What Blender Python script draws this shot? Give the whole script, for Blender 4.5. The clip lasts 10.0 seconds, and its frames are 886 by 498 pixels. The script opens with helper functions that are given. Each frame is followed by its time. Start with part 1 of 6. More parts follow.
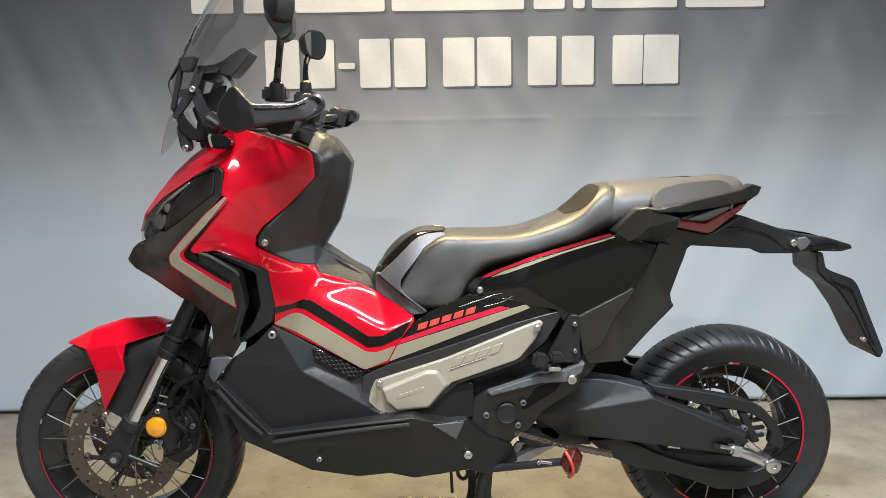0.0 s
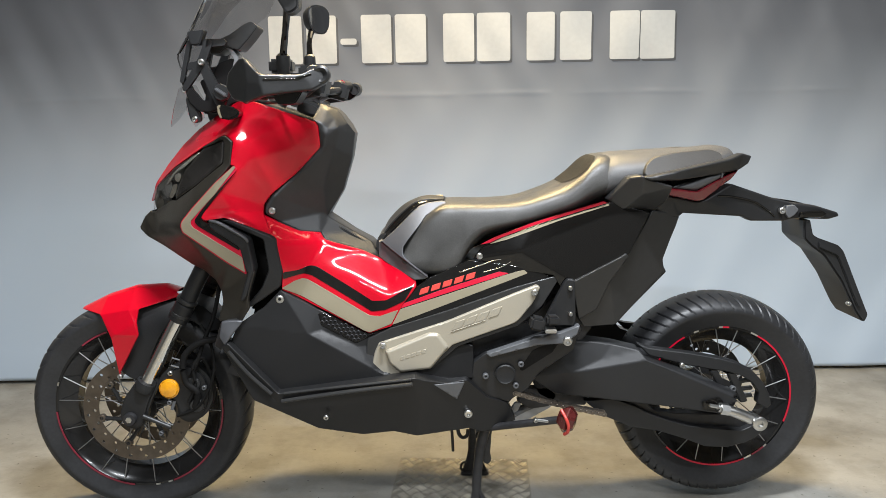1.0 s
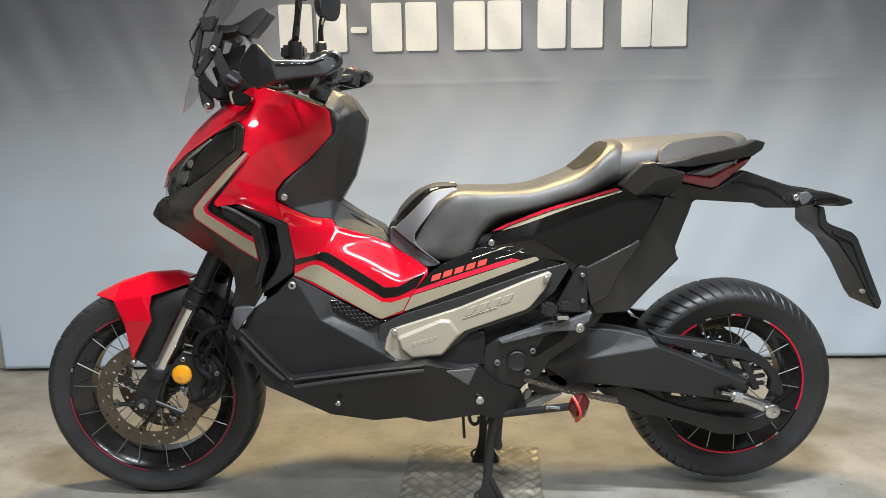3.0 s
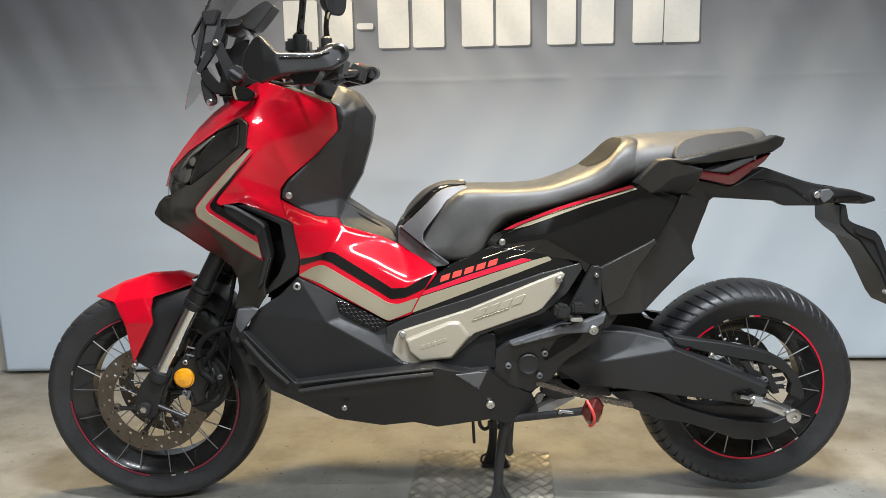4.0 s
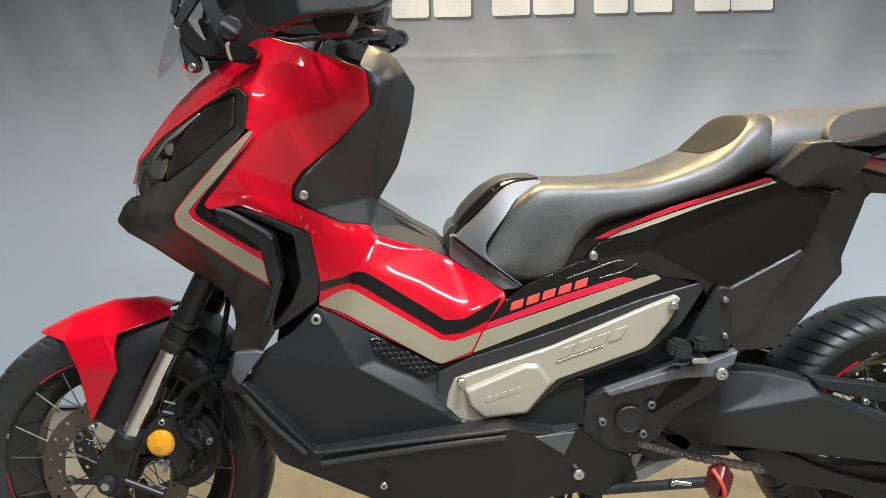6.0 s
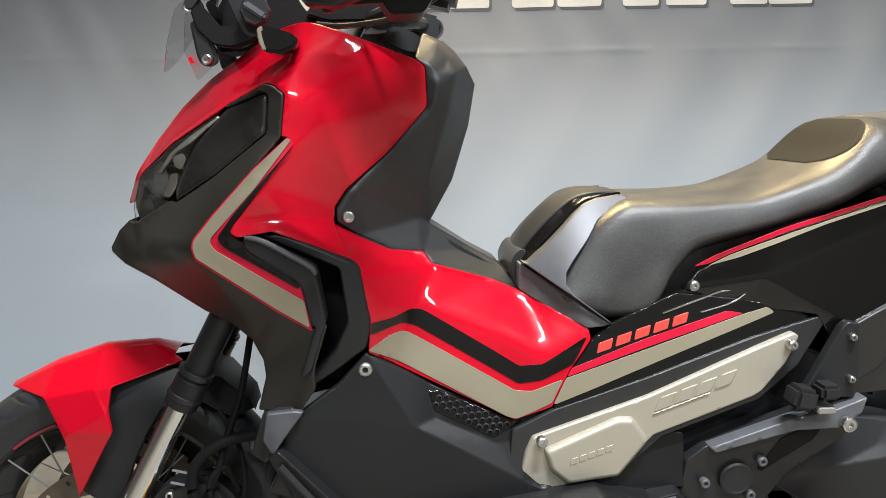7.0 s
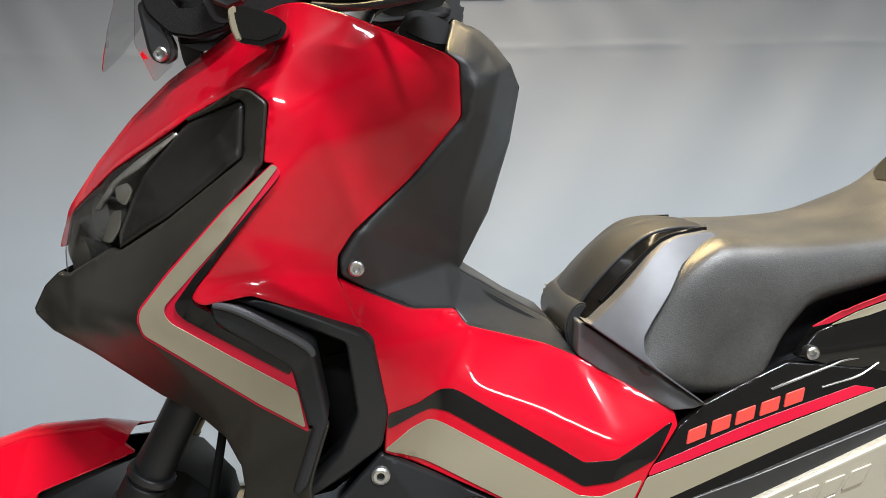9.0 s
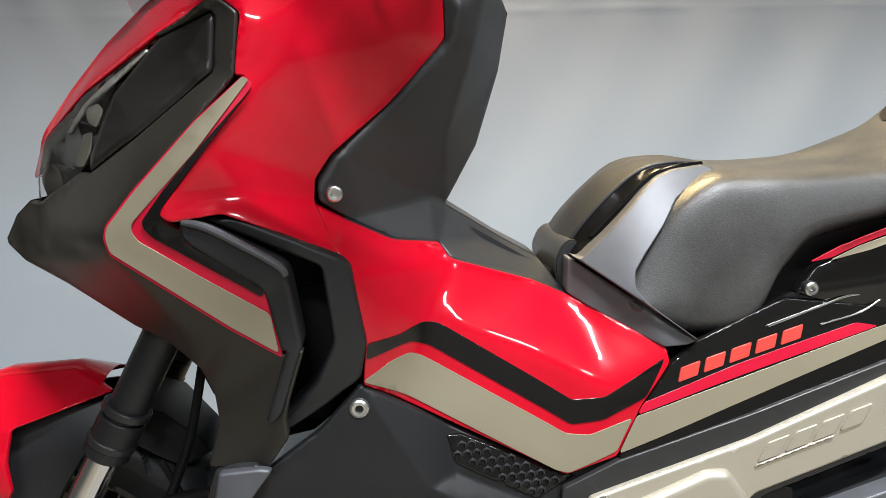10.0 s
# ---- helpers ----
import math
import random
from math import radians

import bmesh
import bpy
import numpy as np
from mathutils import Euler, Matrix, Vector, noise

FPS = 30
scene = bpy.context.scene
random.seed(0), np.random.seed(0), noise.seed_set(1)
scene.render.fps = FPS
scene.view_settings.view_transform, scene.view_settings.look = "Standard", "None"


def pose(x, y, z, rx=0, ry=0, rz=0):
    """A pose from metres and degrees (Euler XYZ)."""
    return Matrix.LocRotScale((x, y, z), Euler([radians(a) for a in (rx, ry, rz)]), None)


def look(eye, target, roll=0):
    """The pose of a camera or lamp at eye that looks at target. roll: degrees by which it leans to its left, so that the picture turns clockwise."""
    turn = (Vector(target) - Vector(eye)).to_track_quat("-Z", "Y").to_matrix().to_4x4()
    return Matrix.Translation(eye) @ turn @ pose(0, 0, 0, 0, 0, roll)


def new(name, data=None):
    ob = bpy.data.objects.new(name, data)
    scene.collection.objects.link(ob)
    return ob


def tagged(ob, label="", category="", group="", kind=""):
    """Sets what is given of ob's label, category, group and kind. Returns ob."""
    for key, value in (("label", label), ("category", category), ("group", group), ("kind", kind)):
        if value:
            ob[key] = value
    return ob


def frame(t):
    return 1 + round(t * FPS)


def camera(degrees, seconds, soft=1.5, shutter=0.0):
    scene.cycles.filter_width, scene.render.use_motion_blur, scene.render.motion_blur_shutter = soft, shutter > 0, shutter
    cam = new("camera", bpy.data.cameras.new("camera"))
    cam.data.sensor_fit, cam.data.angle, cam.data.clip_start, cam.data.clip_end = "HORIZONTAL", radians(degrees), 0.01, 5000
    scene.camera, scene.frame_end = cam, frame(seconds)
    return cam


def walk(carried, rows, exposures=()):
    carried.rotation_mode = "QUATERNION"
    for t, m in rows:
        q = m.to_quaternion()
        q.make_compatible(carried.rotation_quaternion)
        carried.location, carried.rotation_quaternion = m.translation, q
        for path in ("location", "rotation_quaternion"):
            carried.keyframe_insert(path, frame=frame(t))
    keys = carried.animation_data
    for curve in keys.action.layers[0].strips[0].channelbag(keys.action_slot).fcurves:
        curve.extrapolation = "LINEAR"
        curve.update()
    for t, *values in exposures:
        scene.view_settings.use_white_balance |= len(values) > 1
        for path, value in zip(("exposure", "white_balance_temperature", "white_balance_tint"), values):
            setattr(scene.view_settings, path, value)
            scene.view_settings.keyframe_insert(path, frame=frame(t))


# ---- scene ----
cam = camera(62.0, 10.0, 0.5)
PATH = [
    (0, (-0.004, -1.893, 1.069), (0.009, 0.086, 0.785), -0.8),
    (0.5, (0.0, -1.932, 1.066), (0.016, 0.042, 0.746), -0.8),
    (1, (-0.007, -1.966, 1.046), (0.005, 0.005, 0.711), -0.9),
    (1.5, (0.001, -1.977, 1.036), (0.004, -0.007, 0.692), -1.0),
    (2, (-0.009, -1.977, 1.034), (-0.007, -0.008, 0.683), -0.9),
    (2.5, (-0.016, -1.972, 1.033), (-0.017, -0.004, 0.678), -0.9),
    (4, (-0.027, -1.915, 1.018), (-0.051, 0.054, 0.667), -1.1),
    (4.5, (-0.079, -1.826, 1.008), (-0.102, 0.143, 0.658), -1.2),
    (5, (-0.133, -1.72, 0.997), (-0.138, 0.25, 0.65), -1.2),
    (5.2, (-0.152, -1.661, 0.98), (-0.146, 0.31, 0.641), -1.2),
    (6.3, (-0.248, -1.364, 0.965), (-0.173, 0.603, 0.611), -1.4),
    (6.5, (-0.293, -1.308, 0.962), (-0.187, 0.658, 0.61), -1.4),
    (7, (-0.364, -1.201, 0.977), (-0.212, 0.761, 0.625), -1.4),
    (7.5, (-0.399, -1.111, 0.994), (-0.21, 0.848, 0.637), -1.3),
    (8, (-0.403, -1.001, 1.008), (-0.202, 0.957, 0.651), -1.4),
    (8.5, (-0.404, -0.935, 1.006), (-0.194, 1.021, 0.646), -1.4),
    (9, (-0.401, -0.912, 0.997), (-0.206, 1.046, 0.637), -1.5),
    (9.5, (-0.389, -0.905, 0.965), (-0.208, 1.052, 0.597), -1.4),
    (10, (-0.371, -0.9, 0.922), (-0.207, 1.057, 0.548), -1.5),
]
walk(cam, [(t, look(eye, target, roll)) for t, eye, target, roll in PATH])

# ---- world ----
world = bpy.data.worlds.new("room_air")
world.use_nodes = True
scene.world = world
world.node_tree.nodes["Background"].inputs[0].default_value = (0.75, 0.82, 0.9, 1)
world.node_tree.nodes["Background"].inputs[1].default_value = 0.1
scene.view_settings.exposure = 0.06


def unseen_lamp(x, y, z, length, width, watts, colour, spread=180.0, at=None):
    """One unseen area lamp: a long soft light that looks down, or at a place."""
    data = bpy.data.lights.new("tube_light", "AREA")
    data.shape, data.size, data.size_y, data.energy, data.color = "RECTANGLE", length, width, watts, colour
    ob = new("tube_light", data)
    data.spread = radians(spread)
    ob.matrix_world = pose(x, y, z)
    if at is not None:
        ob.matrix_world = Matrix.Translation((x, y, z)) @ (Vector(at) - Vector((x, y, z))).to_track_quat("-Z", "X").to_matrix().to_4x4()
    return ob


COOL, WARM, AMBER_LIGHT = (0.87, 0.915, 0.975), (1.0, 0.81, 0.53), (1.0, 0.75, 0.37)
unseen_lamp(0.25, -1.05, 2.95, 0.8, 0.05, 124, COOL)
unseen_lamp(0.25, 0.2, 3.1, 2.2, 0.14, 5, WARM, 85)
# Unseen warm lamp added to tint the seat top, turned away from the banner.
unseen_lamp(-0.15, 0.8, 2.55, 0.3, 1.2, 46, AMBER_LIGHT, 120, (0.15, -0.1, 0.9))
# Two unseen fill lamps added behind the camera for banner and bike.
unseen_lamp(-0.7, -2.9, 3.1, 0.9, 0.06, 74, COOL)
unseen_lamp(1.7, -2.6, 3.1, 0.9, 0.06, 68, COOL)


# ---- materials ----
def material(name, colour, rough, metal=0.0, coat=0.0, grain=0.0, grain_size=60.0, bump=0.0, bump_size=300.0, spec=0.5,
             rough_var=0.08, stain=0.0, stain_size=4.0):
    """A node material with wear at two scales: broad stains and fine grain."""
    mat = bpy.data.materials.new(name)
    mat.use_nodes = True
    nt = mat.node_tree
    bs = nt.nodes["Principled BSDF"]
    bs.inputs["Metallic"].default_value = metal
    bs.inputs["Coat Weight"].default_value = coat
    bs.inputs["Coat Roughness"].default_value = 0.045
    bs.inputs["Specular IOR Level"].default_value = spec
    co = nt.nodes.new("ShaderNodeTexCoord")

    def noise_at(scale, detail):
        n = nt.nodes.new("ShaderNodeTexNoise")
        n.inputs["Scale"].default_value, n.inputs["Detail"].default_value = scale, detail
        nt.links.new(co.outputs["Object"], n.inputs["Vector"])
        return n.outputs["Fac"]

    def ranged(fac, lo, hi):
        r = nt.nodes.new("ShaderNodeMapRange")
        r.inputs["From Min"].default_value, r.inputs["From Max"].default_value = 0.3, 0.7
        r.inputs["To Min"].default_value, r.inputs["To Max"].default_value = lo, hi
        nt.links.new(fac, r.inputs["Value"])
        return r.outputs["Result"]

    broad, fine = noise_at(stain_size, 4), noise_at(grain_size, 3)
    m1 = nt.nodes.new("ShaderNodeMath")
    m1.operation = "MULTIPLY"
    nt.links.new(ranged(broad, 1 - stain, 1 + stain), m1.inputs[0])
    nt.links.new(ranged(fine, 1 - grain, 1 + grain), m1.inputs[1])
    mul = nt.nodes.new("ShaderNodeVectorMath")
    mul.operation = "SCALE"
    mul.inputs[0].default_value = colour
    nt.links.new(m1.outputs[0], mul.inputs["Scale"])
    nt.links.new(mul.outputs[0], bs.inputs["Base Color"])
    nt.links.new(ranged(broad, max(0.02, rough - rough_var), min(1, rough + rough_var)), bs.inputs["Roughness"])
    if bump:
        b = nt.nodes.new("ShaderNodeBump")
        b.inputs["Strength"].default_value, b.inputs["Distance"].default_value = bump, 0.001
        nt.links.new(noise_at(bump_size, 2), b.inputs["Height"])
        nt.links.new(b.outputs[0], bs.inputs["Normal"])
    return mat


RED = material("red_paint", (0.54, 0.002, 0.0155), 0.3, spec=0.06, coat=1.0, stain=0.05, grain=0.03, rough_var=0.05)
RED_MATT = material("red_stripe", (0.55, 0.004, 0.03), 0.35, stain=0.05)
CREAM = material("champagne_paint", (0.3, 0.262, 0.18), 0.36, metal=0.25, grain=0.03, grain_size=900, stain=0.06)
CHAMPAGNE = material("champagne_metal", (0.465, 0.425, 0.34), 0.36, metal=0.35, grain=0.03, grain_size=900, stain=0.06)
BLACK = material("gloss_black", (0.006, 0.0055, 0.005), 0.1, spec=0.35, coat=0.4, stain=0.1, rough_var=0.06)
RIM_BLACK = material("rim_black", (0.014, 0.0138, 0.0138), 0.2, spec=0.4, coat=0.3, stain=0.15, rough_var=0.06)
MATT = material("matt_black_plastic", (0.0178, 0.0181, 0.0189), 0.43, spec=0.4, grain=0.15, grain_size=500, bump=0.06, bump_size=1400, stain=0.15, rough_var=0.08)
FAIRING = material("fairing_plastic", (0.0108, 0.0108, 0.0112), 0.4, spec=0.38, grain=0.15, grain_size=500, bump=0.06, bump_size=1400, stain=0.15, rough_var=0.08)
SILVER = material("silver_paint", (0.3, 0.31, 0.325), 0.4, metal=0.4, grain=0.05, stain=0.1)
GUNMETAL = material("gunmetal_plastic", (0.1, 0.102, 0.109), 0.47, metal=0.5, grain=0.05, stain=0.08)
BEAK = material("beak_plastic", (0.0225, 0.0198, 0.0155), 0.38, grain=0.12, grain_size=500, bump=0.15, bump_size=900, stain=0.12)
VENT = material("smoked_plastic", (0.017, 0.0155, 0.014), 0.3, grain=0.1, stain=0.15)
PLATE_BASE = material("dark_aluminium", (0.17, 0.15, 0.115), 0.42, metal=0.3, grain=0.2, stain=0.3, stain_size=9)
SATIN = material("satin_grey_plastic", (0.0245, 0.0246, 0.0247), 0.36, grain=0.08, stain=0.12, bump=0.08, bump_size=700)
GREY = material("grey_plastic", (0.1, 0.103, 0.108), 0.42, grain=0.06, stain=0.08)
BANDING = material("grey_band_plastic", (0.095, 0.095, 0.098), 0.4, grain=0.08, stain=0.1)
VINYL = material("seat_vinyl", (0.046, 0.0445, 0.041), 0.37, grain=0.16, grain_size=300, bump=0.36, bump_size=800, stain=0.2, stain_size=14)
RUBBER = material("tyre_rubber", (0.0225, 0.023, 0.0247), 0.46, grain=0.15, grain_size=120, bump=0.2, bump_size=400, stain=0.3, stain_size=8)
CHROME = material("chrome", (0.78, 0.77, 0.74), 0.14, metal=1.0, stain=0.05)
ALU = material("aluminium", (0.62, 0.62, 0.6), 0.34, metal=1.0, grain=0.08, stain=0.12)
ROUGH_BLACK = material("rough_black", (0.0075, 0.0072, 0.007), 0.7, spec=0.2, grain=0.2, grain_size=400, bump=0.4, bump_size=900, stain=0.1)
PAD = material("brown_grey_vinyl", (0.042, 0.038, 0.033), 0.5, grain=0.1, grain_size=300, bump=0.3, bump_size=800, stain=0.1)
PILLION = material("grey_vinyl", (0.075, 0.074, 0.073), 0.45, grain=0.1, grain_size=300, bump=0.5, bump_size=650, stain=0.1)
SPOKE = material("spoke_steel", (0.4, 0.4, 0.4), 0.3, metal=0.9, stain=0.1)
STEEL = material("disc_steel", (0.15, 0.125, 0.1), 0.42, metal=0.8, grain=0.12, stain=0.15, stain_size=14)
IRON = material("dark_iron", (0.029, 0.029, 0.031), 0.42, metal=0.3, grain=0.2, stain=0.3, stain_size=10)
CHAIN = material("chain_steel", (0.17, 0.15, 0.13), 0.38, metal=0.8, grain=0.2, grain_size=200, stain=0.2, stain_size=40)
PEDAL = material("pedal_red", (0.1, 0.016, 0.014), 0.25, metal=0.3, coat=0.5, stain=0.15, stain_size=30)
MAROON = material("maroon_stripe", (0.23, 0.02, 0.04), 0.35, stain=0.05)
LETTER_RED = material("letter_red", (0.6, 0.06, 0.045), 0.35, stain=0.04)
TAIL_RED = material("tail_light_red", (0.17, 0.008, 0.016), 0.12, coat=1.0, stain=0.1, stain_size=20)
AMBER = material("amber_plastic", (0.85, 0.36, 0.01), 0.2, coat=1.0, grain=0.04, grain_size=200, stain=0.1, stain_size=50)
BULB = material("lamp_reflector", (0.5, 0.49, 0.46), 0.3, metal=0.1, stain=0.15, stain_size=40)
LAMP_PALE = material("lamp_trim", (0.82, 0.78, 0.68), 0.5, metal=0.2, stain=0.1, stain_size=40)
WHITE = material("white_print", (0.51, 0.495, 0.445), 0.6, grain=0.03, stain=0.03)
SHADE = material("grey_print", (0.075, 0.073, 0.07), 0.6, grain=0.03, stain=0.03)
WALL = material("painted_wall", (0.62, 0.59, 0.53), 0.7, grain=0.05, stain=0.08, stain_size=1.5, bump=0.2, bump_size=120)
# Unseen walls and ceiling: dark so that paint and gloss mirror little.
DIM = material("unseen_wall_dark", (0.17, 0.166, 0.155), 0.7, grain=0.05, stain=0.1, stain_size=1.5)
CEIL = material("unseen_ceiling_dark", (0.22, 0.22, 0.22), 0.8, grain=0.04, stain=0.05)
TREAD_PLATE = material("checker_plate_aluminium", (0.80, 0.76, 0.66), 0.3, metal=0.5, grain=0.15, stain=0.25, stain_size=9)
MIRROR = material("mirror_glass", (0.85, 0.86, 0.87), 0.02, metal=1.0, rough_var=0.0)


def glass(name, tint, rough=0.03, weight=0.85):
    """A thin clear sheet: mostly see-through, with a gloss."""
    mat = bpy.data.materials.new(name)
    mat.use_nodes = True
    nt = mat.node_tree
    nt.nodes.remove(nt.nodes["Principled BSDF"])
    clear, gloss, mix = (nt.nodes.new("ShaderNodeBsdf" + k) for k in ("Transparent", "Glossy", "Transparent"))
    nt.nodes.remove(mix)
    mix = nt.nodes.new("ShaderNodeMixShader")
    fres = nt.nodes.new("ShaderNodeFresnel")
    fres.inputs[0].default_value = 1.45
    clear.inputs[0].default_value = (*tint, 1)
    gloss.inputs["Roughness"].default_value = rough
    nt.links.new(fres.outputs[0], mix.inputs[0])
    nt.links.new(clear.outputs[0], mix.inputs[1])
    nt.links.new(gloss.outputs[0], mix.inputs[2])
    nt.links.new(mix.outputs[0], nt.nodes["Material Output"].inputs[0])
    return mat


SCREEN = glass("screen_plastic", (0.8, 0.8, 0.81))
CLEAR = glass("lamp_glass", (0.9, 0.9, 0.9))


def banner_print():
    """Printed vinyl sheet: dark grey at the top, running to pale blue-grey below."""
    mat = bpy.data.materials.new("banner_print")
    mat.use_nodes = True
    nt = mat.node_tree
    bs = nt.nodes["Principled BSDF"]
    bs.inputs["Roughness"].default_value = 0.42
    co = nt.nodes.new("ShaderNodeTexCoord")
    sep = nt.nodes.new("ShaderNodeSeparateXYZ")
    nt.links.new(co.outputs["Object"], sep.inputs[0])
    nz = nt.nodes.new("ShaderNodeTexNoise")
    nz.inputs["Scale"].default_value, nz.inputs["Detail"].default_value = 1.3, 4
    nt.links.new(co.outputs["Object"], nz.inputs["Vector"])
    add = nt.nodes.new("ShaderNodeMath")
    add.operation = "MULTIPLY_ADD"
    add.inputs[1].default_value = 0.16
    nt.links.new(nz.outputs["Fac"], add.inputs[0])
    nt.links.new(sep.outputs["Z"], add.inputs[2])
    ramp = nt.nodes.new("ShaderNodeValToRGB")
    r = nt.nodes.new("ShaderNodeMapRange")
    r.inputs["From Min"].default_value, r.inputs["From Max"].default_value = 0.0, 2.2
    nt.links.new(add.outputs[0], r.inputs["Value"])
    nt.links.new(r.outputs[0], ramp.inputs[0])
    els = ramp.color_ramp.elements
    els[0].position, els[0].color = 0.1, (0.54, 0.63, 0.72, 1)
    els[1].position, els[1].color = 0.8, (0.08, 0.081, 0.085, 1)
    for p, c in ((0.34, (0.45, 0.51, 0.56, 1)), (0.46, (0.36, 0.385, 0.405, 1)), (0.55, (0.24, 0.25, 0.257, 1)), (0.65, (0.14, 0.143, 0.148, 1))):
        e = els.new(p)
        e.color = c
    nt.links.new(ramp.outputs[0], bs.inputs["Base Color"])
    fine = nt.nodes.new("ShaderNodeTexNoise")
    fine.inputs["Scale"].default_value = 260
    nt.links.new(co.outputs["Object"], fine.inputs["Vector"])
    b = nt.nodes.new("ShaderNodeBump")
    b.inputs["Strength"].default_value, b.inputs["Distance"].default_value = 0.12, 0.001
    nt.links.new(fine.outputs["Fac"], b.inputs["Height"])
    nt.links.new(b.outputs[0], bs.inputs["Normal"])
    return mat


def concrete():
    """Beige poured floor with random darker patches, scuffs and specks."""
    mat = bpy.data.materials.new("concrete_floor")
    mat.use_nodes = True
    nt = mat.node_tree
    bs = nt.nodes["Principled BSDF"]
    co = nt.nodes.new("ShaderNodeTexCoord")

    def noise_at(scale, detail, rough=0.5):
        n = nt.nodes.new("ShaderNodeTexNoise")
        n.inputs["Scale"].default_value, n.inputs["Detail"].default_value, n.inputs["Roughness"].default_value = scale, detail, rough
        nt.links.new(co.outputs["Object"], n.inputs["Vector"])
        return n.outputs["Fac"]

    def ramp(fac, stops):
        r = nt.nodes.new("ShaderNodeValToRGB")
        els = r.color_ramp.elements
        els[0].position, els[0].color = stops[0]
        els[1].position, els[1].color = stops[-1]
        for p, c in stops[1:-1]:
            els.new(p).color = c
        nt.links.new(fac, r.inputs[0])
        return r.outputs[0]

    def mixed(kind, fac, a, b):
        m = nt.nodes.new("ShaderNodeMix")
        m.data_type, m.blend_type = "RGBA", kind
        m.inputs[0].default_value = fac
        nt.links.new(a, m.inputs[6])
        nt.links.new(b, m.inputs[7])
        return m.outputs[2]

    base = ramp(noise_at(1.6, 6, 0.6), [(0.3, (0.225, 0.210, 0.180, 1)), (0.5, (0.272, 0.258, 0.225, 1)), (0.72, (0.32, 0.306, 0.272, 1))])
    patch = ramp(noise_at(7, 5, 0.65), [(0.34, (0.72, 0.7, 0.66, 1)), (0.58, (1, 1, 1, 1))])
    speck = ramp(noise_at(60, 2, 0.6), [(0.27, (0.35, 0.31, 0.26, 1)), (0.31, (1, 1, 1, 1))])
    out = mixed("MULTIPLY", 1.0, mixed("MULTIPLY", 1.0, base, patch), speck)
    nt.links.new(out, bs.inputs["Base Color"])
    rr = nt.nodes.new("ShaderNodeMapRange")
    rr.inputs["To Min"].default_value, rr.inputs["To Max"].default_value = 0.3, 0.6
    nt.links.new(noise_at(3, 4), rr.inputs["Value"])
    nt.links.new(rr.outputs[0], bs.inputs["Roughness"])
    b = nt.nodes.new("ShaderNodeBump")
    b.inputs["Strength"].default_value, b.inputs["Distance"].default_value = 0.25, 0.002
    nt.links.new(noise_at(90, 4), b.inputs["Height"])
    nt.links.new(b.outputs[0], bs.inputs["Normal"])
    return mat


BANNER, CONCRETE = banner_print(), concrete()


# ---- mesh tools ----
def mesh_part(name, verts, faces, mat, parent=None, label="", smooth=35.0, kind="", category=""):
    """One mesh object from vertices and faces."""
    me = bpy.data.meshes.new(name)
    me.from_pydata([tuple(v) for v in verts], [], faces)
    me.materials.append(mat)
    me.validate()
    if smooth:
        me.shade_smooth()
        me.set_sharp_from_angle(angle=radians(smooth))
    ob = new(name, me)
    ob.parent = parent
    return tagged(ob, label, category, "", kind)


def part(name, bm, mat, parent=None, label="", smooth=35.0):
    bmesh.ops.recalc_face_normals(bm, faces=bm.faces)
    me = bpy.data.meshes.new(name)
    bm.to_mesh(me)
    bm.free()
    me.materials.append(mat)
    if smooth:
        me.shade_smooth()
        me.set_sharp_from_angle(angle=radians(smooth))
    ob = new(name, me)
    ob.parent = parent
    return tagged(ob, label)


def cdt(pts, ring=None, kind=0, folds=()):
    from mathutils.geometry import delaunay_2d_cdt
    edges = [(ring[i], ring[(i + 1) % len(ring)]) for i in range(len(ring))] if ring else []
    edges += list(folds)
    return delaunay_2d_cdt([Vector(p) for p in pts], edges, [], kind, 1e-6)


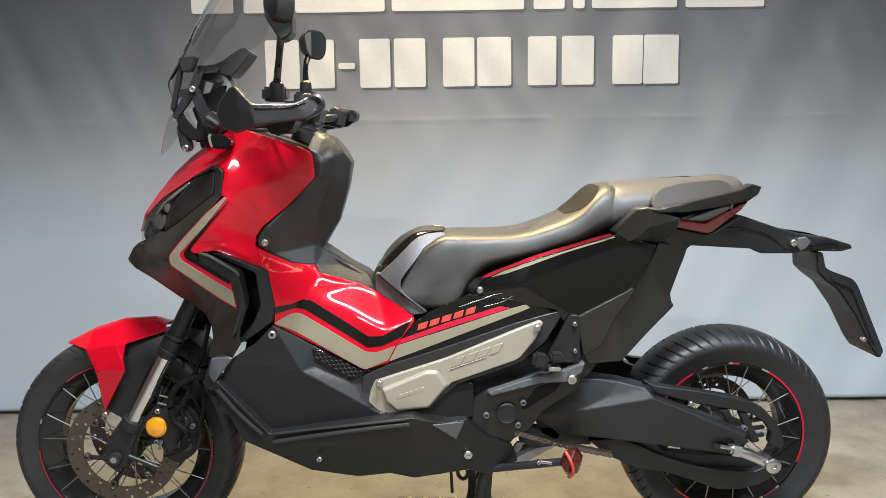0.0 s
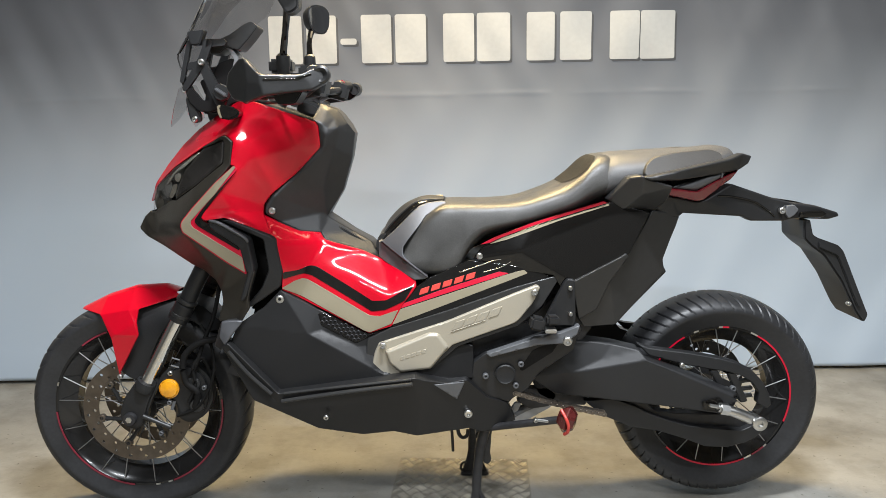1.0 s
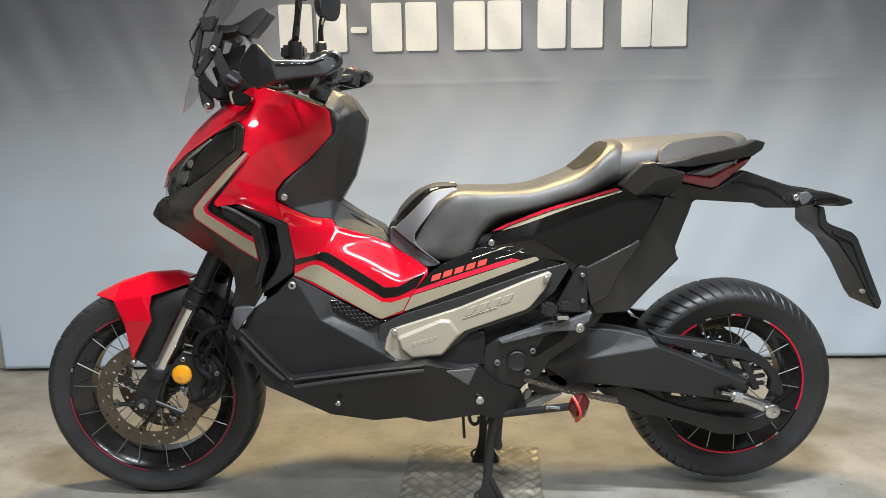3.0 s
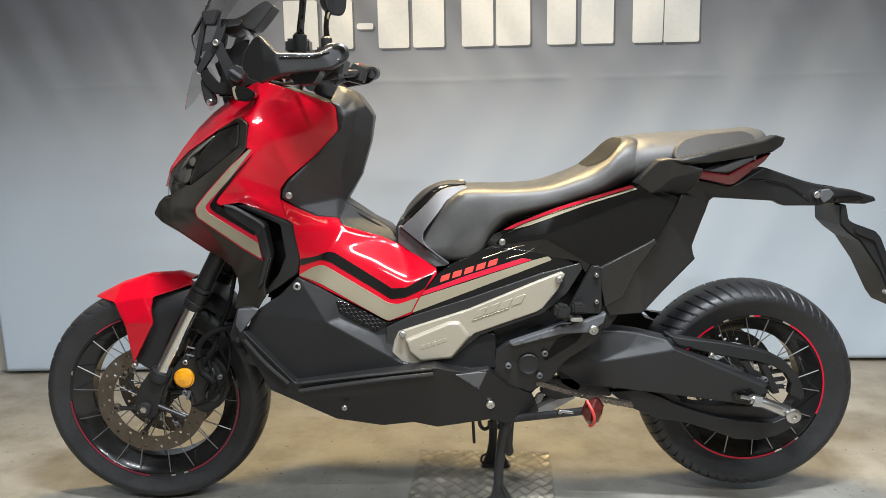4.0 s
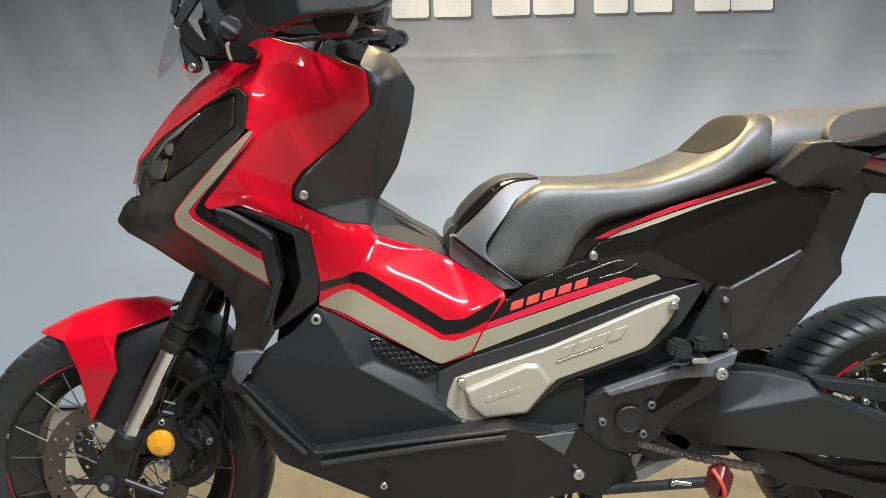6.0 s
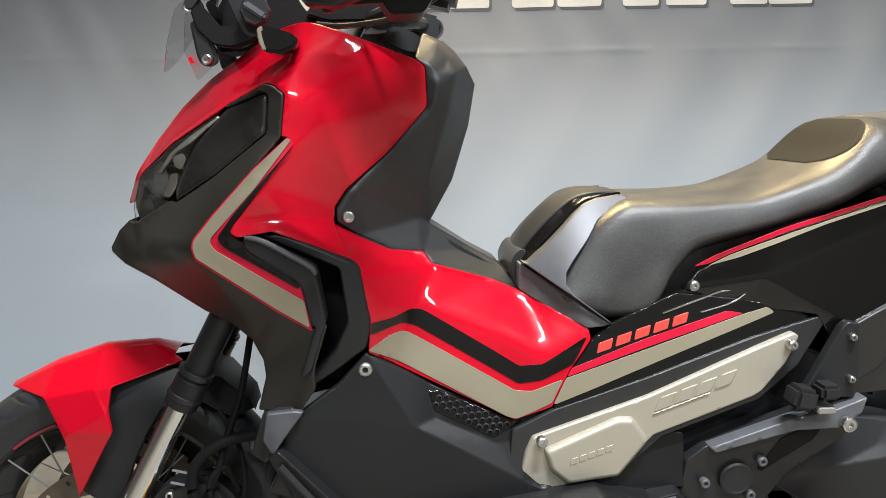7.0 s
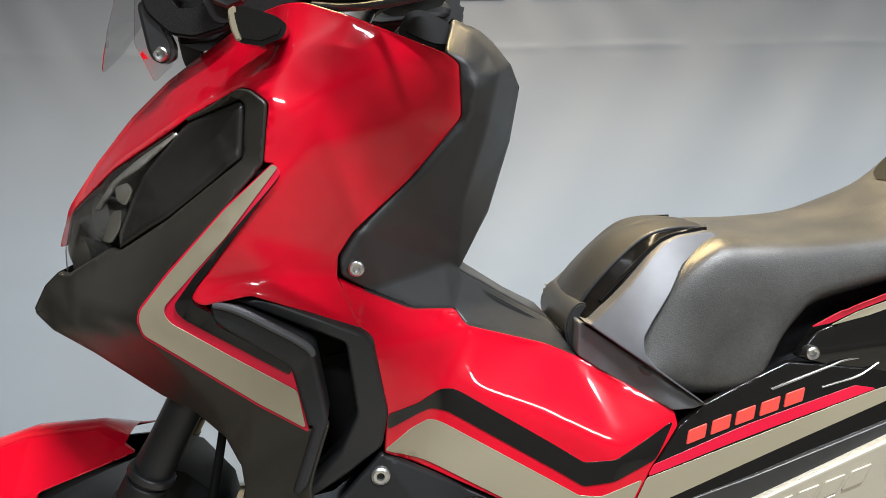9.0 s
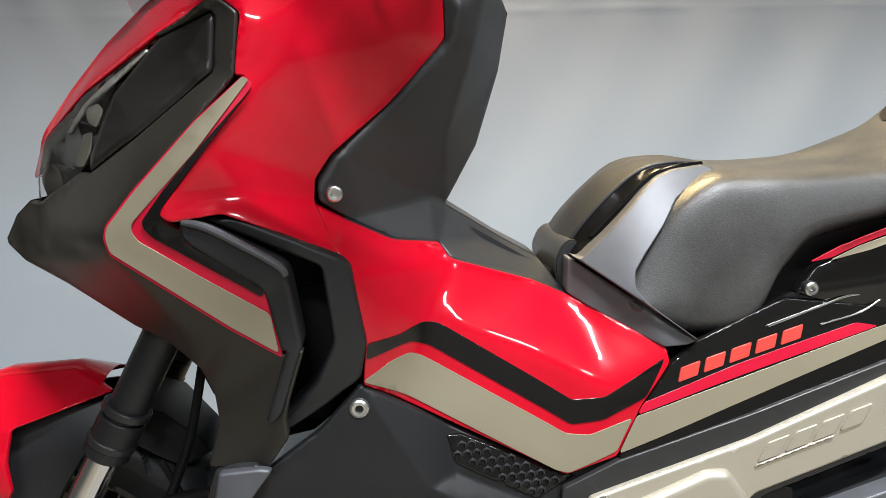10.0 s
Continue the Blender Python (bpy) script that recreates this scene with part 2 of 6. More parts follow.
class Skin:
    """Half-width of a panel over its side view (x, z), from a few corner and crease points, with softened creases."""

    def __init__(self, corners, inner=(), soft=0.008, folds=(), even=None):
        pts = list(corners) + list(inner)
        self.even = None
        if even is not None:
            self.fit(np.array(pts, float), even)
        v, _, f, ov, _, _ = cdt([(p[0], p[1]) for p in pts], list(range(len(corners))), 0, folds)
        y = [pts[o[0]][2] if o else np.mean([p[2] for p in pts]) for o in ov]
        self.v, self.y = np.array([tuple(q) for q in v]), np.array(y)
        self.f, self.soft = np.array([t[:3] for t in f]), soft
        self.creases = [(self.v[i], self.v[j]) for t in self.f for i, j in ((t[0], t[1]), (t[1], t[2]), (t[2], t[0])) if i < j and (max(i, j) >= len(corners) or (i, j) in folds or (j, i) in folds)]

    def fit(self, pts, even):
        """A bending sheet through the points, for bodies with no creases."""
        self.knots, n = pts[:, :2], len(pts)
        m = np.zeros((n + 3, n + 3))
        m[:n, :n] = self.bend(self.knots) + even * np.eye(n)
        m[:n, n], m[:n, n + 1:] = 1, self.knots
        m[n:, :n] = m[:n, n:].T
        self.even = np.linalg.solve(m, np.concatenate([pts[:, 2], np.zeros(3)]))

    def bend(self, p):
        d = ((p[:, None] - self.knots[None]) ** 2).sum(2)
        return 0.5 * d * np.log(np.maximum(d, 1e-12))

    def flat(self, p):
        a, b, c = (self.v[self.f[:, i]] for i in range(3))
        ya, yb, yc = (self.y[self.f[:, i]] for i in range(3))
        det = (b[:, 1] - c[:, 1]) * (a[:, 0] - c[:, 0]) + (c[:, 0] - b[:, 0]) * (a[:, 1] - c[:, 1])
        det = np.where(np.abs(det) < 1e-12, 1e-12, det)
        dx, dz = p[:, None, 0] - c[None, :, 0], p[:, None, 1] - c[None, :, 1]
        w0 = ((b[:, 1] - c[:, 1]) * dx + (c[:, 0] - b[:, 0]) * dz) / det
        w1 = ((c[:, 1] - a[:, 1]) * dx + (a[:, 0] - c[:, 0]) * dz) / det
        w2 = 1 - w0 - w1
        best = np.argmax(np.minimum(np.minimum(w0, w1), w2), axis=1)
        k = np.arange(len(p))
        w = np.clip(np.stack([w0[k, best], w1[k, best], w2[k, best]]), 0, 1)
        w /= w.sum(0)
        return w[0] * ya[best] + w[1] * yb[best] + w[2] * yc[best]

    def __call__(self, p):
        p = np.asarray(p, float)
        if self.even is not None:
            n = len(self.knots)
            return self.bend(p) @ self.even[:n] + self.even[n] + p @ self.even[n + 1:]
        total, weight = 2 * self.flat(p), 2.0
        for s, w, n in ((0.35, 1.0, 6), (0.68, 0.8, 10), (1.0, 0.5, 14)):
            for k in range(n):
                a = 2 * math.pi * (k + s) / n
                total = total + w * self.flat(p + s * self.soft * np.array([math.cos(a), math.sin(a)]))
            weight += w * n
        return total / weight

    def slope(self, p, e=0.0012):
        """The outward normal of the left side at points of the side view."""
        gx = (self(p + (e, 0)) - self(p - (e, 0))) / (2 * e)
        gz = (self(p + (0, e)) - self(p - (0, e))) / (2 * e)
        n = np.stack([gx, -np.ones(len(p)), gz], 1)
        return n / np.linalg.norm(n, axis=1)[:, None]


def joined(a, b):
    return {**a, **b}


class Facets(Skin):
    """A skin of flat facets between named points (x, z, half-width). Each facet is made as flat as its neighbours allow."""

    def __init__(self, points, faces, soft=0.003, hold=0.12):
        names = list(points)
        at = {k: i for i, k in enumerate(names)}
        pts = np.array([points[k] for k in names], float)
        polys = [[at[k] for k in f.split()] for f in faces.split("/")]
        rows, n = [np.eye(len(pts)) * hold], len(pts)
        for f in polys:
            if len(f) > 3:
                a = np.column_stack([np.ones(len(f)), pts[f][:, :2]])
                m = np.eye(len(f)) - a @ np.linalg.pinv(a)
                full = np.zeros((len(f), n))
                full[:, f] = m
                rows.append(full)
        lhs = np.concatenate(rows)
        rhs = np.concatenate([pts[:, 2] * hold, np.zeros(len(lhs) - n)])
        y = np.linalg.lstsq(lhs, rhs, rcond=None)[0]
        self.even, self.soft, tri, count = None, soft, [], {}
        for f in polys:
            v, _, t, ov, _, _ = cdt([tuple(pts[i][:2]) for i in f], list(range(len(f))), 1)
            near = [f[o[0]] if o else f[int(np.argmin([np.hypot(pts[i][0] - p[0], pts[i][1] - p[1]) for i in f]))] for o, p in zip(ov, v)]
            tri += [tuple(near[i] for i in q) for q in t if len({near[i] for i in q}) == 3]
            area = sum(pts[f[i]][0] * pts[f[(i + 1) % len(f)]][1] - pts[f[(i + 1) % len(f)]][0] * pts[f[i]][1] for i in range(len(f)))
            g = f if area > 0 else f[::-1]
            for i in range(len(g)):
                count[(g[i], g[(i + 1) % len(g)])] = 1
        self.v, self.y, self.f = pts[:, :2], y, np.array(tri)
        inner = [e for e in count if (e[1], e[0]) in count and e[0] < e[1]]
        self.creases = [(self.v[i], self.v[j]) for i, j in inner]
        rim = {e[0]: e[1] for e in count if (e[1], e[0]) not in count}
        ring = [next(iter(rim))]
        while rim[ring[-1]] != ring[0] and len(ring) <= len(rim):
            ring.append(rim[ring[-1]])
        self.ring = [(pts[i][0], pts[i][1], y[i]) for i in ring]
        self.place = {k: (pts[i][0], pts[i][1], y[i]) for k, i in at.items()}


def edge_distance(p, ring):
    a, b = ring, np.roll(ring, -1, 0)
    d = b - a
    t = np.clip(((p[:, None] - a) * d).sum(2) / np.maximum((d * d).sum(1), 1e-12), 0, 1)
    return np.sqrt((((a + t[..., None] * d) - p[:, None]) ** 2).sum(2)).min(1)


def inside(p, ring):
    a, b = ring, np.roll(ring, -1, 0)
    up = (a[:, 1] > p[:, None, 1]) != (b[:, 1] > p[:, None, 1])
    dz = np.where(np.abs(b[:, 1] - a[:, 1]) < 1e-12, 1e-12, b[:, 1] - a[:, 1])
    cross = p[:, None, 0] < (b[:, 0] - a[:, 0]) * (p[:, None, 1] - a[:, 1]) / dz + a[:, 0]
    return (up & cross).sum(1) % 2 == 1


def rounded(ring, radius):
    """Cuts the corners of an outline with short arcs."""
    out, n = [], len(ring)
    for i in range(n):
        p, q, r = ring[i - 1], ring[i], ring[(i + 1) % n]
        u, v = p - q, r - q
        lu, lv = np.linalg.norm(u), np.linalg.norm(v)
        c = min(radius, 0.4 * lu, 0.4 * lv)
        a, b = q + u / max(lu, 1e-9) * c, q + v / max(lv, 1e-9) * c
        for t in (0, 0.33, 0.67, 1):
            out.append((1 - t) ** 2 * a + 2 * t * (1 - t) * q + t * t * b)
    return np.array(out)


def sheet(ring, skin, lift=0.0, thick=0.006, step=0.012, edge=0.003, corner=0.004):
    """Vertices and faces of a moulded panel: an outline laid on a skin, rounded over at the rim and given a thickness."""
    ring = rounded(np.array([(p[0], p[1]) for p in ring]), corner)
    fine = []
    for a, b in zip(ring, np.roll(ring, -1, 0)):
        n = max(1, int(np.ceil(np.linalg.norm(b - a) / step)))
        fine += [a + (b - a) * k / n for k in range(n)]
    fine = np.array(fine)
    lo, hi = fine.min(0), fine.max(0)
    gx, gz = np.meshgrid(np.arange(lo[0], hi[0], step), np.arange(lo[1], hi[1], step))
    grid = np.stack([gx.ravel(), gz.ravel()], 1)
    grid[:, 0] += np.where((np.round((grid[:, 1] - lo[1]) / step) % 2) > 0, step / 2, 0)
    grid = grid[inside(grid, fine)]
    if len(grid):
        grid = grid[edge_distance(grid, fine) > max(edge * 1.4, step * 0.4)]
    along = []
    for p, q in ([] if skin.even is not None else skin.creases):
        n, side = max(1, int(np.linalg.norm(q - p) / step)), np.array([p[1] - q[1], q[0] - p[0]]) / max(np.linalg.norm(q - p), 1e-9)
        offsets = (-1.1 * skin.soft, 0, 1.1 * skin.soft) if isinstance(skin, Facets) else (0,)
        along += [p + (q - p) * k / n + side * d for k in range(n + 1) for d in offsets]
    if along:
        along = np.unique(np.round(np.array(along), 4), axis=0)
        along = along[inside(along, fine)]
    if len(along):
        along = along[edge_distance(along, fine) > max(edge * 1.4, step * 0.35)]
    if len(along) and len(grid):
        near = np.sqrt(((grid[:, None] - along[None]) ** 2).sum(2)).min(1)
        grid = grid[near > step * 0.45]
    pts = [fine, grid, along] if len(along) else [fine, grid]
    if edge > 0:
        t = np.roll(fine, -1, 0) - np.roll(fine, 1, 0)
        t /= np.maximum(np.linalg.norm(t, axis=1), 1e-9)[:, None]
        area = np.sum(fine[:, 0] * np.roll(fine[:, 1], -1) - np.roll(fine[:, 0], -1) * fine[:, 1])
        nrm = np.stack([-t[:, 1], t[:, 0]], 1) * (1 if area > 0 else -1)
        for k in (0.35, 1.0):
            q = fine + nrm * edge * k
            q = q[inside(q, fine)]
            if len(q):
                q = q[edge_distance(q, fine) > edge * k * 0.9]
                pts.append(q)
    pts = np.concatenate([p for p in pts if len(p)])
    v, _, f, _, _, _ = cdt(pts.tolist(), list(range(len(fine))), 1)
    v = np.array([tuple(q) for q in v])
    y = skin(v) - lift
    if edge > 0:
        d = np.minimum(edge_distance(v, fine), edge)
        y = y + edge - np.sqrt(np.maximum(edge ** 2 - (edge - d) ** 2, 0))
    verts = [(a[0], b, a[1]) for a, b in zip(v, y)]
    faces = [tuple(t) for t in f]
    count = {}
    for t in faces:
        for i in range(len(t)):
            e = (t[i], t[(i + 1) % len(t)])
            count[e] = 1
    rim = [e for e in count if (e[1], e[0]) not in count]
    back = {}
    for e in rim:
        for i in e:
            if i not in back:
                back[i] = len(verts)
                x, yy, z = verts[i]
                verts.append((x, yy + thick, z))
    faces += [(e[1], e[0], back[e[0]], back[e[1]]) for e in rim]
    lean = np.zeros((len(verts), 3))
    flat = np.nonzero(edge_distance(v, fine) >= edge * 0.95)[0]
    if len(flat):
        lean[flat] = skin.slope(v[flat])
    return verts, faces, lean


def panel(name, ring, skin, mat, parent, label="", lift=0.0, thick=0.006, step=0.012, edge=0.003, corner=0.004, both=True):
    ring = skin.ring if ring is None else ring
    verts, faces, lean = sheet(ring, skin, lift, thick, step, edge, corner)
    obs = [shaded(oriented(name, verts, faces, mat, parent, label), lean)]
    if both:
        obs.append(shaded(oriented(name, [(x, -y, z) for x, y, z in verts], faces, mat, parent, label), lean * (1, -1, 1)))
    return obs[0]


def shaded(ob, lean):
    """Gives a panel the true normals of its skin, so that its gloss runs evenly."""
    me = ob.data
    front = [p for p in me.polygons if any(lean[i].any() for i in p.vertices)]
    if len(lean) == len(me.vertices) and front:
        turn = sum(float(np.dot(p.normal, lean[[i for i in p.vertices if lean[i].any()][0]])) for p in front)
        me.normals_split_custom_set_from_vertices((lean * (1 if turn > 0 else -1)).tolist())
    return ob


def oriented(name, verts, faces, mat, parent, label, smooth=35.0):
    bm = bmesh.new()
    vs = [bm.verts.new(v) for v in verts]
    for f in faces:
        try:
            bm.faces.new([vs[i] for i in f])
        except ValueError:
            pass
    return part(name, bm, mat, parent, label, smooth)


def bridge(name, pts, mat, parent, label="", rows=4, bulge=0.006):
    """A strip over the middle that joins a left edge to its mirror image."""
    verts, faces, n = [], [], rows * 2 + 1
    for x, z, y in pts:
        for k in range(n):
            s = -1 + 2 * k / (n - 1)
            verts.append((x, -abs(y) * -s, z + bulge * (1 - s * s)))
    for i in range(len(pts) - 1):
        for k in range(n - 1):
            a = i * n + k
            faces.append((a, a + 1, a + n + 1, a + n))
    return oriented(name, verts, faces, mat, parent, label)


def slab(name, ring, y0, y1, mat, parent, label="", edge=0.004, corner=0.006):
    """A plate cut to an outline in the side view, from y0 to y1, with eased edges."""
    ring = rounded(np.array([(p[0], p[1]) for p in ring], float), corner)
    bm = bmesh.new()
    face = bm.faces.new([bm.verts.new((x, y0, z)) for x, z in ring])
    geo = bmesh.ops.extrude_face_region(bm, geom=[face])
    bmesh.ops.translate(bm, vec=(0, y1 - y0, 0), verts=[e for e in geo["geom"] if isinstance(e, bmesh.types.BMVert)])
    bmesh.ops.recalc_face_normals(bm, faces=bm.faces)
    if edge:
        sharp = [e for e in bm.edges if len(e.link_faces) == 2 and e.calc_face_angle(0) > 1.2]
        bmesh.ops.bevel(bm, geom=sharp, offset=edge, segments=2, affect="EDGES", clamp_overlap=True)
    return part(name, bm, mat, parent, label)


def box(name, centre, size, mat, parent=None, label="", bevel=0.003, turn=(0, 0, 0), segments=2):
    bm = bmesh.new()
    bmesh.ops.create_cube(bm, size=1, matrix=pose(*centre, *turn) @ Matrix.Diagonal((*size, 1)))
    if bevel:
        bmesh.ops.bevel(bm, geom=bm.edges[:], offset=bevel, segments=segments, affect="EDGES", clamp_overlap=True)
    return part(name, bm, mat, parent, label)


def lathe(name, profile, centre, axis, mat, parent=None, label="", seg=48, closed=False):
    """Turns a profile of (distance along the axis, radius) about an axis through centre."""
    axis = Vector(axis).normalized()
    m = Matrix.Translation(centre) @ axis.to_track_quat("Z", "Y").to_matrix().to_4x4()
    verts, faces, n = [], [], len(profile)
    for k in range(seg):
        a = 2 * math.pi * k / seg
        verts += [m @ Vector((r * math.cos(a), r * math.sin(a), h)) for h, r in profile]
    for k in range(seg):
        for i in range(n if closed else n - 1):
            j = (i + 1) % n
            faces.append((k * n + i, k * n + j, (k + 1) % seg * n + j, (k + 1) % seg * n + i))
    if not closed:
        faces.append(tuple(k * n for k in range(seg)))
        faces.append(tuple(k * n + n - 1 for k in range(seg)))
    return oriented(name, verts, faces, mat, parent, label)


def rod(name, a, b, r, mat, parent=None, label="", seg=16, r2=None, ease=0.0015):
    a, b = Vector(a), Vector(b)
    h = (b - a).length
    r2 = r if r2 is None else r2
    e = min(ease, r / 2, r2 / 2, h / 3)
    return lathe(name, [(0, r - e), (e, r), (h - e, r2), (h, r2 - e)], a, b - a, mat, parent, label, seg)


def hose(name, pts, r, mat, parent=None, label="", seg=10, steps=8):
    """A tube along a smooth line through the points; r is one radius or one at each point."""
    pts = [Vector(p) for p in pts]
    rs = [r] * len(pts) if isinstance(r, (int, float)) else list(r)
    line, rad = [], []
    for i in range(len(pts) - 1):
        p0, p1, p2, p3 = pts[max(i - 1, 0)], pts[i], pts[i + 1], pts[min(i + 2, len(pts) - 1)]
        for k in range(steps + (i == len(pts) - 2)):
            t = k / steps
            line.append(0.5 * (2 * p1 + (p2 - p0) * t + (2 * p0 - 5 * p1 + 4 * p2 - p3) * t * t + (3 * p1 - p0 - 3 * p2 + p3) * t ** 3))
            rad.append(rs[i] + (rs[i + 1] - rs[i]) * t)
    verts, faces = [], []
    for i, p in enumerate(line):
        d = (line[min(i + 1, len(line) - 1)] - line[max(i - 1, 0)]).normalized()
        q = d.to_track_quat("Z", "Y")
        verts += [p + q @ Vector((rad[i] * math.cos(a), rad[i] * math.sin(a), 0)) for a in (2 * math.pi * k / seg for k in range(seg))]
    for i in range(len(line) - 1):
        for k in range(seg):
            faces.append((i * seg + k, i * seg + (k + 1) % seg, (i + 1) * seg + (k + 1) % seg, (i + 1) * seg + k))
    faces += [tuple(range(seg)), tuple(range((len(line) - 1) * seg, len(line) * seg))]
    return oriented(name, verts, faces, mat, parent, label)


def ring_point(section, a, power, low):
    """The place at an angle round a section (x, z of top, z of bottom, half-width at top, half-width at bottom)."""
    x, zt, zb, wt, wb = section
    c, s = math.cos(a), math.sin(a)
    pw = low if low and s < 0 else power
    yy, zz = math.copysign(abs(c) ** (2 / pw), c), math.copysign(abs(s) ** (2 / pw), s)
    h = (zz + 1) / 2
    return (x, yy * (wb + (wt - wb) * h), zb + (zt - zb) * h)


def loft(name, sections, mat, parent, label="", power=2.6, low=None, tuck=None):
    """A closed body along x through its sections. Past x = tuck the lower half turns in more roundly."""
    verts, faces, n = [], [], 72 if callable(power) else 36
    for sec in sections:
        under = low
        if tuck is not None and sec[0] > tuck:
            under = low + (1.9 - low) * min(1, (sec[0] - tuck) / 0.08)
        full = power(sec[0]) if callable(power) else power
        verts += [ring_point(sec, 2 * math.pi * (k + 0.5 * (n == 72)) / n, full, under) for k in range(n)]
    for i in range(len(sections) - 1):
        for k in range(n):
            faces.append((i * n + k, i * n + (k + 1) % n, (i + 1) * n + (k + 1) % n, (i + 1) * n + k))
    faces += [tuple(range(n)), tuple(range((len(sections) - 1) * n, len(sections) * n))]
    return oriented(name, verts, faces, mat, parent, label)


def bolt(at, r, parent, mat=ALU, name="bolt", label=""):
    """A hexagon-socket bolt that faces the left side of the machine."""
    x, y, z = at
    return lathe(name, [(0.006, r * 0.9), (-0.002, r), (-0.005, r * 0.93), (-0.0064, r * 0.72), (-0.006, r * 0.42), (-0.001, r * 0.36), (-0.001, r * 0.05)],
                 (x, y, z), (0, 1, 0), mat, parent, label, 14)


# ---- the room ----
def big_box(name, centre, size, mat, label, category):
    ob = box(name, centre, size, mat, None, label, 0.0)
    return tagged(ob, label, category, "", "structure")


big_box("floor", (0, -1.0, -0.05), (9.0, 7.0, 0.1), CONCRETE, "beige stained concrete floor with darker patches", "floor")
big_box("wall_north", (0, 1.15, 1.6), (9.0, 0.2, 3.4), WALL, "pale plastered wall behind the banner", "wall")
# The next three walls and the ceiling are unseen, added to close the room.
big_box("wall_south", (0, -4.6, 1.6), (9.0, 0.2, 3.4), DIM, "unseen wall, kept dark to lower reflections", "wall")
big_box("wall_west", (-4.6, -1.0, 1.6), (0.2, 7.0, 3.4), DIM, "unseen wall, kept dark to lower reflections", "wall")
big_box("wall_east", (4.6, -1.0, 1.6), (0.2, 7.0, 3.4), DIM, "unseen wall, kept dark to lower reflections", "wall")
big_box("ceiling", (0, -1.0, 3.3), (9.0, 7.0, 0.1), CEIL, "unseen ceiling, kept dark to lower reflections", "ceiling")


def sway(x, z):
    """How far the hanging sheet bulges at a place: broad folds, small waves, a crumpled line and a fan of wrinkles under it."""
    warp = 0.12 * noise.noise((x * 0.8, 3.0, z * 0.9))
    fold = noise.noise((x * 1.1 + z * 0.55 + warp * 3, 7.0, z * 0.28))
    small = noise.noise((x * 5.5 - z * 2.4, 1.0, z * 1.7))
    level = 1.158 + 0.01 * noise.noise((x * 2, 0, 5)) + 0.003 * noise.noise((x * 9, 0, 8))
    crease = math.exp(-((z - level) / 0.011) ** 2) * (0.5 + noise.noise((x * 5, 2.0, 0)) + 0.7 * noise.noise((x * 16, 2.0, 3)))
    fan = math.exp(-((z - 1.33) / 0.22) ** 2) * noise.noise((x * 9 + z * 4, 4.0, z * 2))
    return 0.018 * fold + 0.007 * small - 0.0011 * crease + 0.009 * fan


def cloth(name, x0, x1, z0, z1, y, sx, sz, mat, parent, corner=0.0, thick=0.0016):
    """A rectangle of sheet that follows the sway."""
    nx, nz = max(3, int((x1 - x0) / sx)), max(3, int((z1 - z0) / sz))
    xs, zs = np.linspace(x0, x1, nx), np.linspace(z0, z1, nz)
    if sz < 0.02 and z1 - z0 > 1.5:
        zs = np.sort(np.concatenate([zs[(zs < 1.128) | (zs > 1.188)], np.linspace(1.13, 1.186, 26)]))
        nz = len(zs)
    verts = []
    for z in zs:
        for x in xs:
            dx, dz = min(x - x0, x1 - x), min(z - z0, z1 - z)
            px, pz = x, z
            if corner and dx < corner and dz < corner:
                d = math.hypot(corner - dx, corner - dz)
                if d > corner:
                    k = corner / d
                    px = x + math.copysign((corner - dx) * (1 - k), (x0 + x1) / 2 - x)
                    pz = z + math.copysign((corner - dz) * (1 - k), (z0 + z1) / 2 - z)
            verts.append((px, y + sway(px, pz), pz))
    faces = [(i * nx + j, i * nx + j + 1, (i + 1) * nx + j + 1, (i + 1) * nx + j) for i in range(nz - 1) for j in range(nx - 1)]
    ob = mesh_part(name, verts, faces, mat, parent, smooth=60 if corner == 0 else 0)
    mod = ob.modifiers.new("thickness", "SOLIDIFY")
    mod.thickness, mod.offset = thick, 1
    return ob


banner_thing = tagged(new("banner"), "grey shaded vinyl banner with white lettering, hanging to the floor", "banner")
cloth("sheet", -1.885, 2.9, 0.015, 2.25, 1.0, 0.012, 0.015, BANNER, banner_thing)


def text_bar(x0, x1, z0, z1):
    """One unreadable or private sign on the banner: a white bar with its dark drop shade."""
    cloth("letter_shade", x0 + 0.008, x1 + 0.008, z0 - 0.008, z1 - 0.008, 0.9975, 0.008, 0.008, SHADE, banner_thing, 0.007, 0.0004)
    cloth("letter_bar", x0, x1, z0, z1, 0.9965, 0.008, 0.008, WHITE, banner_thing, 0.007, 0.0004)


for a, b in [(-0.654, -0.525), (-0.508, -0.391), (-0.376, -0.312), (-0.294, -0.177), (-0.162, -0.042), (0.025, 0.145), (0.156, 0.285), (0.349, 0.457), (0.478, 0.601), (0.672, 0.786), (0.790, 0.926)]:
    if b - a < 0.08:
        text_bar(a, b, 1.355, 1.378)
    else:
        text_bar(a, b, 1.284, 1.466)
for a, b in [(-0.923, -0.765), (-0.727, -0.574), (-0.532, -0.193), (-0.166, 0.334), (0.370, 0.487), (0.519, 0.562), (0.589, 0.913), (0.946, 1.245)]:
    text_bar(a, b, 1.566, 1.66)


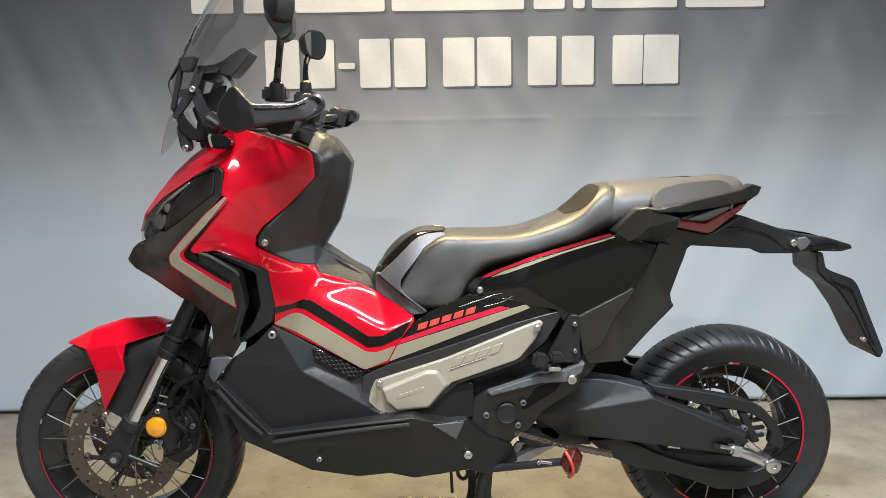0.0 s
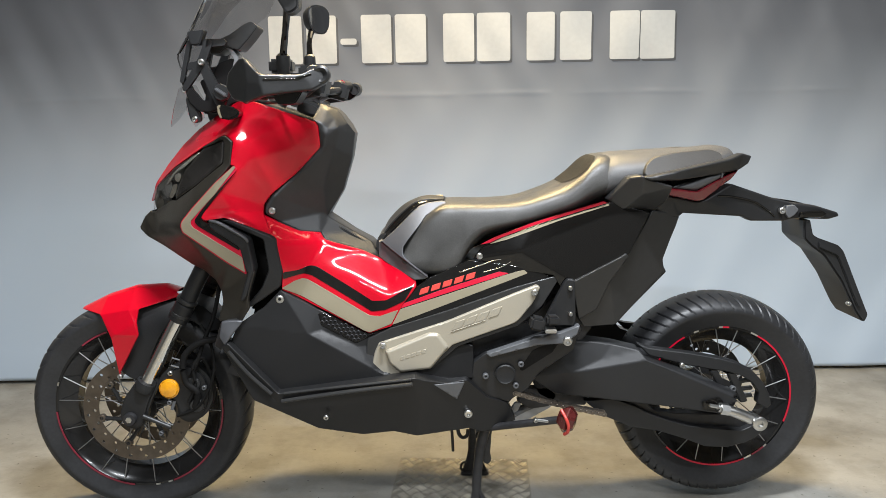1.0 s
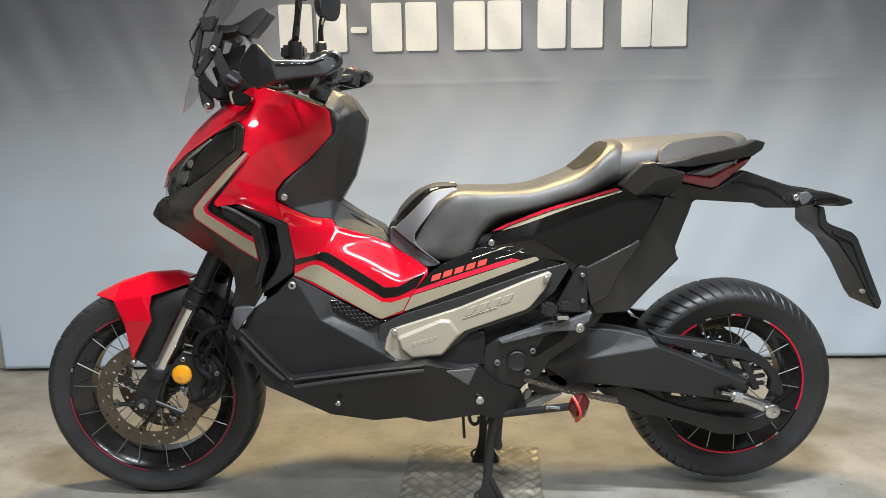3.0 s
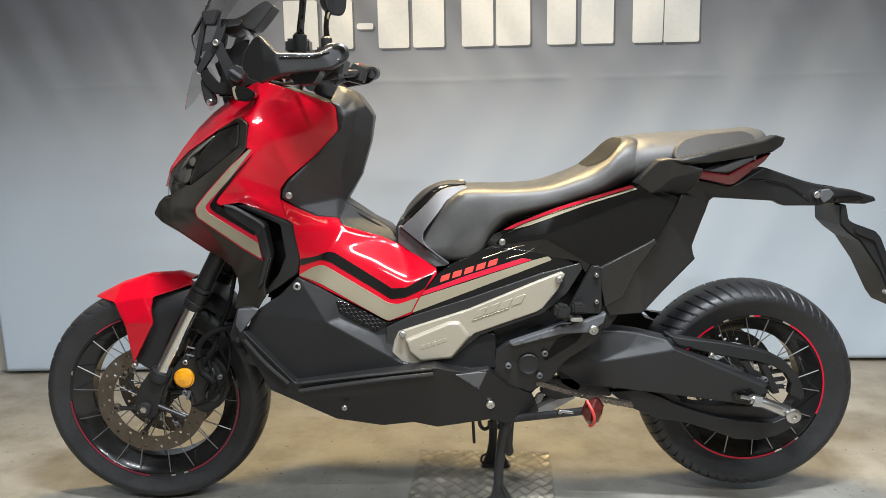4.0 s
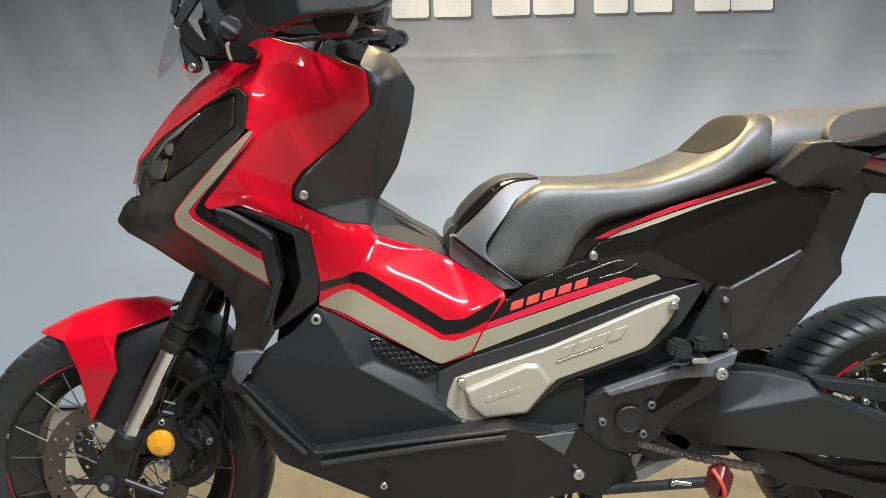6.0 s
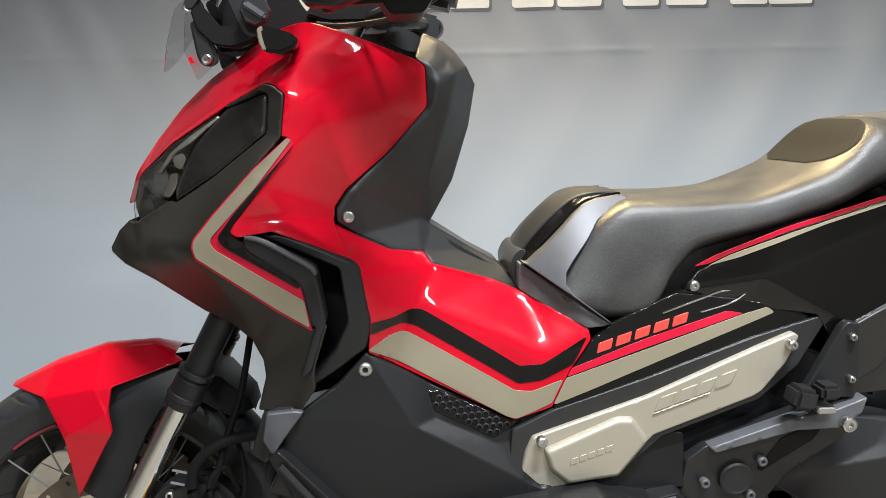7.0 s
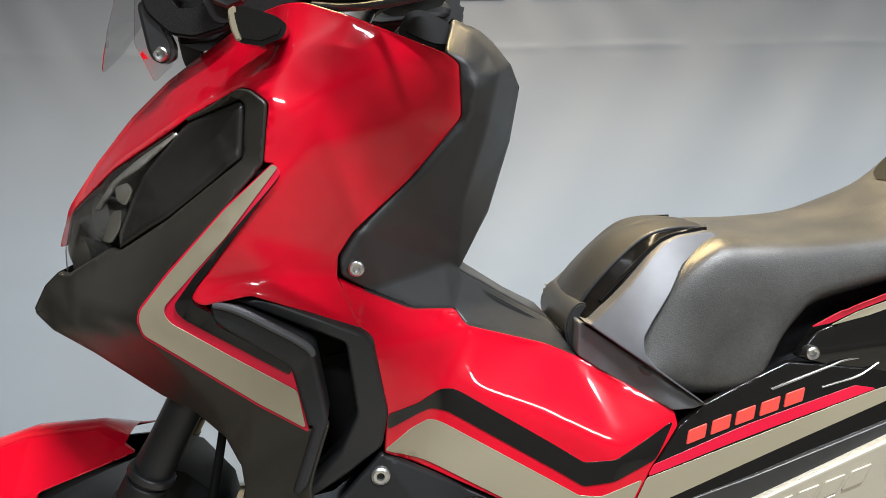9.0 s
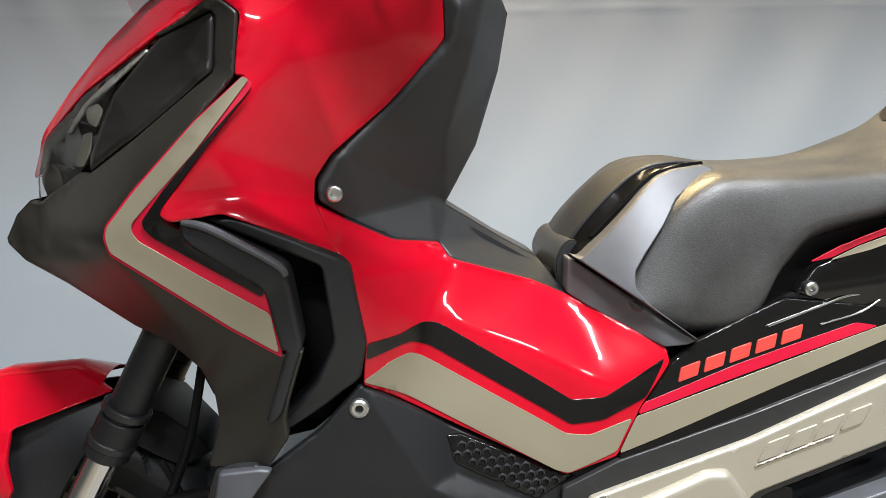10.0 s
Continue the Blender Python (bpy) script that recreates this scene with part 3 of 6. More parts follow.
def checker_plate():
    """Thin aluminium sheet on the floor with raised lozenges in crossing rows of five."""
    top = tagged(new("checker_plate"), "square aluminium checker plate lying under the stand", "metal plate")
    w, d, cx, cy = 0.398, 0.44, 0.046, 0.0
    turn = Matrix.Translation((cx, cy, 0)) @ Matrix.Rotation(radians(-4), 4, "Z")
    top.matrix_world = turn
    # The sheet is coloured darker than its lozenges, for contrast.
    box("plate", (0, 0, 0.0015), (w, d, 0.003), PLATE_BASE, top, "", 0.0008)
    bm = bmesh.new()
    n, pitch, room = 6, 0.047, 0.002
    for i in range(-2 * n, 2 * n + 1):
        for j in range(-2 * n, 2 * n + 1):
            if (i + j) % 2:
                continue
            # groups of five, turned by a quarter from each row to the next
            px, py = i * pitch / 2, j * pitch / 2
            a = radians(45 if i % 2 else -45)
            for k in range(-2, 3):
                qx, qy = px - math.sin(a) * k * 0.0068, py + math.cos(a) * k * 0.0068
                free = min(w / 2 - abs(qx), d / 2 - abs(qy)) - room
                if free < 0.003:
                    continue
                off = Matrix.Translation((qx, qy, 0.0033)) @ Matrix.Rotation(a, 4, "Z")
                bmesh.ops.create_icosphere(bm, subdivisions=1, radius=1, matrix=off @ Matrix.Diagonal((min(0.0158, free * 1.414), 0.0020, 0.0023, 1)))
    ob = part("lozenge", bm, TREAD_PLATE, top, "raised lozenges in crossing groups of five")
    tagged(ob, kind="stuff")


checker_plate()

# ---- the motorcycle ----
BIKE = tagged(new("motorcycle"), "red, champagne and black adventure scooter on its centre stand", "motorcycle")
FRONT, REAR = Vector((-0.829, 0, 0.2955)), Vector((0.747, 0, 0.301))


def tyre(name, parent, centre, radius, bead, width, grooves, slope, depth, broad):
    """A road tyre: rounded section with slanting grooves pressed into the tread."""
    seg, n = 900, 60
    verts, faces = [], []
    half = width / 2
    wall = radius - bead
    for k in range(seg):
        th = 2 * math.pi * k / seg
        for i in range(n):
            u = -1 + 2 * i / (n - 1)
            a = u * 2.25
            yy = half * math.sin(max(-1.5708, min(1.5708, a * 0.98))) if abs(a) < 1.6 else math.copysign(half * (1 - 0.22 * (abs(a) - 1.6) / 0.65), a)
            if abs(a) < 1.6:
                rr = radius - wall * 0.46 * (1 - math.cos(a)) ** 1.15
            else:
                rr = radius - wall * (0.475 + 0.525 * (abs(a) - 1.6) / 0.65)
            t = abs(u)
            if 0.1 < t < 0.68:
                ph = (th * grooves / (2 * math.pi) + slope * t ** 1.6 + (0.5 if u > 0 else 0)) % 1.0
                dp = min(ph, 1 - ph) / broad
                fade = min(1, (t - 0.1) / 0.06, (0.68 - t) / 0.06)
                if dp < 1:
                    rr -= depth * fade * (1 - dp ** 4)
            verts.append((centre.x + rr * math.cos(th), yy, centre.z + rr * math.sin(th)))
    for k in range(seg):
        for i in range(n - 1):
            faces.append((k * n + i, k * n + i + 1, (k + 1) % seg * n + i + 1, (k + 1) % seg * n + i))
    return oriented(name, verts, faces, RUBBER, parent, "black road tyre with slanting grooves")


def arc_strip(name, parent, centre, r0, r1, y, a0, a1, mat, thick=0.0012):
    n = max(6, int(abs(a1 - a0) / 3))
    verts, faces = [], []
    for k in range(n + 1):
        a = radians(a0 + (a1 - a0) * k / n)
        for r, dy in ((r0, 0), (r1, 0), (r1, thick), (r0, thick)):
            verts.append((centre.x + r * math.cos(a), y - thick + dy, centre.z + r * math.sin(a)))
    for k in range(n):
        for i in range(4):
            faces.append((k * 4 + i, k * 4 + (i + 1) % 4, k * 4 + 4 + (i + 1) % 4, k * 4 + 4 + i))
    faces += [(0, 1, 2, 3), tuple(n * 4 + i for i in range(4))]
    return oriented(name, verts, faces, mat, parent, "")


def wheel(name, centre, radius, bead, width, rim_half, hub_r, hub_half, grooves, slope, depth, broad, stripes, label):
    r_in = bead - 0.05
    prof = [(-rim_half, bead + 0.002), (-rim_half - 0.001, bead - 0.008), (-rim_half + 0.004, bead - 0.012), (-rim_half + 0.012, bead - 0.024),
            (-0.02, r_in), (0.02, r_in), (rim_half - 0.012, bead - 0.024), (rim_half - 0.004, bead - 0.012), (rim_half + 0.001, bead - 0.008),
            (rim_half, bead + 0.002), (0.02, bead - 0.02), (-0.02, bead - 0.02)]
    w = lathe(name, prof, centre, (0, 1, 0), RIM_BLACK, BIKE, label, 96, True)
    tyre("tyre", w, centre, radius, bead - 0.002, width, grooves, slope, depth, broad)
    lathe("hub", [(-hub_half, 0.02), (-hub_half, hub_r), (-hub_half + 0.006, hub_r), (-hub_half + 0.012, hub_r * 0.6), (hub_half - 0.012, hub_r * 0.6),
                  (hub_half - 0.006, hub_r), (hub_half, hub_r), (hub_half, 0.02)], centre, (0, 1, 0), MATT, w, "black wheel hub", 40)
    n = 18
    me = None
    for side in (-1, 1):
        for k in range(n):
            for lay in ((-1,) if k % 2 else (1,)):
                a0 = 2 * math.pi * (k + 0.25 * side) / n
                a1 = a0 + lay * 0.33
                p = centre + Vector((hub_r * math.cos(a0), side * (hub_half - 0.004), hub_r * math.sin(a0)))
                q = centre + Vector(((bead - 0.011) * math.cos(a1), side * (rim_half - 0.003), (bead - 0.011) * math.sin(a1)))
                h = (q - p).length
                if me is None:
                    me = rod("spoke", (0, 0, 0), (0, 0, 1), 0.0014, SPOKE, w, "thin metal spoke", 6).data
                    ob = [o for o in w.children if o.data == me][0]
                else:
                    ob = new("spoke", me)
                    ob.parent = w
                ob.matrix_local = Matrix.Translation(p) @ (q - p).to_track_quat("Z", "Y").to_matrix().to_4x4() @ Matrix.Diagonal((1, 1, h, 1))
    for a0, a1, mat in stripes:
        for s in (-1, 1):
            arc_strip("rim_stripe", w, centre, bead - 0.0066, bead - 0.0022, s * (rim_half + 0.0022), a0, a1, mat)
    return w


def brake_disc(parent, centre, r0, r1, y, holes, rows, label="drilled brake disc"):
    """A flat ring with drilled holes cut through."""
    pts, ring_n = [], 96
    for r in (r0, r1):
        pts += [(r * math.cos(2 * math.pi * k / ring_n), r * math.sin(2 * math.pi * k / ring_n)) for k in range(ring_n)]
    cents = []
    for j in range(holes):
        for i, f in enumerate(rows):
            a = 2 * math.pi * (j + 0.31 * i) / holes
            r = r0 + (r1 - r0) * f
            cents.append((r * math.cos(a), r * math.sin(a)))
    hr = 0.0046
    for c in cents:
        pts += [(c[0] + hr * math.cos(2 * math.pi * k / 8), c[1] + hr * math.sin(2 * math.pi * k / 8)) for k in range(8)]
    v, _, f, _, _, _ = cdt(pts)
    v = np.array([tuple(q) for q in v])
    cs = np.array(cents)
    faces = []
    for t in f:
        m = v[list(t)].mean(0)
        r = np.hypot(*m)
        if r0 < r < r1 and np.sqrt(((cs - m) ** 2).sum(1)).min() > hr * 0.9:
            faces.append(tuple(t))
    ob = oriented("brake_disc", [(centre.x + p[0], y, centre.z + p[1]) for p in v], faces, STEEL, parent, label, 0)
    mod = ob.modifiers.new("thickness", "SOLIDIFY")
    mod.thickness = 0.0045
    return ob


fw = wheel("front_wheel", FRONT, 0.2965, 0.230, 0.122, 0.047, 0.045, 0.05, 36, 2.0, 0.003, 0.08,
           [(108, 128, MAROON), (182, 262, MAROON), (290, 365, MAROON), (160, 163, ALU), (277, 280, ALU), (286, 289, ALU)], "black wire-spoked front wheel with red rim stripes")
rw = wheel("rear_wheel", REAR, 0.2805, 0.201, 0.158, 0.058, 0.052, 0.06, 60, 2.2, 0.005, 0.075,
           [(-22, 60, RED_MATT), (60, 66, ALU), (84, 89, RED_MATT), (89, 92, ALU), (108, 112, ALU), (120, 150, RED_MATT), (226, 294, RED_MATT), (294, 300, ALU), (301, 312, MAROON), (312, 315, ALU)], "black wire-spoked rear wheel with red rim stripes")
for s in (-1, 1):
    brake_disc(fw, FRONT, 0.104, 0.1445, s * 0.066, 20, (0.26, 0.72))
    for k in range(6):
        a = 2 * math.pi * (k + 0.2) / 6
        c = FRONT + Vector((0.098 * math.cos(a), s * 0.066, 0.098 * math.sin(a)))
        lathe("disc_button", [(-0.006, 0.0052), (-0.006, 0.0092), (-0.004, 0.0105), (0.006, 0.0105), (0.006, 0.0052)], c, (0, 1, 0), STEEL, fw, "", 16, True)
        d = FRONT + Vector((0.05 * math.cos(a + 0.35), s * 0.062, 0.05 * math.sin(a + 0.35)))
        rod("disc_arm", d, c, 0.006, MATT, fw, "", 8)
brake_disc(rw, REAR, 0.085, 0.12, 0.075, 18, (0.3, 0.7), "dark drilled brake disc").data.materials[0] = IRON

# fork, axle, caliper and reflector
FORK = [Vector(p) for p in ((-0.790, -0.105, 0.367), (-0.687, -0.105, 0.554), (-0.608, -0.105, 0.697))]
for s in (-1, 1):
    leg = hose("fork_leg", [Vector((p.x, -s * p.y, p.z)) for p in (FORK[0], FORK[0].lerp(FORK[1], 0.05), FORK[0].lerp(FORK[1], 0.12))], (0.026, 0.028, 0.027), MATT, BIKE, "black fork leg with bright stanchion", 18, 6)
    at = [Vector((p.x, p.y * -s, p.z)) for p in FORK]
    rod("stanchion", at[0].lerp(at[1], 0.05), at[1] + (at[2] - at[1]) * 0.05, 0.0188, CHROME, leg, "bright chromed tube", 24)
    rod("outer_tube", at[1] + (at[2] - at[1]) * 0.02, at[2] + (at[2] - at[1]) * 1.5, 0.0215, MATT, leg, "", 24)
    rod("seal_collar", at[1], at[1] + (at[2] - at[1]) * 0.30, 0.0255, MATT, leg, "", 24)
    for f in (0.08, 0.33):
        rod("tube_ring", at[1].lerp(at[2], f), at[1].lerp(at[2], f + 0.06), 0.0272, SATIN, leg, "", 24)
    slab("axle_carrier", [(-0.856, 0.300), (-0.846, 0.270), (-0.818, 0.259), (-0.790, 0.272), (-0.774, 0.330), (-0.742, 0.392), (-0.768, 0.408), (-0.800, 0.400), (-0.842, 0.345)],
         s * 0.088, s * 0.118, MATT, leg, "", 0.006, 0.02)
    lathe("axle_nut", [(-0.012, 0.010), (-0.012, 0.016), (0.006, 0.0185), (0.008, 0.0185)], (-0.826, s * 0.118, 0.293), (0, -s, 0) if s > 0 else (0, 1, 0), IRON, leg, "", 20)
    lathe("axle_end", [(-0.014, 0.004), (-0.014, 0.0085), (-0.004, 0.0085)], (-0.826, s * 0.118, 0.293), (0, -s, 0) if s > 0 else (0, 1, 0), ALU, leg, "", 6)
    cal = slab("brake_caliper", [(-0.745, 0.400), (-0.722, 0.425), (-0.690, 0.440), (-0.650, 0.442), (-0.612, 0.405), (-0.604, 0.345), (-0.628, 0.296), (-0.672, 0.276), (-0.700, 0.290), (-0.702, 0.335), (-0.742, 0.355)],
               s * 0.075, s * 0.125, MATT, leg, "black four-piston caliper", 0.01, 0.02)
    for px, pz in ((-0.652, 0.388), (-0.646, 0.330)):
        lathe("piston_cap", [(0, 0.019), (0.006, 0.019), (0.009, 0.016), (0.009, 0.004)], (px, s * 0.124, pz), (0, s, 0), SATIN, cal, "", 20)
refl = lathe("reflector", [(0.004, 0.0235), (-0.003, 0.024), (-0.006, 0.022), (-0.0115, 0.001)], (-0.714, -0.129, 0.377), (0, 1, 0), AMBER, BIKE, "round amber reflector", 10)
lathe("reflector_rim", [(0.006, 0.0225), (0.006, 0.026), (-0.004, 0.026), (-0.006, 0.0235), (-0.002, 0.0225)], (-0.714, -0.127, 0.377), (0, 1, 0), AMBER, refl, "", 28, True)
box("maker_mark", (-0.708, -0.1265, 0.33), (0.008, 0.001, 0.026), GREY, BIKE, "pale maker's mark", 0, (0, 20, 0))
for at in ((-0.842, -0.119, 0.41), (-0.709, -0.124, 0.418), (-0.838, -0.119, 0.287)):
    bolt(at, 0.007, BIKE)
hose("brake_hose", [(-0.66, -0.125, 0.40), (-0.635, -0.13, 0.45), (-0.62, -0.115, 0.50), (-0.60, -0.08, 0.56), (-0.58, -0.06, 0.66)], 0.0055, ROUGH_BLACK, BIKE)
hose("brake_line_loop", [(-0.573, -0.125, 0.509), (-0.620, -0.132, 0.502), (-0.656, -0.136, 0.479), (-0.670, -0.138, 0.447), (-0.666, -0.138, 0.397), (-0.640, -0.135, 0.368), (-0.650, -0.13, 0.325)], 0.0085, ROUGH_BLACK, BIKE, "thick black brake line", 12)
# Two silver boxes imitate small highlights on the caliper.
for x, z, w in ((-0.688, 0.456, 0.028), (-0.695, 0.437, 0.022)):
    box("caliper_strip", (x, -0.128, z), (w, 0.003, 0.004), SILVER, BIKE, "thin bright strip in place of a caliper highlight", 0.001, (0, 16, 0))
hose("brake_line_loop", [(-0.609, -0.110, 0.409), (-0.624, -0.125, 0.458), (-0.646, -0.135, 0.437), (-0.644, -0.135, 0.387), (-0.664, -0.135, 0.341)], 0.0045, ROUGH_BLACK, BIKE, "black brake line", 12)
rod("clamp_bolt_bar", (-0.792, -0.122, 0.301), (-0.720, -0.122, 0.268), 0.006, SATIN, BIKE, "dark clamp bar", 12)
for q in ((-0.748, -0.118, 0.251), (-0.716, -0.127, 0.339), (-0.622, -0.130, 0.379)):
    bolt(q, 0.0065, BIKE, GREY)
hose("sensor_cable", [(-0.70, -0.124, 0.30), (-0.64, -0.135, 0.33), (-0.60, -0.13, 0.40), (-0.60, -0.11, 0.47), (-0.63, -0.1, 0.54)], 0.004, ROUGH_BLACK, BIKE)

# front mudguard
fender_skin = Facets(dict(
    T0=(-0.974, 0.566, -0.015), T1=(-0.900, 0.601, -0.020), T2=(-0.825, 0.623, -0.022), T3=(-0.745, 0.626, -0.022),
    T4=(-0.709, 0.611, -0.022), B0=(-0.693, 0.606, -0.060), B1=(-0.795, 0.579, -0.084), A2=(-0.820, 0.579, -0.086),
    A1=(-0.900, 0.564, -0.076), C1=(-0.801, 0.544, -0.107), C0=(-0.856, 0.516, -0.113), L1=(-0.866, 0.507, -0.092),
    D1=(-0.798, 0.548, -0.092), E1=(-0.793, 0.514, -0.104), P=(-0.859, 0.403, -0.088),
), "T0 T1 A1 / T1 T2 A2 A1 / T2 T3 B1 A2 / T3 T4 B0 B1 / A1 A2 C1 C0 L1 / A2 B1 D1 C1 / C0 C1 D1 E1 / L1 C0 E1 P", 0.0015, 0.5)
fender = panel("front_mudguard", None, fender_skin, RED, BIKE, "red angular front mudguard", thick=0.004, step=0.006, edge=0.002)
bridge("mudguard_crown", [fender_skin.place[k] for k in ("T0", "T1", "T2", "T3", "T4")], RED, fender, "", 5, 0.005)
blk = [
    (-0.822, 0.567, -0.078), (-0.791, 0.583, -0.070), (-0.695, 0.597, -0.050), (-0.636, 0.576, -0.050), (-0.596, 0.532, -0.040),
    (-0.589, 0.510, -0.030), (-0.620, 0.506, -0.070), (-0.667, 0.541, -0.080), (-0.726, 0.536, -0.085), (-0.752, 0.496, -0.087),
    (-0.776, 0.447, -0.088), (-0.804, 0.372, -0.090), (-0.841, 0.391, -0.090), (-0.862, 0.405, -0.084), (-0.816, 0.508, -0.088), (-0.823, 0.537, -0.084),
]
panel("mudguard_inner", blk, Skin(blk, even=0.001), MATT, fender, "black rear half of the mudguard", lift=-0.016, thick=0.004)
bridge("mudguard_rear_crown", blk[2:6], MATT, fender, "", 5, 0.003)

# front cowl in painted panels
cowl_skin = Facets(joined(dict(
    p0=(-0.757, 0.857, -0.030), p1=(-0.751, 0.878, -0.030), p2=(-0.735, 0.907, -0.030), p3=(-0.705, 0.951, -0.030),
    p4=(-0.663, 1.003, -0.030), p5=(-0.619, 1.042, -0.030), p6=(-0.589, 1.062, -0.030), p7=(-0.539, 1.091, -0.055),
    p8=(-0.499, 1.107, -0.100), p9=(-0.474, 1.109, -0.142), p10=(-0.454, 1.108, -0.158), p11=(-0.411, 1.094, -0.160),
    p12=(-0.367, 1.078, -0.150), p13=(-0.314, 1.059, -0.130), p14=(-0.300, 1.049, -0.120), p15=(-0.297, 0.994, -0.108),
    p16=(-0.310, 0.977, -0.102), p17=(-0.359, 0.928, -0.125), p18=(-0.418, 0.880, -0.147), p19=(-0.435, 0.856, -0.152),
    p20=(-0.437, 0.834, -0.157), p21=(-0.411, 0.777, -0.182), p22=(-0.456, 0.806, -0.216),
), dict(
    p23=(-0.515, 0.833, -0.226), p24=(-0.558, 0.828, -0.228), p25=(-0.568, 0.835, -0.227), p26=(-0.563, 0.844, -0.226),
    p27=(-0.523, 0.895, -0.220), p28=(-0.483, 0.944, -0.209), p29=(-0.488, 0.956, -0.207), p30=(-0.497, 0.956, -0.206),
    p31=(-0.490, 1.012, -0.203), p32=(-0.508, 1.025, -0.192), p33=(-0.517, 1.027, -0.188), p34=(-0.576, 1.000, -0.155),
    p35=(-0.590, 0.991, -0.147), p36=(-0.668, 0.948, -0.110), p37=(-0.728, 0.902, -0.070), p38=(-0.740, 0.862, -0.060),
    a=(-0.477, 1.053, -0.176), b=(-0.471, 0.999, -0.194), c=(-0.438, 1.021, -0.187), d=(-0.391, 1.039, -0.163),
    e=(-0.454, 0.968, -0.204), f=(-0.356, 0.992, -0.146), g=(-0.495, 0.847, -0.226),
)), "p0 p1 p2 p37 p38 / p2 p3 p36 p37 / p3 p4 p35 p36 / p4 p5 p34 p35 / p5 p6 p7 p33 p34 / p7 p8 p9 a p32 p33 / a b p31 p32 / b e p28 p29 p30 p31 / p9 p10 p11 c b a / p11 p12 d c / p12 p13 p14 d / b c d f e / d p14 p15 f / e f p17 p18 p19 p20 g p26 p27 p28 / f p15 p16 p17 / g p20 p21 p22 p23 / p26 g p23 p24 p25", 0.011, 0.6)
cowl = panel("front_cowl", None, cowl_skin, RED, BIKE, "glossy red faceted front cowl", step=0.006, thick=0.01, edge=0.0018)
bridge("cowl_crown", [cowl_skin.place["p%d" % k] for k in range(11)], RED, cowl, "", 5, 0.0)
bridge("cowl_rear_crown", [cowl_skin.place["p%d" % k] for k in range(10, 15)], MATT, cowl, "black inner panel", 4, -0.004)
MASK = [
    (-0.777, 0.796, -0.070), (-0.761, 0.822, -0.075), (-0.744, 0.837, -0.078), (-0.736, 0.833, -0.078), (-0.673, 0.868, -0.122),
    (-0.658, 0.867, -0.140), (-0.596, 0.903, -0.180), (-0.532, 0.950, -0.193), (-0.518, 0.960, -0.195), (-0.513, 1.010, -0.190),
    (-0.518, 1.016, -0.185), (-0.575, 0.996, -0.153), (-0.578, 0.999, -0.152), (-0.516, 1.026, -0.190), (-0.507, 1.024, -0.196),
    (-0.491, 1.012, -0.203), (-0.497, 0.956, -0.206), (-0.534, 0.916, -0.214), (-0.590, 0.858, -0.220),
] + [
    (-0.617, 0.825, -0.222), (-0.619, 0.815, -0.222), (-0.616, 0.801, -0.222), (-0.512, 0.726, -0.227), (-0.469, 0.699, -0.229),
    (-0.448, 0.703, -0.230), (-0.466, 0.649, -0.229), (-0.470, 0.632, -0.226), (-0.469, 0.611, -0.222), (-0.495, 0.573, -0.210),
    (-0.554, 0.574, -0.195), (-0.541, 0.622, -0.190), (-0.544, 0.648, -0.187), (-0.559, 0.673, -0.175), (-0.594, 0.694, -0.150),
    (-0.632, 0.707, -0.130), (-0.707, 0.749, -0.100), (-0.756, 0.772, -0.080), (-0.776, 0.789, -0.070),
]
mask_skin = Skin(MASK, [
    (-0.631, 0.845, -0.190), (-0.646, 0.815, -0.200), (-0.578, 0.889, -0.205), (-0.502, 0.987, -0.200), (-0.642, 0.789, -0.190),
    (-0.562, 0.717, -0.200), (-0.706, 0.811, -0.130), (-0.720, 0.783, -0.115),
], 0.009)
mask = panel("headlight_mask", MASK, mask_skin, BEAK, BIKE, "matt black beak and headlight surround", step=0.01, thick=0.01)
bridge("beak_crown", [MASK[2], MASK[1], MASK[0], MASK[-1], MASK[-2], MASK[-3], MASK[-4], MASK[-5], MASK[-6], MASK[-7]], BEAK, mask, "", 4, 0.0)
ring = [
    (-0.737, 0.833, -0.075), (-0.743, 0.857, -0.060), (-0.728, 0.900, -0.070), (-0.668, 0.947, -0.110), (-0.590, 0.990, -0.145),
    (-0.587, 0.984, -0.150), (-0.622, 0.956, -0.142), (-0.630, 0.945, -0.140), (-0.647, 0.916, -0.132), (-0.662, 0.882, -0.128),
    (-0.673, 0.868, -0.122),
]
lens_skin = Facets(dict(
    a=(-0.737, 0.833, -0.075), b=(-0.743, 0.857, -0.060), c=(-0.731, 0.899, -0.062), d=(-0.672, 0.946, -0.098),
    e=(-0.592, 0.990, -0.137), f=(-0.587, 0.984, -0.151), g=(-0.620, 0.956, -0.148), h=(-0.629, 0.946, -0.146),
    i=(-0.645, 0.916, -0.138), j=(-0.661, 0.883, -0.131), k=(-0.672, 0.868, -0.125), m=(-0.714, 0.888, -0.090),
    n=(-0.652, 0.932, -0.129),
), "c d n m / d e f g n / a b c m / m n g h i j k a", 0.004, 0.5)
slab("lamp_bowl", [(p[0], p[1]) for p in ring], -0.05, 0.05, BULB, mask, "silvered lamp housing", 0)
for s in (-1, 1):
    for cx, cz, r in ((-0.715, 0.845, 0.03), (-0.69, 0.895, 0.026)):
        lathe("projector", [(-0.03, r * 0.6), (0, r), (0.004, r), (0.002, r * 0.85), (-0.012, r * 0.4), (-0.016, 0.002)], (cx, s * 0.075, cz), (-0.75, s * 0.6, 0.05), BULB, mask, "silver lamp reflector", 28)
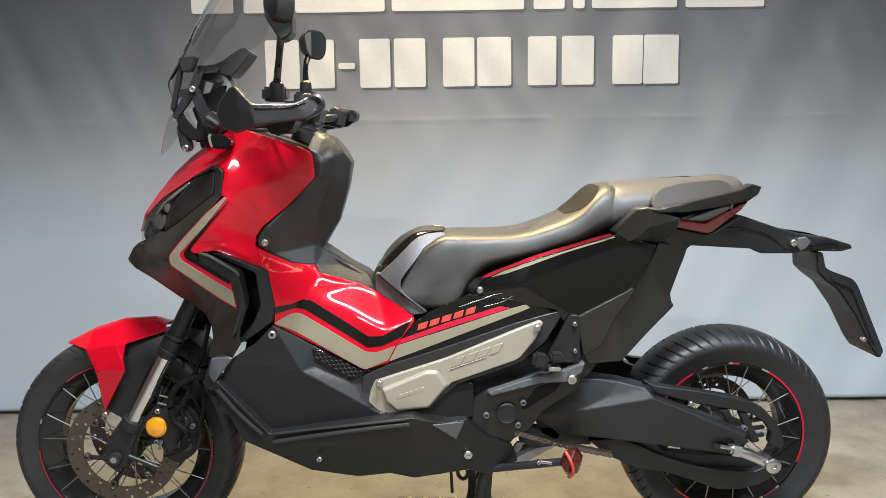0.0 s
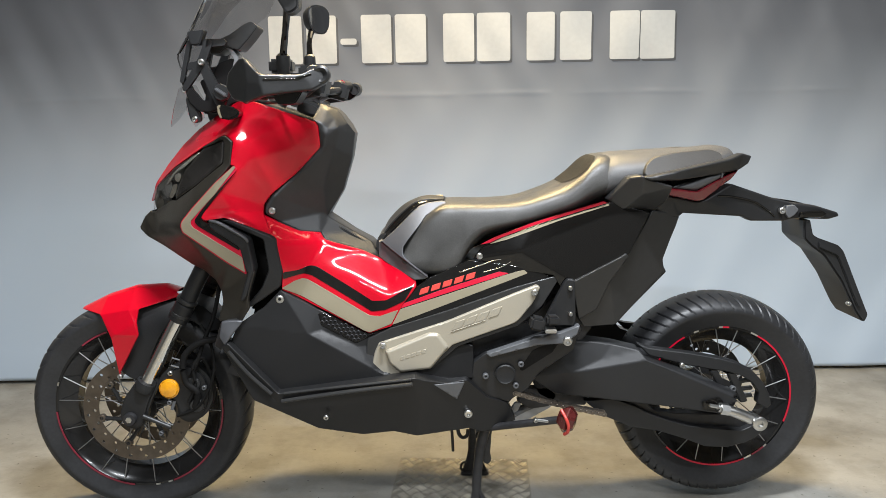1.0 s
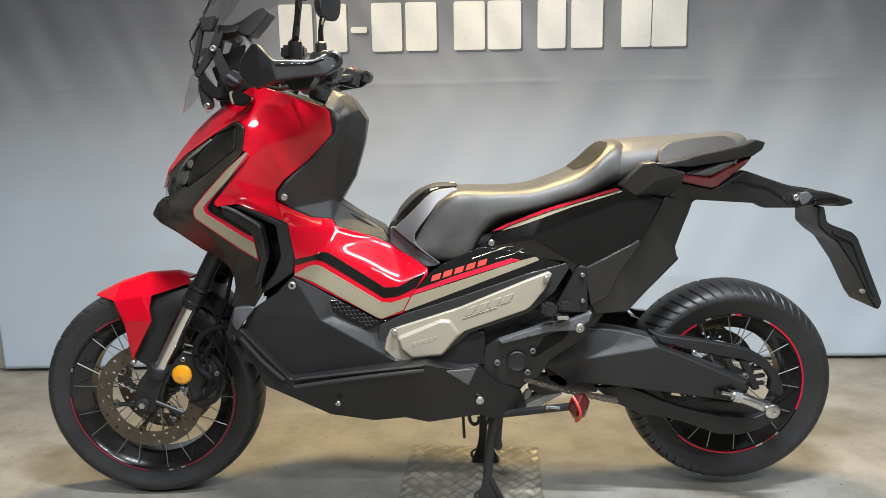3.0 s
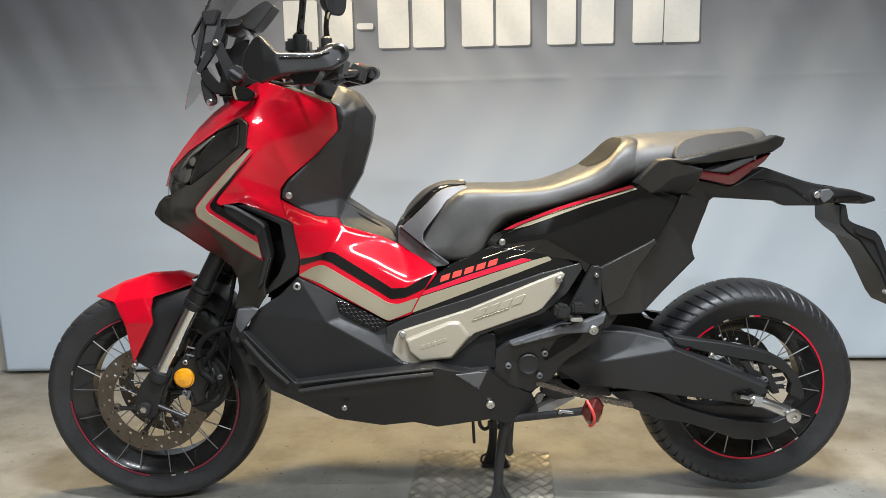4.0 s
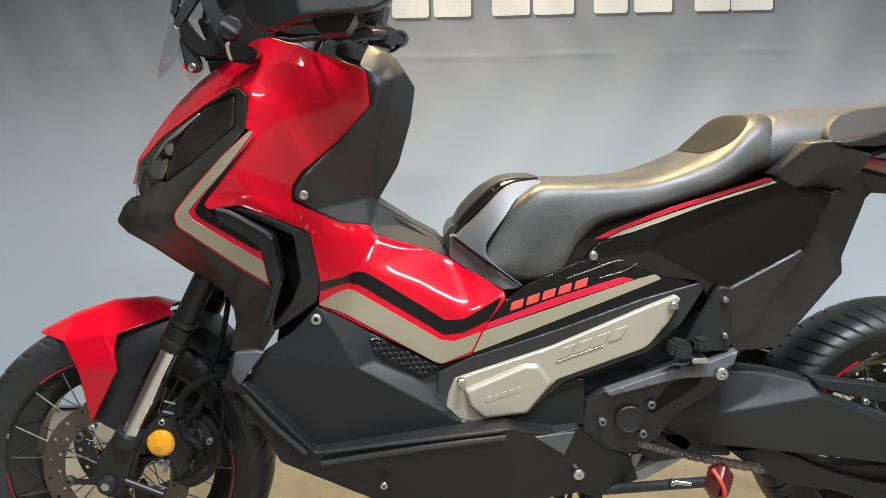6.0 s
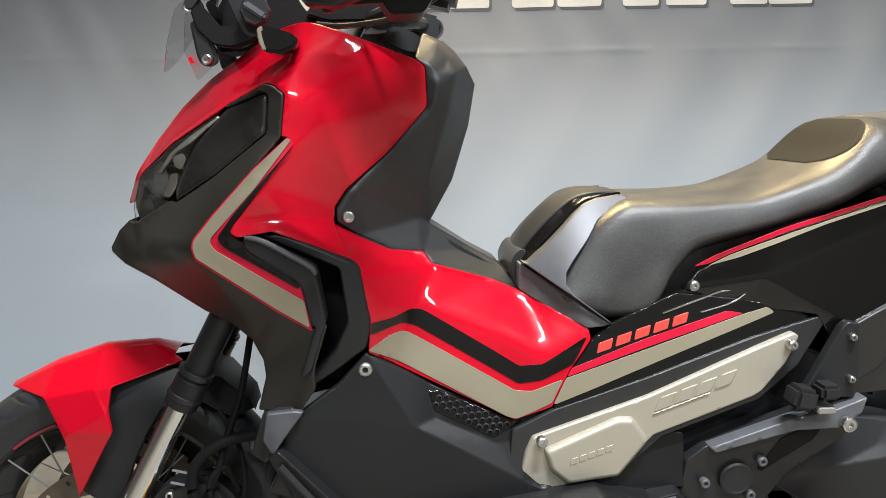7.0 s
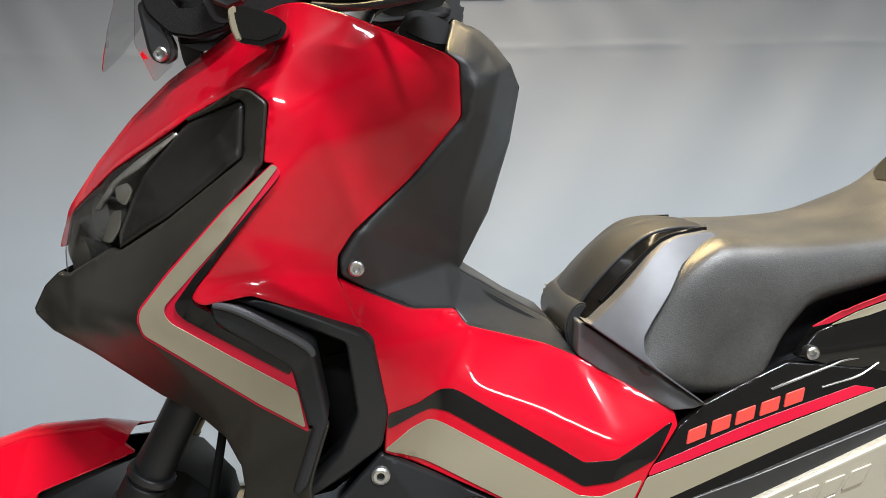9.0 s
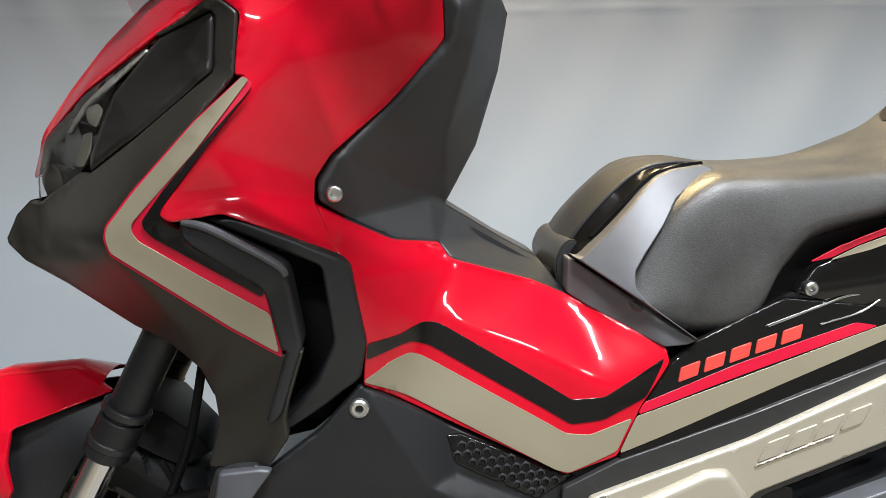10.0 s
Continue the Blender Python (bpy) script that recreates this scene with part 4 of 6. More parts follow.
# Pale strip just under the glass, along its upper edge.
panel("lamp_trim", [
    (-0.694, 0.906), (-0.671, 0.935), (-0.635, 0.960), (-0.590, 0.986), (-0.588, 0.983), (-0.601, 0.973), (-0.634, 0.948), (-0.658, 0.937), (-0.684, 0.905),
], lens_skin, LAMP_PALE, mask, "pale strip inside the headlight", -0.0045, 0.003)
panel("lamp_facet", [(-0.664, 0.931), (-0.646, 0.936), (-0.640, 0.928), (-0.650, 0.912), (-0.661, 0.917)], lens_skin, LAMP_PALE, mask, "silver facet inside the headlight", -0.006, 0.003, edge=0.001)
panel("lamp_facet", [(-0.668, 0.906), (-0.655, 0.908), (-0.659, 0.888), (-0.672, 0.872), (-0.684, 0.874)], lens_skin, LAMP_PALE, mask, "dull silver facet inside the headlight", -0.006, 0.003, edge=0.001)
panel("headlight_glass", None, lens_skin, CLEAR, mask, "clear headlight lens", lift=-0.003, thick=0.003)
ring = [
    (-0.582, 0.991, -0.150), (-0.575, 0.997, -0.153), (-0.518, 1.016, -0.185), (-0.513, 1.010, -0.190), (-0.518, 0.960, -0.195),
    (-0.532, 0.950, -0.193), (-0.596, 0.903, -0.180), (-0.658, 0.867, -0.140), (-0.661, 0.883, -0.130), (-0.646, 0.916, -0.132),
    (-0.628, 0.945, -0.140),
]
panel("headlight_vent", ring, Skin(ring, [
    (-0.547, 0.990, -0.165), (-0.555, 0.950, -0.170), (-0.608, 0.917, -0.160),
], 0.003), VENT, mask, "dark glossy headlight cover", lift=0.001, edge=0.009, step=0.008)
ring = [
    (-0.488, 0.957, -0.206), (-0.534, 0.917, -0.213), (-0.591, 0.858, -0.219), (-0.618, 0.826, -0.221), (-0.621, 0.814, -0.221),
    (-0.617, 0.799, -0.221), (-0.513, 0.724, -0.226), (-0.468, 0.696, -0.228), (-0.483, 0.768, -0.226), (-0.547, 0.809, -0.226),
    (-0.551, 0.818, -0.226), (-0.565, 0.828, -0.225), (-0.571, 0.835, -0.225), (-0.563, 0.847, -0.225), (-0.481, 0.947, -0.209),
]
panel("red_pinstripe", ring, Skin(ring), RED_MATT, mask, "thin red outline stripe", 0.001, 0.012, edge=0.0)
ring = [
    (-0.489, 0.955, -0.207), (-0.534, 0.915, -0.214), (-0.589, 0.857, -0.221), (-0.616, 0.825, -0.223), (-0.618, 0.815, -0.223),
    (-0.615, 0.802, -0.223), (-0.512, 0.728, -0.228), (-0.471, 0.702, -0.230), (-0.477, 0.739, -0.229), (-0.529, 0.772, -0.227),
    (-0.590, 0.812, -0.225), (-0.595, 0.821, -0.225), (-0.593, 0.829, -0.225), (-0.535, 0.889, -0.220), (-0.484, 0.952, -0.209),
]
panel("champagne_stripe", ring, Skin(ring), CREAM, mask, "champagne angled stripe", 0.0020, 0.003, edge=0.0)
ring = [
    (-0.482, 0.944, -0.211), (-0.563, 0.857, -0.225), (-0.584, 0.830, -0.226), (-0.583, 0.823, -0.226), (-0.576, 0.815, -0.226),
    (-0.483, 0.756, -0.228), (-0.481, 0.762, -0.228), (-0.486, 0.769, -0.228), (-0.547, 0.808, -0.228), (-0.551, 0.820, -0.228),
    (-0.565, 0.828, -0.228), (-0.568, 0.835, -0.228), (-0.563, 0.845, -0.228), (-0.523, 0.894, -0.224),
]
panel("black_stripe", ring, Skin(ring), BLACK, mask, "gloss black angled stripe", 0.0015, 0.003, edge=0.0)
ring = [
    (-0.566, 0.804, -0.145), (-0.528, 0.812, -0.145), (-0.409, 0.754, -0.120), (-0.390, 0.661, -0.115), (-0.401, 0.614, -0.110),
    (-0.456, 0.569, -0.110), (-0.489, 0.563, -0.110), (-0.471, 0.629, -0.130), (-0.476, 0.700, -0.140), (-0.494, 0.741, -0.145),
    (-0.556, 0.782, -0.145),
]
duct = panel("air_duct", ring, Skin(ring), ROUGH_BLACK, BIKE, "deep black air duct with two angled fins")
ring = [
    (-0.553, 0.826, -0.226), (-0.547, 0.831, -0.227), (-0.528, 0.824, -0.230), (-0.465, 0.787, -0.235), (-0.459, 0.779, -0.236),
    (-0.449, 0.708, -0.236), (-0.472, 0.641, -0.234), (-0.483, 0.629, -0.230), (-0.488, 0.633, -0.230), (-0.464, 0.704, -0.236),
    (-0.469, 0.703, -0.232), (-0.480, 0.755, -0.229), (-0.484, 0.765, -0.234), (-0.546, 0.807, -0.230), (-0.552, 0.813, -0.227),
]
panel("duct_fin", ring, Skin(ring), MATT, duct, "", 0.0, 0.04, edge=0.0045, corner=0.005, step=0.006)
ring = [
    (-0.538, 0.827, -0.214), (-0.526, 0.830, -0.216), (-0.503, 0.828, -0.216), (-0.455, 0.806, -0.213), (-0.412, 0.784, -0.202),
    (-0.402, 0.775, -0.198), (-0.390, 0.693, -0.190), (-0.398, 0.656, -0.188), (-0.440, 0.627, -0.190), (-0.473, 0.606, -0.190),
    (-0.486, 0.607, -0.190), (-0.477, 0.617, -0.190), (-0.442, 0.657, -0.200), (-0.422, 0.701, -0.205), (-0.430, 0.777, -0.207),
    (-0.464, 0.794, -0.211), (-0.523, 0.823, -0.214),
]
panel("duct_fin", ring, Skin(ring), MATT, duct, "", 0.0, 0.04, edge=0.0045, corner=0.005, step=0.006)
# Paler tube along the top edge imitates light catching the fin.
hose("fin_bevel", [(-0.549, -0.228, 0.828), (-0.527, -0.231, 0.8225), (-0.496, -0.234, 0.8055), (-0.466, -0.236, 0.7865), (-0.459, -0.237, 0.776)], (0.003, 0.0042, 0.0042, 0.0042, 0.003), GUNMETAL, duct, "pale strip standing in for light on the fin's edge", 10)
shield_skin = Facets(dict(
    A=(-0.300, 1.049, -0.117), B=(-0.314, 1.061, -0.124), D=(-0.300, 1.101, -0.065), E=(-0.266, 1.090, -0.040),
    E2=(-0.251, 1.077, -0.036), F=(-0.233, 1.050, -0.034), G=(-0.218, 1.026, -0.030), H=(-0.228, 0.963, -0.035), I=(-0.255, 0.878, -0.025),
    J=(-0.296, 0.813, -0.020), K=(-0.297, 0.889, -0.075), A2=(-0.279, 1.037, -0.114), i1=(-0.291, 1.051, -0.114), i2=(-0.281, 1.021, -0.121),
    o1=(-0.280, 1.085, -0.080), o2=(-0.262, 1.066, -0.088), o3=(-0.254, 1.039, -0.103), A3=(-0.295, 0.980, -0.112),
    N0=(-0.298, 0.992, -0.103), N1=(-0.359, 0.928, -0.121), N2=(-0.418, 0.879, -0.142), A5=(-0.407, 0.876, -0.151),
    J2=(-0.311, 0.823, -0.075), L=(-0.433, 0.834, -0.149), O=(-0.435, 0.855, -0.147), f1=(-0.229, 0.769, -0.030),
    f2=(-0.184, 0.743, -0.045), f3=(-0.157, 0.706, -0.072), f4=(-0.204, 0.723, -0.078), f5=(-0.294, 0.756, -0.100),
    f6=(-0.308, 0.774, -0.096), f7=(-0.357, 0.784, -0.110), f8=(-0.407, 0.812, -0.134), Q=(-0.288, 0.995, -0.126),
    R=(-0.264, 0.993, -0.112),
), "B D o1 i1 / i1 o1 o2 A2 / A2 o2 o3 i2 / i2 o3 R Q / D E o1 / E E2 o2 o1 / E2 F o3 o2 / A B i1 A2 i2 Q A3 N0 / N0 A3 A5 N2 N1 / Q R K J2 A5 A3 / F G H I J K R o3 / K J J2 / N2 A5 L O / A5 J2 f8 L / J2 J f1 f6 f7 f8 / f1 f2 f3 f4 f5 f6", 0.004, 0.5)
shield = panel("leg_shield", None, shield_skin, SATIN, BIKE, "dark grey inner leg shield", step=0.008, thick=0.008, edge=0.003)
bridge("shield_crown", [shield_skin.place[k] for k in ("D", "E", "E2", "F", "G", "H", "I", "J", "f1", "f2", "f3")], SATIN, shield, "", 5, 0.0)
low_skin = Facets(dict(
    a=(-0.449, 0.838, -0.157), b=(-0.409, 0.813, -0.135), c=(-0.359, 0.786, -0.112), d=(-0.308, 0.777, -0.097),
    e=(-0.297, 0.760, -0.105), f=(-0.202, 0.727, -0.082), g=(-0.159, 0.707, -0.076), h=(-0.113, 0.684, -0.126),
    i=(-0.066, 0.660, -0.153), j=(-0.064, 0.644, -0.163), k=(-0.098, 0.602, -0.174), l=(-0.127, 0.548, -0.178),
    x=(-0.161, 0.539, -0.180), m=(-0.184, 0.532, -0.181), r=(-0.355, 0.620, -0.163), n=(-0.396, 0.647, -0.180),
    o=(-0.391, 0.697, -0.192), p=(-0.405, 0.770, -0.200), q=(-0.332, 0.699, -0.150), s=(-0.307, 0.705, -0.145),
    t=(-0.212, 0.666, -0.160), u=(-0.129, 0.625, -0.165),
), "e f g t s / g h i u t / s t u x m r q / u i j k l x / a b c d e p / p e s q r n o", 0.017, 1.0)
low = panel("floor_cowl", None, low_skin, RED, BIKE, "glossy red lower side cowl with champagne and black stripes", lift=0.0, step=0.005, thick=0.01, edge=0.002)
bridge("floor_tunnel", [low_skin.place[k] for k in "bcdefgh"], MATT, low, "", 4, 0.005)
panel("black_stripe", [
    (-0.390, 0.692), (-0.357, 0.693), (-0.332, 0.701), (-0.318, 0.699), (-0.308, 0.694), (-0.175, 0.611), (-0.140, 0.613), (-0.070, 0.649),
    (-0.094, 0.611), (-0.142, 0.590), (-0.177, 0.586), (-0.325, 0.676), (-0.344, 0.683), (-0.355, 0.682), (-0.392, 0.675),
], low_skin, BLACK, low, "gloss black stripe", 0.0014, 0.002, 0.004, 0.0)
panel("champagne_stripe", [
    (-0.396, 0.652), (-0.366, 0.667), (-0.347, 0.671), (-0.336, 0.667), (-0.183, 0.576), (-0.158, 0.574), (-0.110, 0.589), (-0.128, 0.555),
    (-0.182, 0.535), (-0.196, 0.539),
], low_skin, CREAM, low, "champagne stripe", 0.0014, 0.002, 0.004, 0.0)
BAND = [
    (-0.063, 0.644, -0.162), (-0.098, 0.600, -0.175), (-0.127, 0.546, -0.180), (0.016, 0.585, -0.180), (0.192, 0.634, -0.178),
    (0.268, 0.668, -0.172), (0.241, 0.682, -0.168), (0.164, 0.697, -0.160), (0.069, 0.708, -0.150), (-0.033, 0.665, -0.152),
]
band_skin = Skin(BAND, even=0.01)
band = panel("side_band", BAND, band_skin, BLACK, BIKE, "gloss black side band with red and champagne stripes", step=0.006, edge=0.0015)
panel("red_stripe", [
    (-0.104, 0.593), (-0.096, 0.605), (0.015, 0.642), (0.143, 0.680), (0.167, 0.676), (0.016, 0.630),
], band_skin, RED_MATT, band, "", 0.0012, 0.002, 0.006, 0.0)
panel("champagne_stripe", [
    (-0.126, 0.553), (-0.105, 0.591), (0.016, 0.627), (0.165, 0.674), (0.205, 0.684), (0.214, 0.676), (0.171, 0.660), (0.020, 0.605),
], band_skin, CREAM, band, "", 0.0012, 0.002, 0.006, 0.0)
BAR = [
    (-0.189, 0.518, -0.184), (-0.127, 0.546, -0.184), (0.017, 0.589, -0.184), (0.180, 0.643, -0.182), (0.280, 0.669, -0.178),
    (0.289, 0.659, -0.178), (0.249, 0.595, -0.180), (0.189, 0.546, -0.184), (0.038, 0.496, -0.188), (-0.031, 0.437, -0.190),
    (-0.143, 0.411, -0.190), (-0.198, 0.426, -0.190),
]
panel("side_frame", BAR, Skin(BAR, even=0.05), SATIN, BIKE, "dark grey frame round the side cover", step=0.006, edge=0.002)
COVER = [
    (-0.180, 0.448, -0.190), (-0.171, 0.486, -0.192), (-0.160, 0.509, -0.192), (-0.132, 0.518, -0.192), (0.013, 0.563, -0.192),
    (0.178, 0.629, -0.190), (0.234, 0.650, -0.188), (0.243, 0.644, -0.188), (0.224, 0.603, -0.190), (0.189, 0.561, -0.190),
    (0.176, 0.553, -0.190), (0.024, 0.501, -0.192), (-0.033, 0.443, -0.192), (-0.144, 0.420, -0.190), (-0.160, 0.424, -0.190),
]
cover_skin = Skin(COVER, even=10.0)
cover = panel("side_cover", COVER, cover_skin, CHAMPAGNE, BIKE, "champagne metal side cover with pressed emblem", step=0.01, thick=0.012, edge=0.004, lift=0.003)
panel("raised_block", [
    (-0.145, 0.491), (-0.036, 0.535), (-0.011, 0.534), (0.015, 0.497), (-0.031, 0.441), (-0.109, 0.434), (-0.136, 0.458),
], cover_skin, CHAMPAGNE, cover, "raised chamfered block", 0.0135, 0.012, 0.007, 0.0095, 0.006)
fair_skin = Facets(dict(
    A=(-0.399, 0.648, -0.174), B=(-0.309, 0.592, -0.163), C=(-0.187, 0.529, -0.180), D=(-0.124, 0.547, -0.176),
    S1=(-0.333, 0.537, -0.215), S2=(-0.302, 0.543, -0.174), S3=(-0.214, 0.499, -0.170), S4=(-0.165, 0.500, -0.170),
    S5=(-0.176, 0.445, -0.207), E=(0.076, 0.412, -0.186), U=(0.077, 0.495, -0.176), G=(-0.072, 0.411, -0.207),
    H=(-0.412, 0.374, -0.209), I=(-0.530, 0.509, -0.214), J=(-0.504, 0.566, -0.216), K=(-0.440, 0.607, -0.192),
    V5=(-0.143, 0.428, -0.188),
), "A B S2 S1 / B C S4 S3 S2 / S1 S2 S3 S4 S5 / C D S4 / S4 V5 S5 / S4 D U E V5 / A S1 S5 G H I J K / S5 V5 E G", 0.0025, 0.6)
fair = panel("lower_fairing", None, fair_skin, FAIRING, BIKE, "matt black lower fairing", step=0.009)
ring = [
    (-0.312, 0.583, -0.186), (-0.294, 0.582, -0.186), (-0.196, 0.535, -0.184), (-0.169, 0.528, -0.184), (-0.217, 0.506, -0.186),
    (-0.304, 0.553, -0.187),
]
grill_skin = fair_skin
panel("honeycomb_grille", ring, grill_skin, BLACK, fair, "small black honeycomb grille", 0.002, 0.004)
skirt_skin = Facets(dict(
    a=(-0.540, 0.519, -0.232), b=(-0.523, 0.529, -0.236), c=(-0.405, 0.402, -0.243), d=(-0.070, 0.436, -0.250),
    e=(-0.049, 0.428, -0.245), f=(0.011, 0.414, -0.220), g=(0.059, 0.418, -0.203), c2=(-0.410, 0.379, -0.253),
    d2=(-0.071, 0.416, -0.257), h=(-0.467, 0.385, -0.235), i=(-0.314, 0.300, -0.222), j=(-0.204, 0.279, -0.216),
    k=(-0.069, 0.271, -0.208), l=(0.064, 0.278, -0.193), m=(0.100, 0.261, -0.170), n=(0.186, 0.284, -0.165),
    o=(0.163, 0.341, -0.170), p=(0.112, 0.361, -0.182), q=(0.036, 0.362, -0.212), r=(-0.058, 0.352, -0.230),
    k1=(-0.127, 0.286, -0.212),
), "a b c c2 / c d d2 c2 / a c2 h / c2 d2 r k k1 j i h / d2 d e / d2 e f q r / r q l k / f g p o n m l q", 0.003)
skirt = panel("footboard", None, skirt_skin, FAIRING, BIKE, "matt black footboard and belly panel", thick=0.05, step=0.009)
ring = [
    (-0.025, 0.414, -0.218), (0.053, 0.413, -0.206), (0.033, 0.366, -0.206),
]
panel("triangle_plate", ring, skirt_skin, GREY, skirt, "grey triangular plate", 0.003, 0.01, edge=0.002)
ring = [
    (-0.546, 0.541, -0.225), (-0.539, 0.579, -0.220), (-0.500, 0.581, -0.220), (-0.487, 0.578, -0.220), (-0.521, 0.536, -0.232),
    (-0.531, 0.519, -0.232),
]
panel("radiator_trim", ring, Skin(ring), GUNMETAL, BIKE, "grey trim piece at the fork")

# tail
rear_skin = Facets(dict(
    a=(0.080, 0.712, -0.145), b=(0.104, 0.739, -0.146), c=(0.228, 0.792, -0.150), d=(0.423, 0.849, -0.155),
    e=(0.514, 0.823, -0.165), f=(0.462, 0.722, -0.190), g=(0.346, 0.642, -0.192), h=(0.296, 0.639, -0.180),
    i=(0.276, 0.672, -0.172), j=(0.164, 0.687, -0.158), k=(0.198, 0.731, -0.168), l=(0.406, 0.813, -0.172),
), "a b c k / c d l k / d e l / k l e f g / a k j / k g h i j", 0.006)
tail = panel("tail_side_panel", None, rear_skin, BLACK, BIKE, "gloss black rear side panel with red and champagne pinstripes", thick=0.01, step=0.008, edge=0.002)
panel("rear_inner_panel", None, Facets(dict(
    a=(0.299, 0.632, -0.165), b=(0.348, 0.639, -0.180), c=(0.465, 0.720, -0.178), d=(0.524, 0.827, -0.150),
    e=(0.603, 0.812, -0.125), f=(0.564, 0.696, -0.120), g=(0.572, 0.664, -0.120), h=(0.441, 0.534, -0.140),
    i=(0.360, 0.529, -0.155), j=(0.418, 0.649, -0.172),
), "a b j h i / b c j / c d e f g h j", 0.003), SATIN, tail, "matt black inner panel", thick=0.01)
panel("red_stripe", [
    (0.097, 0.746), (0.134, 0.765), (0.225, 0.799), (0.401, 0.852), (0.411, 0.847), (0.238, 0.796), (0.148, 0.763), (0.120, 0.750),
], rear_skin, RED_MATT, tail, "", 0.0015, 0.002, 0.008, 0.0)
panel("champagne_stripe", [
    (0.120, 0.747), (0.151, 0.762), (0.238, 0.792), (0.411, 0.844), (0.418, 0.842), (0.294, 0.805), (0.162, 0.758),
], rear_skin, CREAM, tail, "", 0.0015, 0.002, 0.008, 0.0)
ring = [
    (0.322, 0.641, -0.195), (0.323, 0.659, -0.198), (0.439, 0.717, -0.193), (0.453, 0.727, -0.192), (0.460, 0.716, -0.190),
    (0.416, 0.651, -0.180), (0.387, 0.580, -0.170), (0.342, 0.555, -0.170),
]
panel("side_crest", ring, Skin(ring), SATIN, tail, "raised dark crest", 0.0, 0.02)
ring = [
    (0.564, 0.801, -0.090), (0.614, 0.804, -0.090), (0.605, 0.775, -0.090), (0.572, 0.684, -0.085), (0.588, 0.655, -0.080),
    (0.445, 0.515, -0.100), (0.437, 0.535, -0.100), (0.514, 0.692, -0.100),
]
panel("inner_mudguard", ring, Skin(ring), SATIN, BIKE, "matt black inner mudguard")
panel("tail_cowl", None, Facets(dict(
    A=(0.412, 0.854, -0.155), B=(0.458, 0.912, -0.190), C=(0.483, 0.917, -0.218), D=(0.500, 0.908, -0.222),
    E=(0.557, 0.890, -0.200), F=(0.555, 0.855, -0.178), G=(0.532, 0.825, -0.155), H=(0.447, 0.829, -0.155),
    M=(0.485, 0.871, -0.205),
), "A B C M H / C D E M / E F G H M", 0.003), SATIN, BIKE, "matt black tail cowl", thick=0.05, edge=0.006)
ring = [
    (0.484, 0.913, -0.222), (0.555, 0.925, -0.215), (0.710, 0.950, -0.160), (0.752, 0.962, -0.130), (0.781, 0.954, -0.116),
    (0.774, 0.936, -0.116), (0.750, 0.921, -0.120), (0.674, 0.911, -0.150), (0.566, 0.903, -0.205), (0.500, 0.905, -0.222),
]
panel("grab_rail", ring, Skin(ring), SATIN, BIKE, "matt black grab rail", thick=0.03, edge=0.005, corner=0.003)
ring = [
    (0.571, 0.881, -0.170), (0.667, 0.909, -0.150), (0.720, 0.916, -0.125), (0.690, 0.896, -0.130), (0.634, 0.872, -0.150),
]
panel("tail_lamp_cover", ring, Skin(ring, even=0.02), GREY, BIKE, "smoked grey tail lamp cover", 0.004, 0.03, edge=0.010, corner=0.012)
slab("tail_core", [(p[0], p[1]) for p in [
    (0.589, 0.890, -0.090), (0.739, 0.932, -0.090), (0.754, 0.915, -0.090), (0.687, 0.876, -0.090), (0.603, 0.863, -0.090),
]], -0.085, 0.085, GREY, BIKE, "grey tail core", 0.006)
ring = [
    (0.550, 0.879, -0.178), (0.563, 0.883, -0.178), (0.633, 0.871, -0.155), (0.688, 0.896, -0.135), (0.751, 0.920, -0.110),
    (0.737, 0.899, -0.105), (0.659, 0.848, -0.130), (0.641, 0.845, -0.135), (0.557, 0.865, -0.175),
]
panel("tail_light", ring, Skin(ring), TAIL_RED, BIKE, "dark red tail light", thick=0.03, lift=0.002)
ring = [
    (0.511, 0.827, -0.145), (0.554, 0.864, -0.165), (0.643, 0.843, -0.130), (0.664, 0.846, -0.125), (0.740, 0.884, -0.100),
    (0.847, 0.847, -0.085), (0.899, 0.834, -0.085), (0.917, 0.816, -0.080), (0.890, 0.784, -0.080), (0.800, 0.786, -0.085),
    (0.775, 0.799, -0.090), (0.612, 0.814, -0.120), (0.599, 0.806, -0.130), (0.552, 0.796, -0.130),
]
bracket_skin = Skin(ring)
bracket = panel("tail_bracket", ring, bracket_skin, MATT, BIKE, "matt black tail bracket", thick=0.03, edge=0.005)
# Thin black tube puts in the dark of a crease on the bracket.
hose("bracket_seam", [(x, float(bracket_skin([(x, z)])[0]) - 0.0008, z) for x, z in ((0.700, 0.855), (0.740, 0.852), (0.800, 0.838), (0.840, 0.815), (0.862, 0.797))], 0.0022, BLACK, bracket, "", 8)
box("rail_stay", (0.700, -0.135, 0.916), (0.005, 0.006, 0.026), GREY, BIKE, "grey stay under the grab rail", 0.001)
ring = [
    (0.891, 0.834, -0.085), (0.976, 0.821, -0.070), (1.044, 0.800, -0.050), (1.049, 0.790, -0.050), (1.019, 0.783, -0.055),
    (0.912, 0.790, -0.080), (0.883, 0.783, -0.085), (0.874, 0.815, -0.087),
]
panel("tail_end_cap", ring, Skin(ring), MATT, BIKE, "", thick=0.03, edge=0.006)
slab("plate_carrier", [
    (0.962, 0.785), (0.972, 0.745), (0.985, 0.737), (1.041, 0.716), (1.056, 0.700), (1.096, 0.610), (1.134, 0.526), (1.127, 0.509), (1.117, 0.510),
    (1.098, 0.535), (1.052, 0.622), (1.003, 0.690), (0.972, 0.712), (0.948, 0.735), (0.944, 0.785),
], -0.072, 0.06, MATT, BIKE, "black number plate carrier", 0.006)
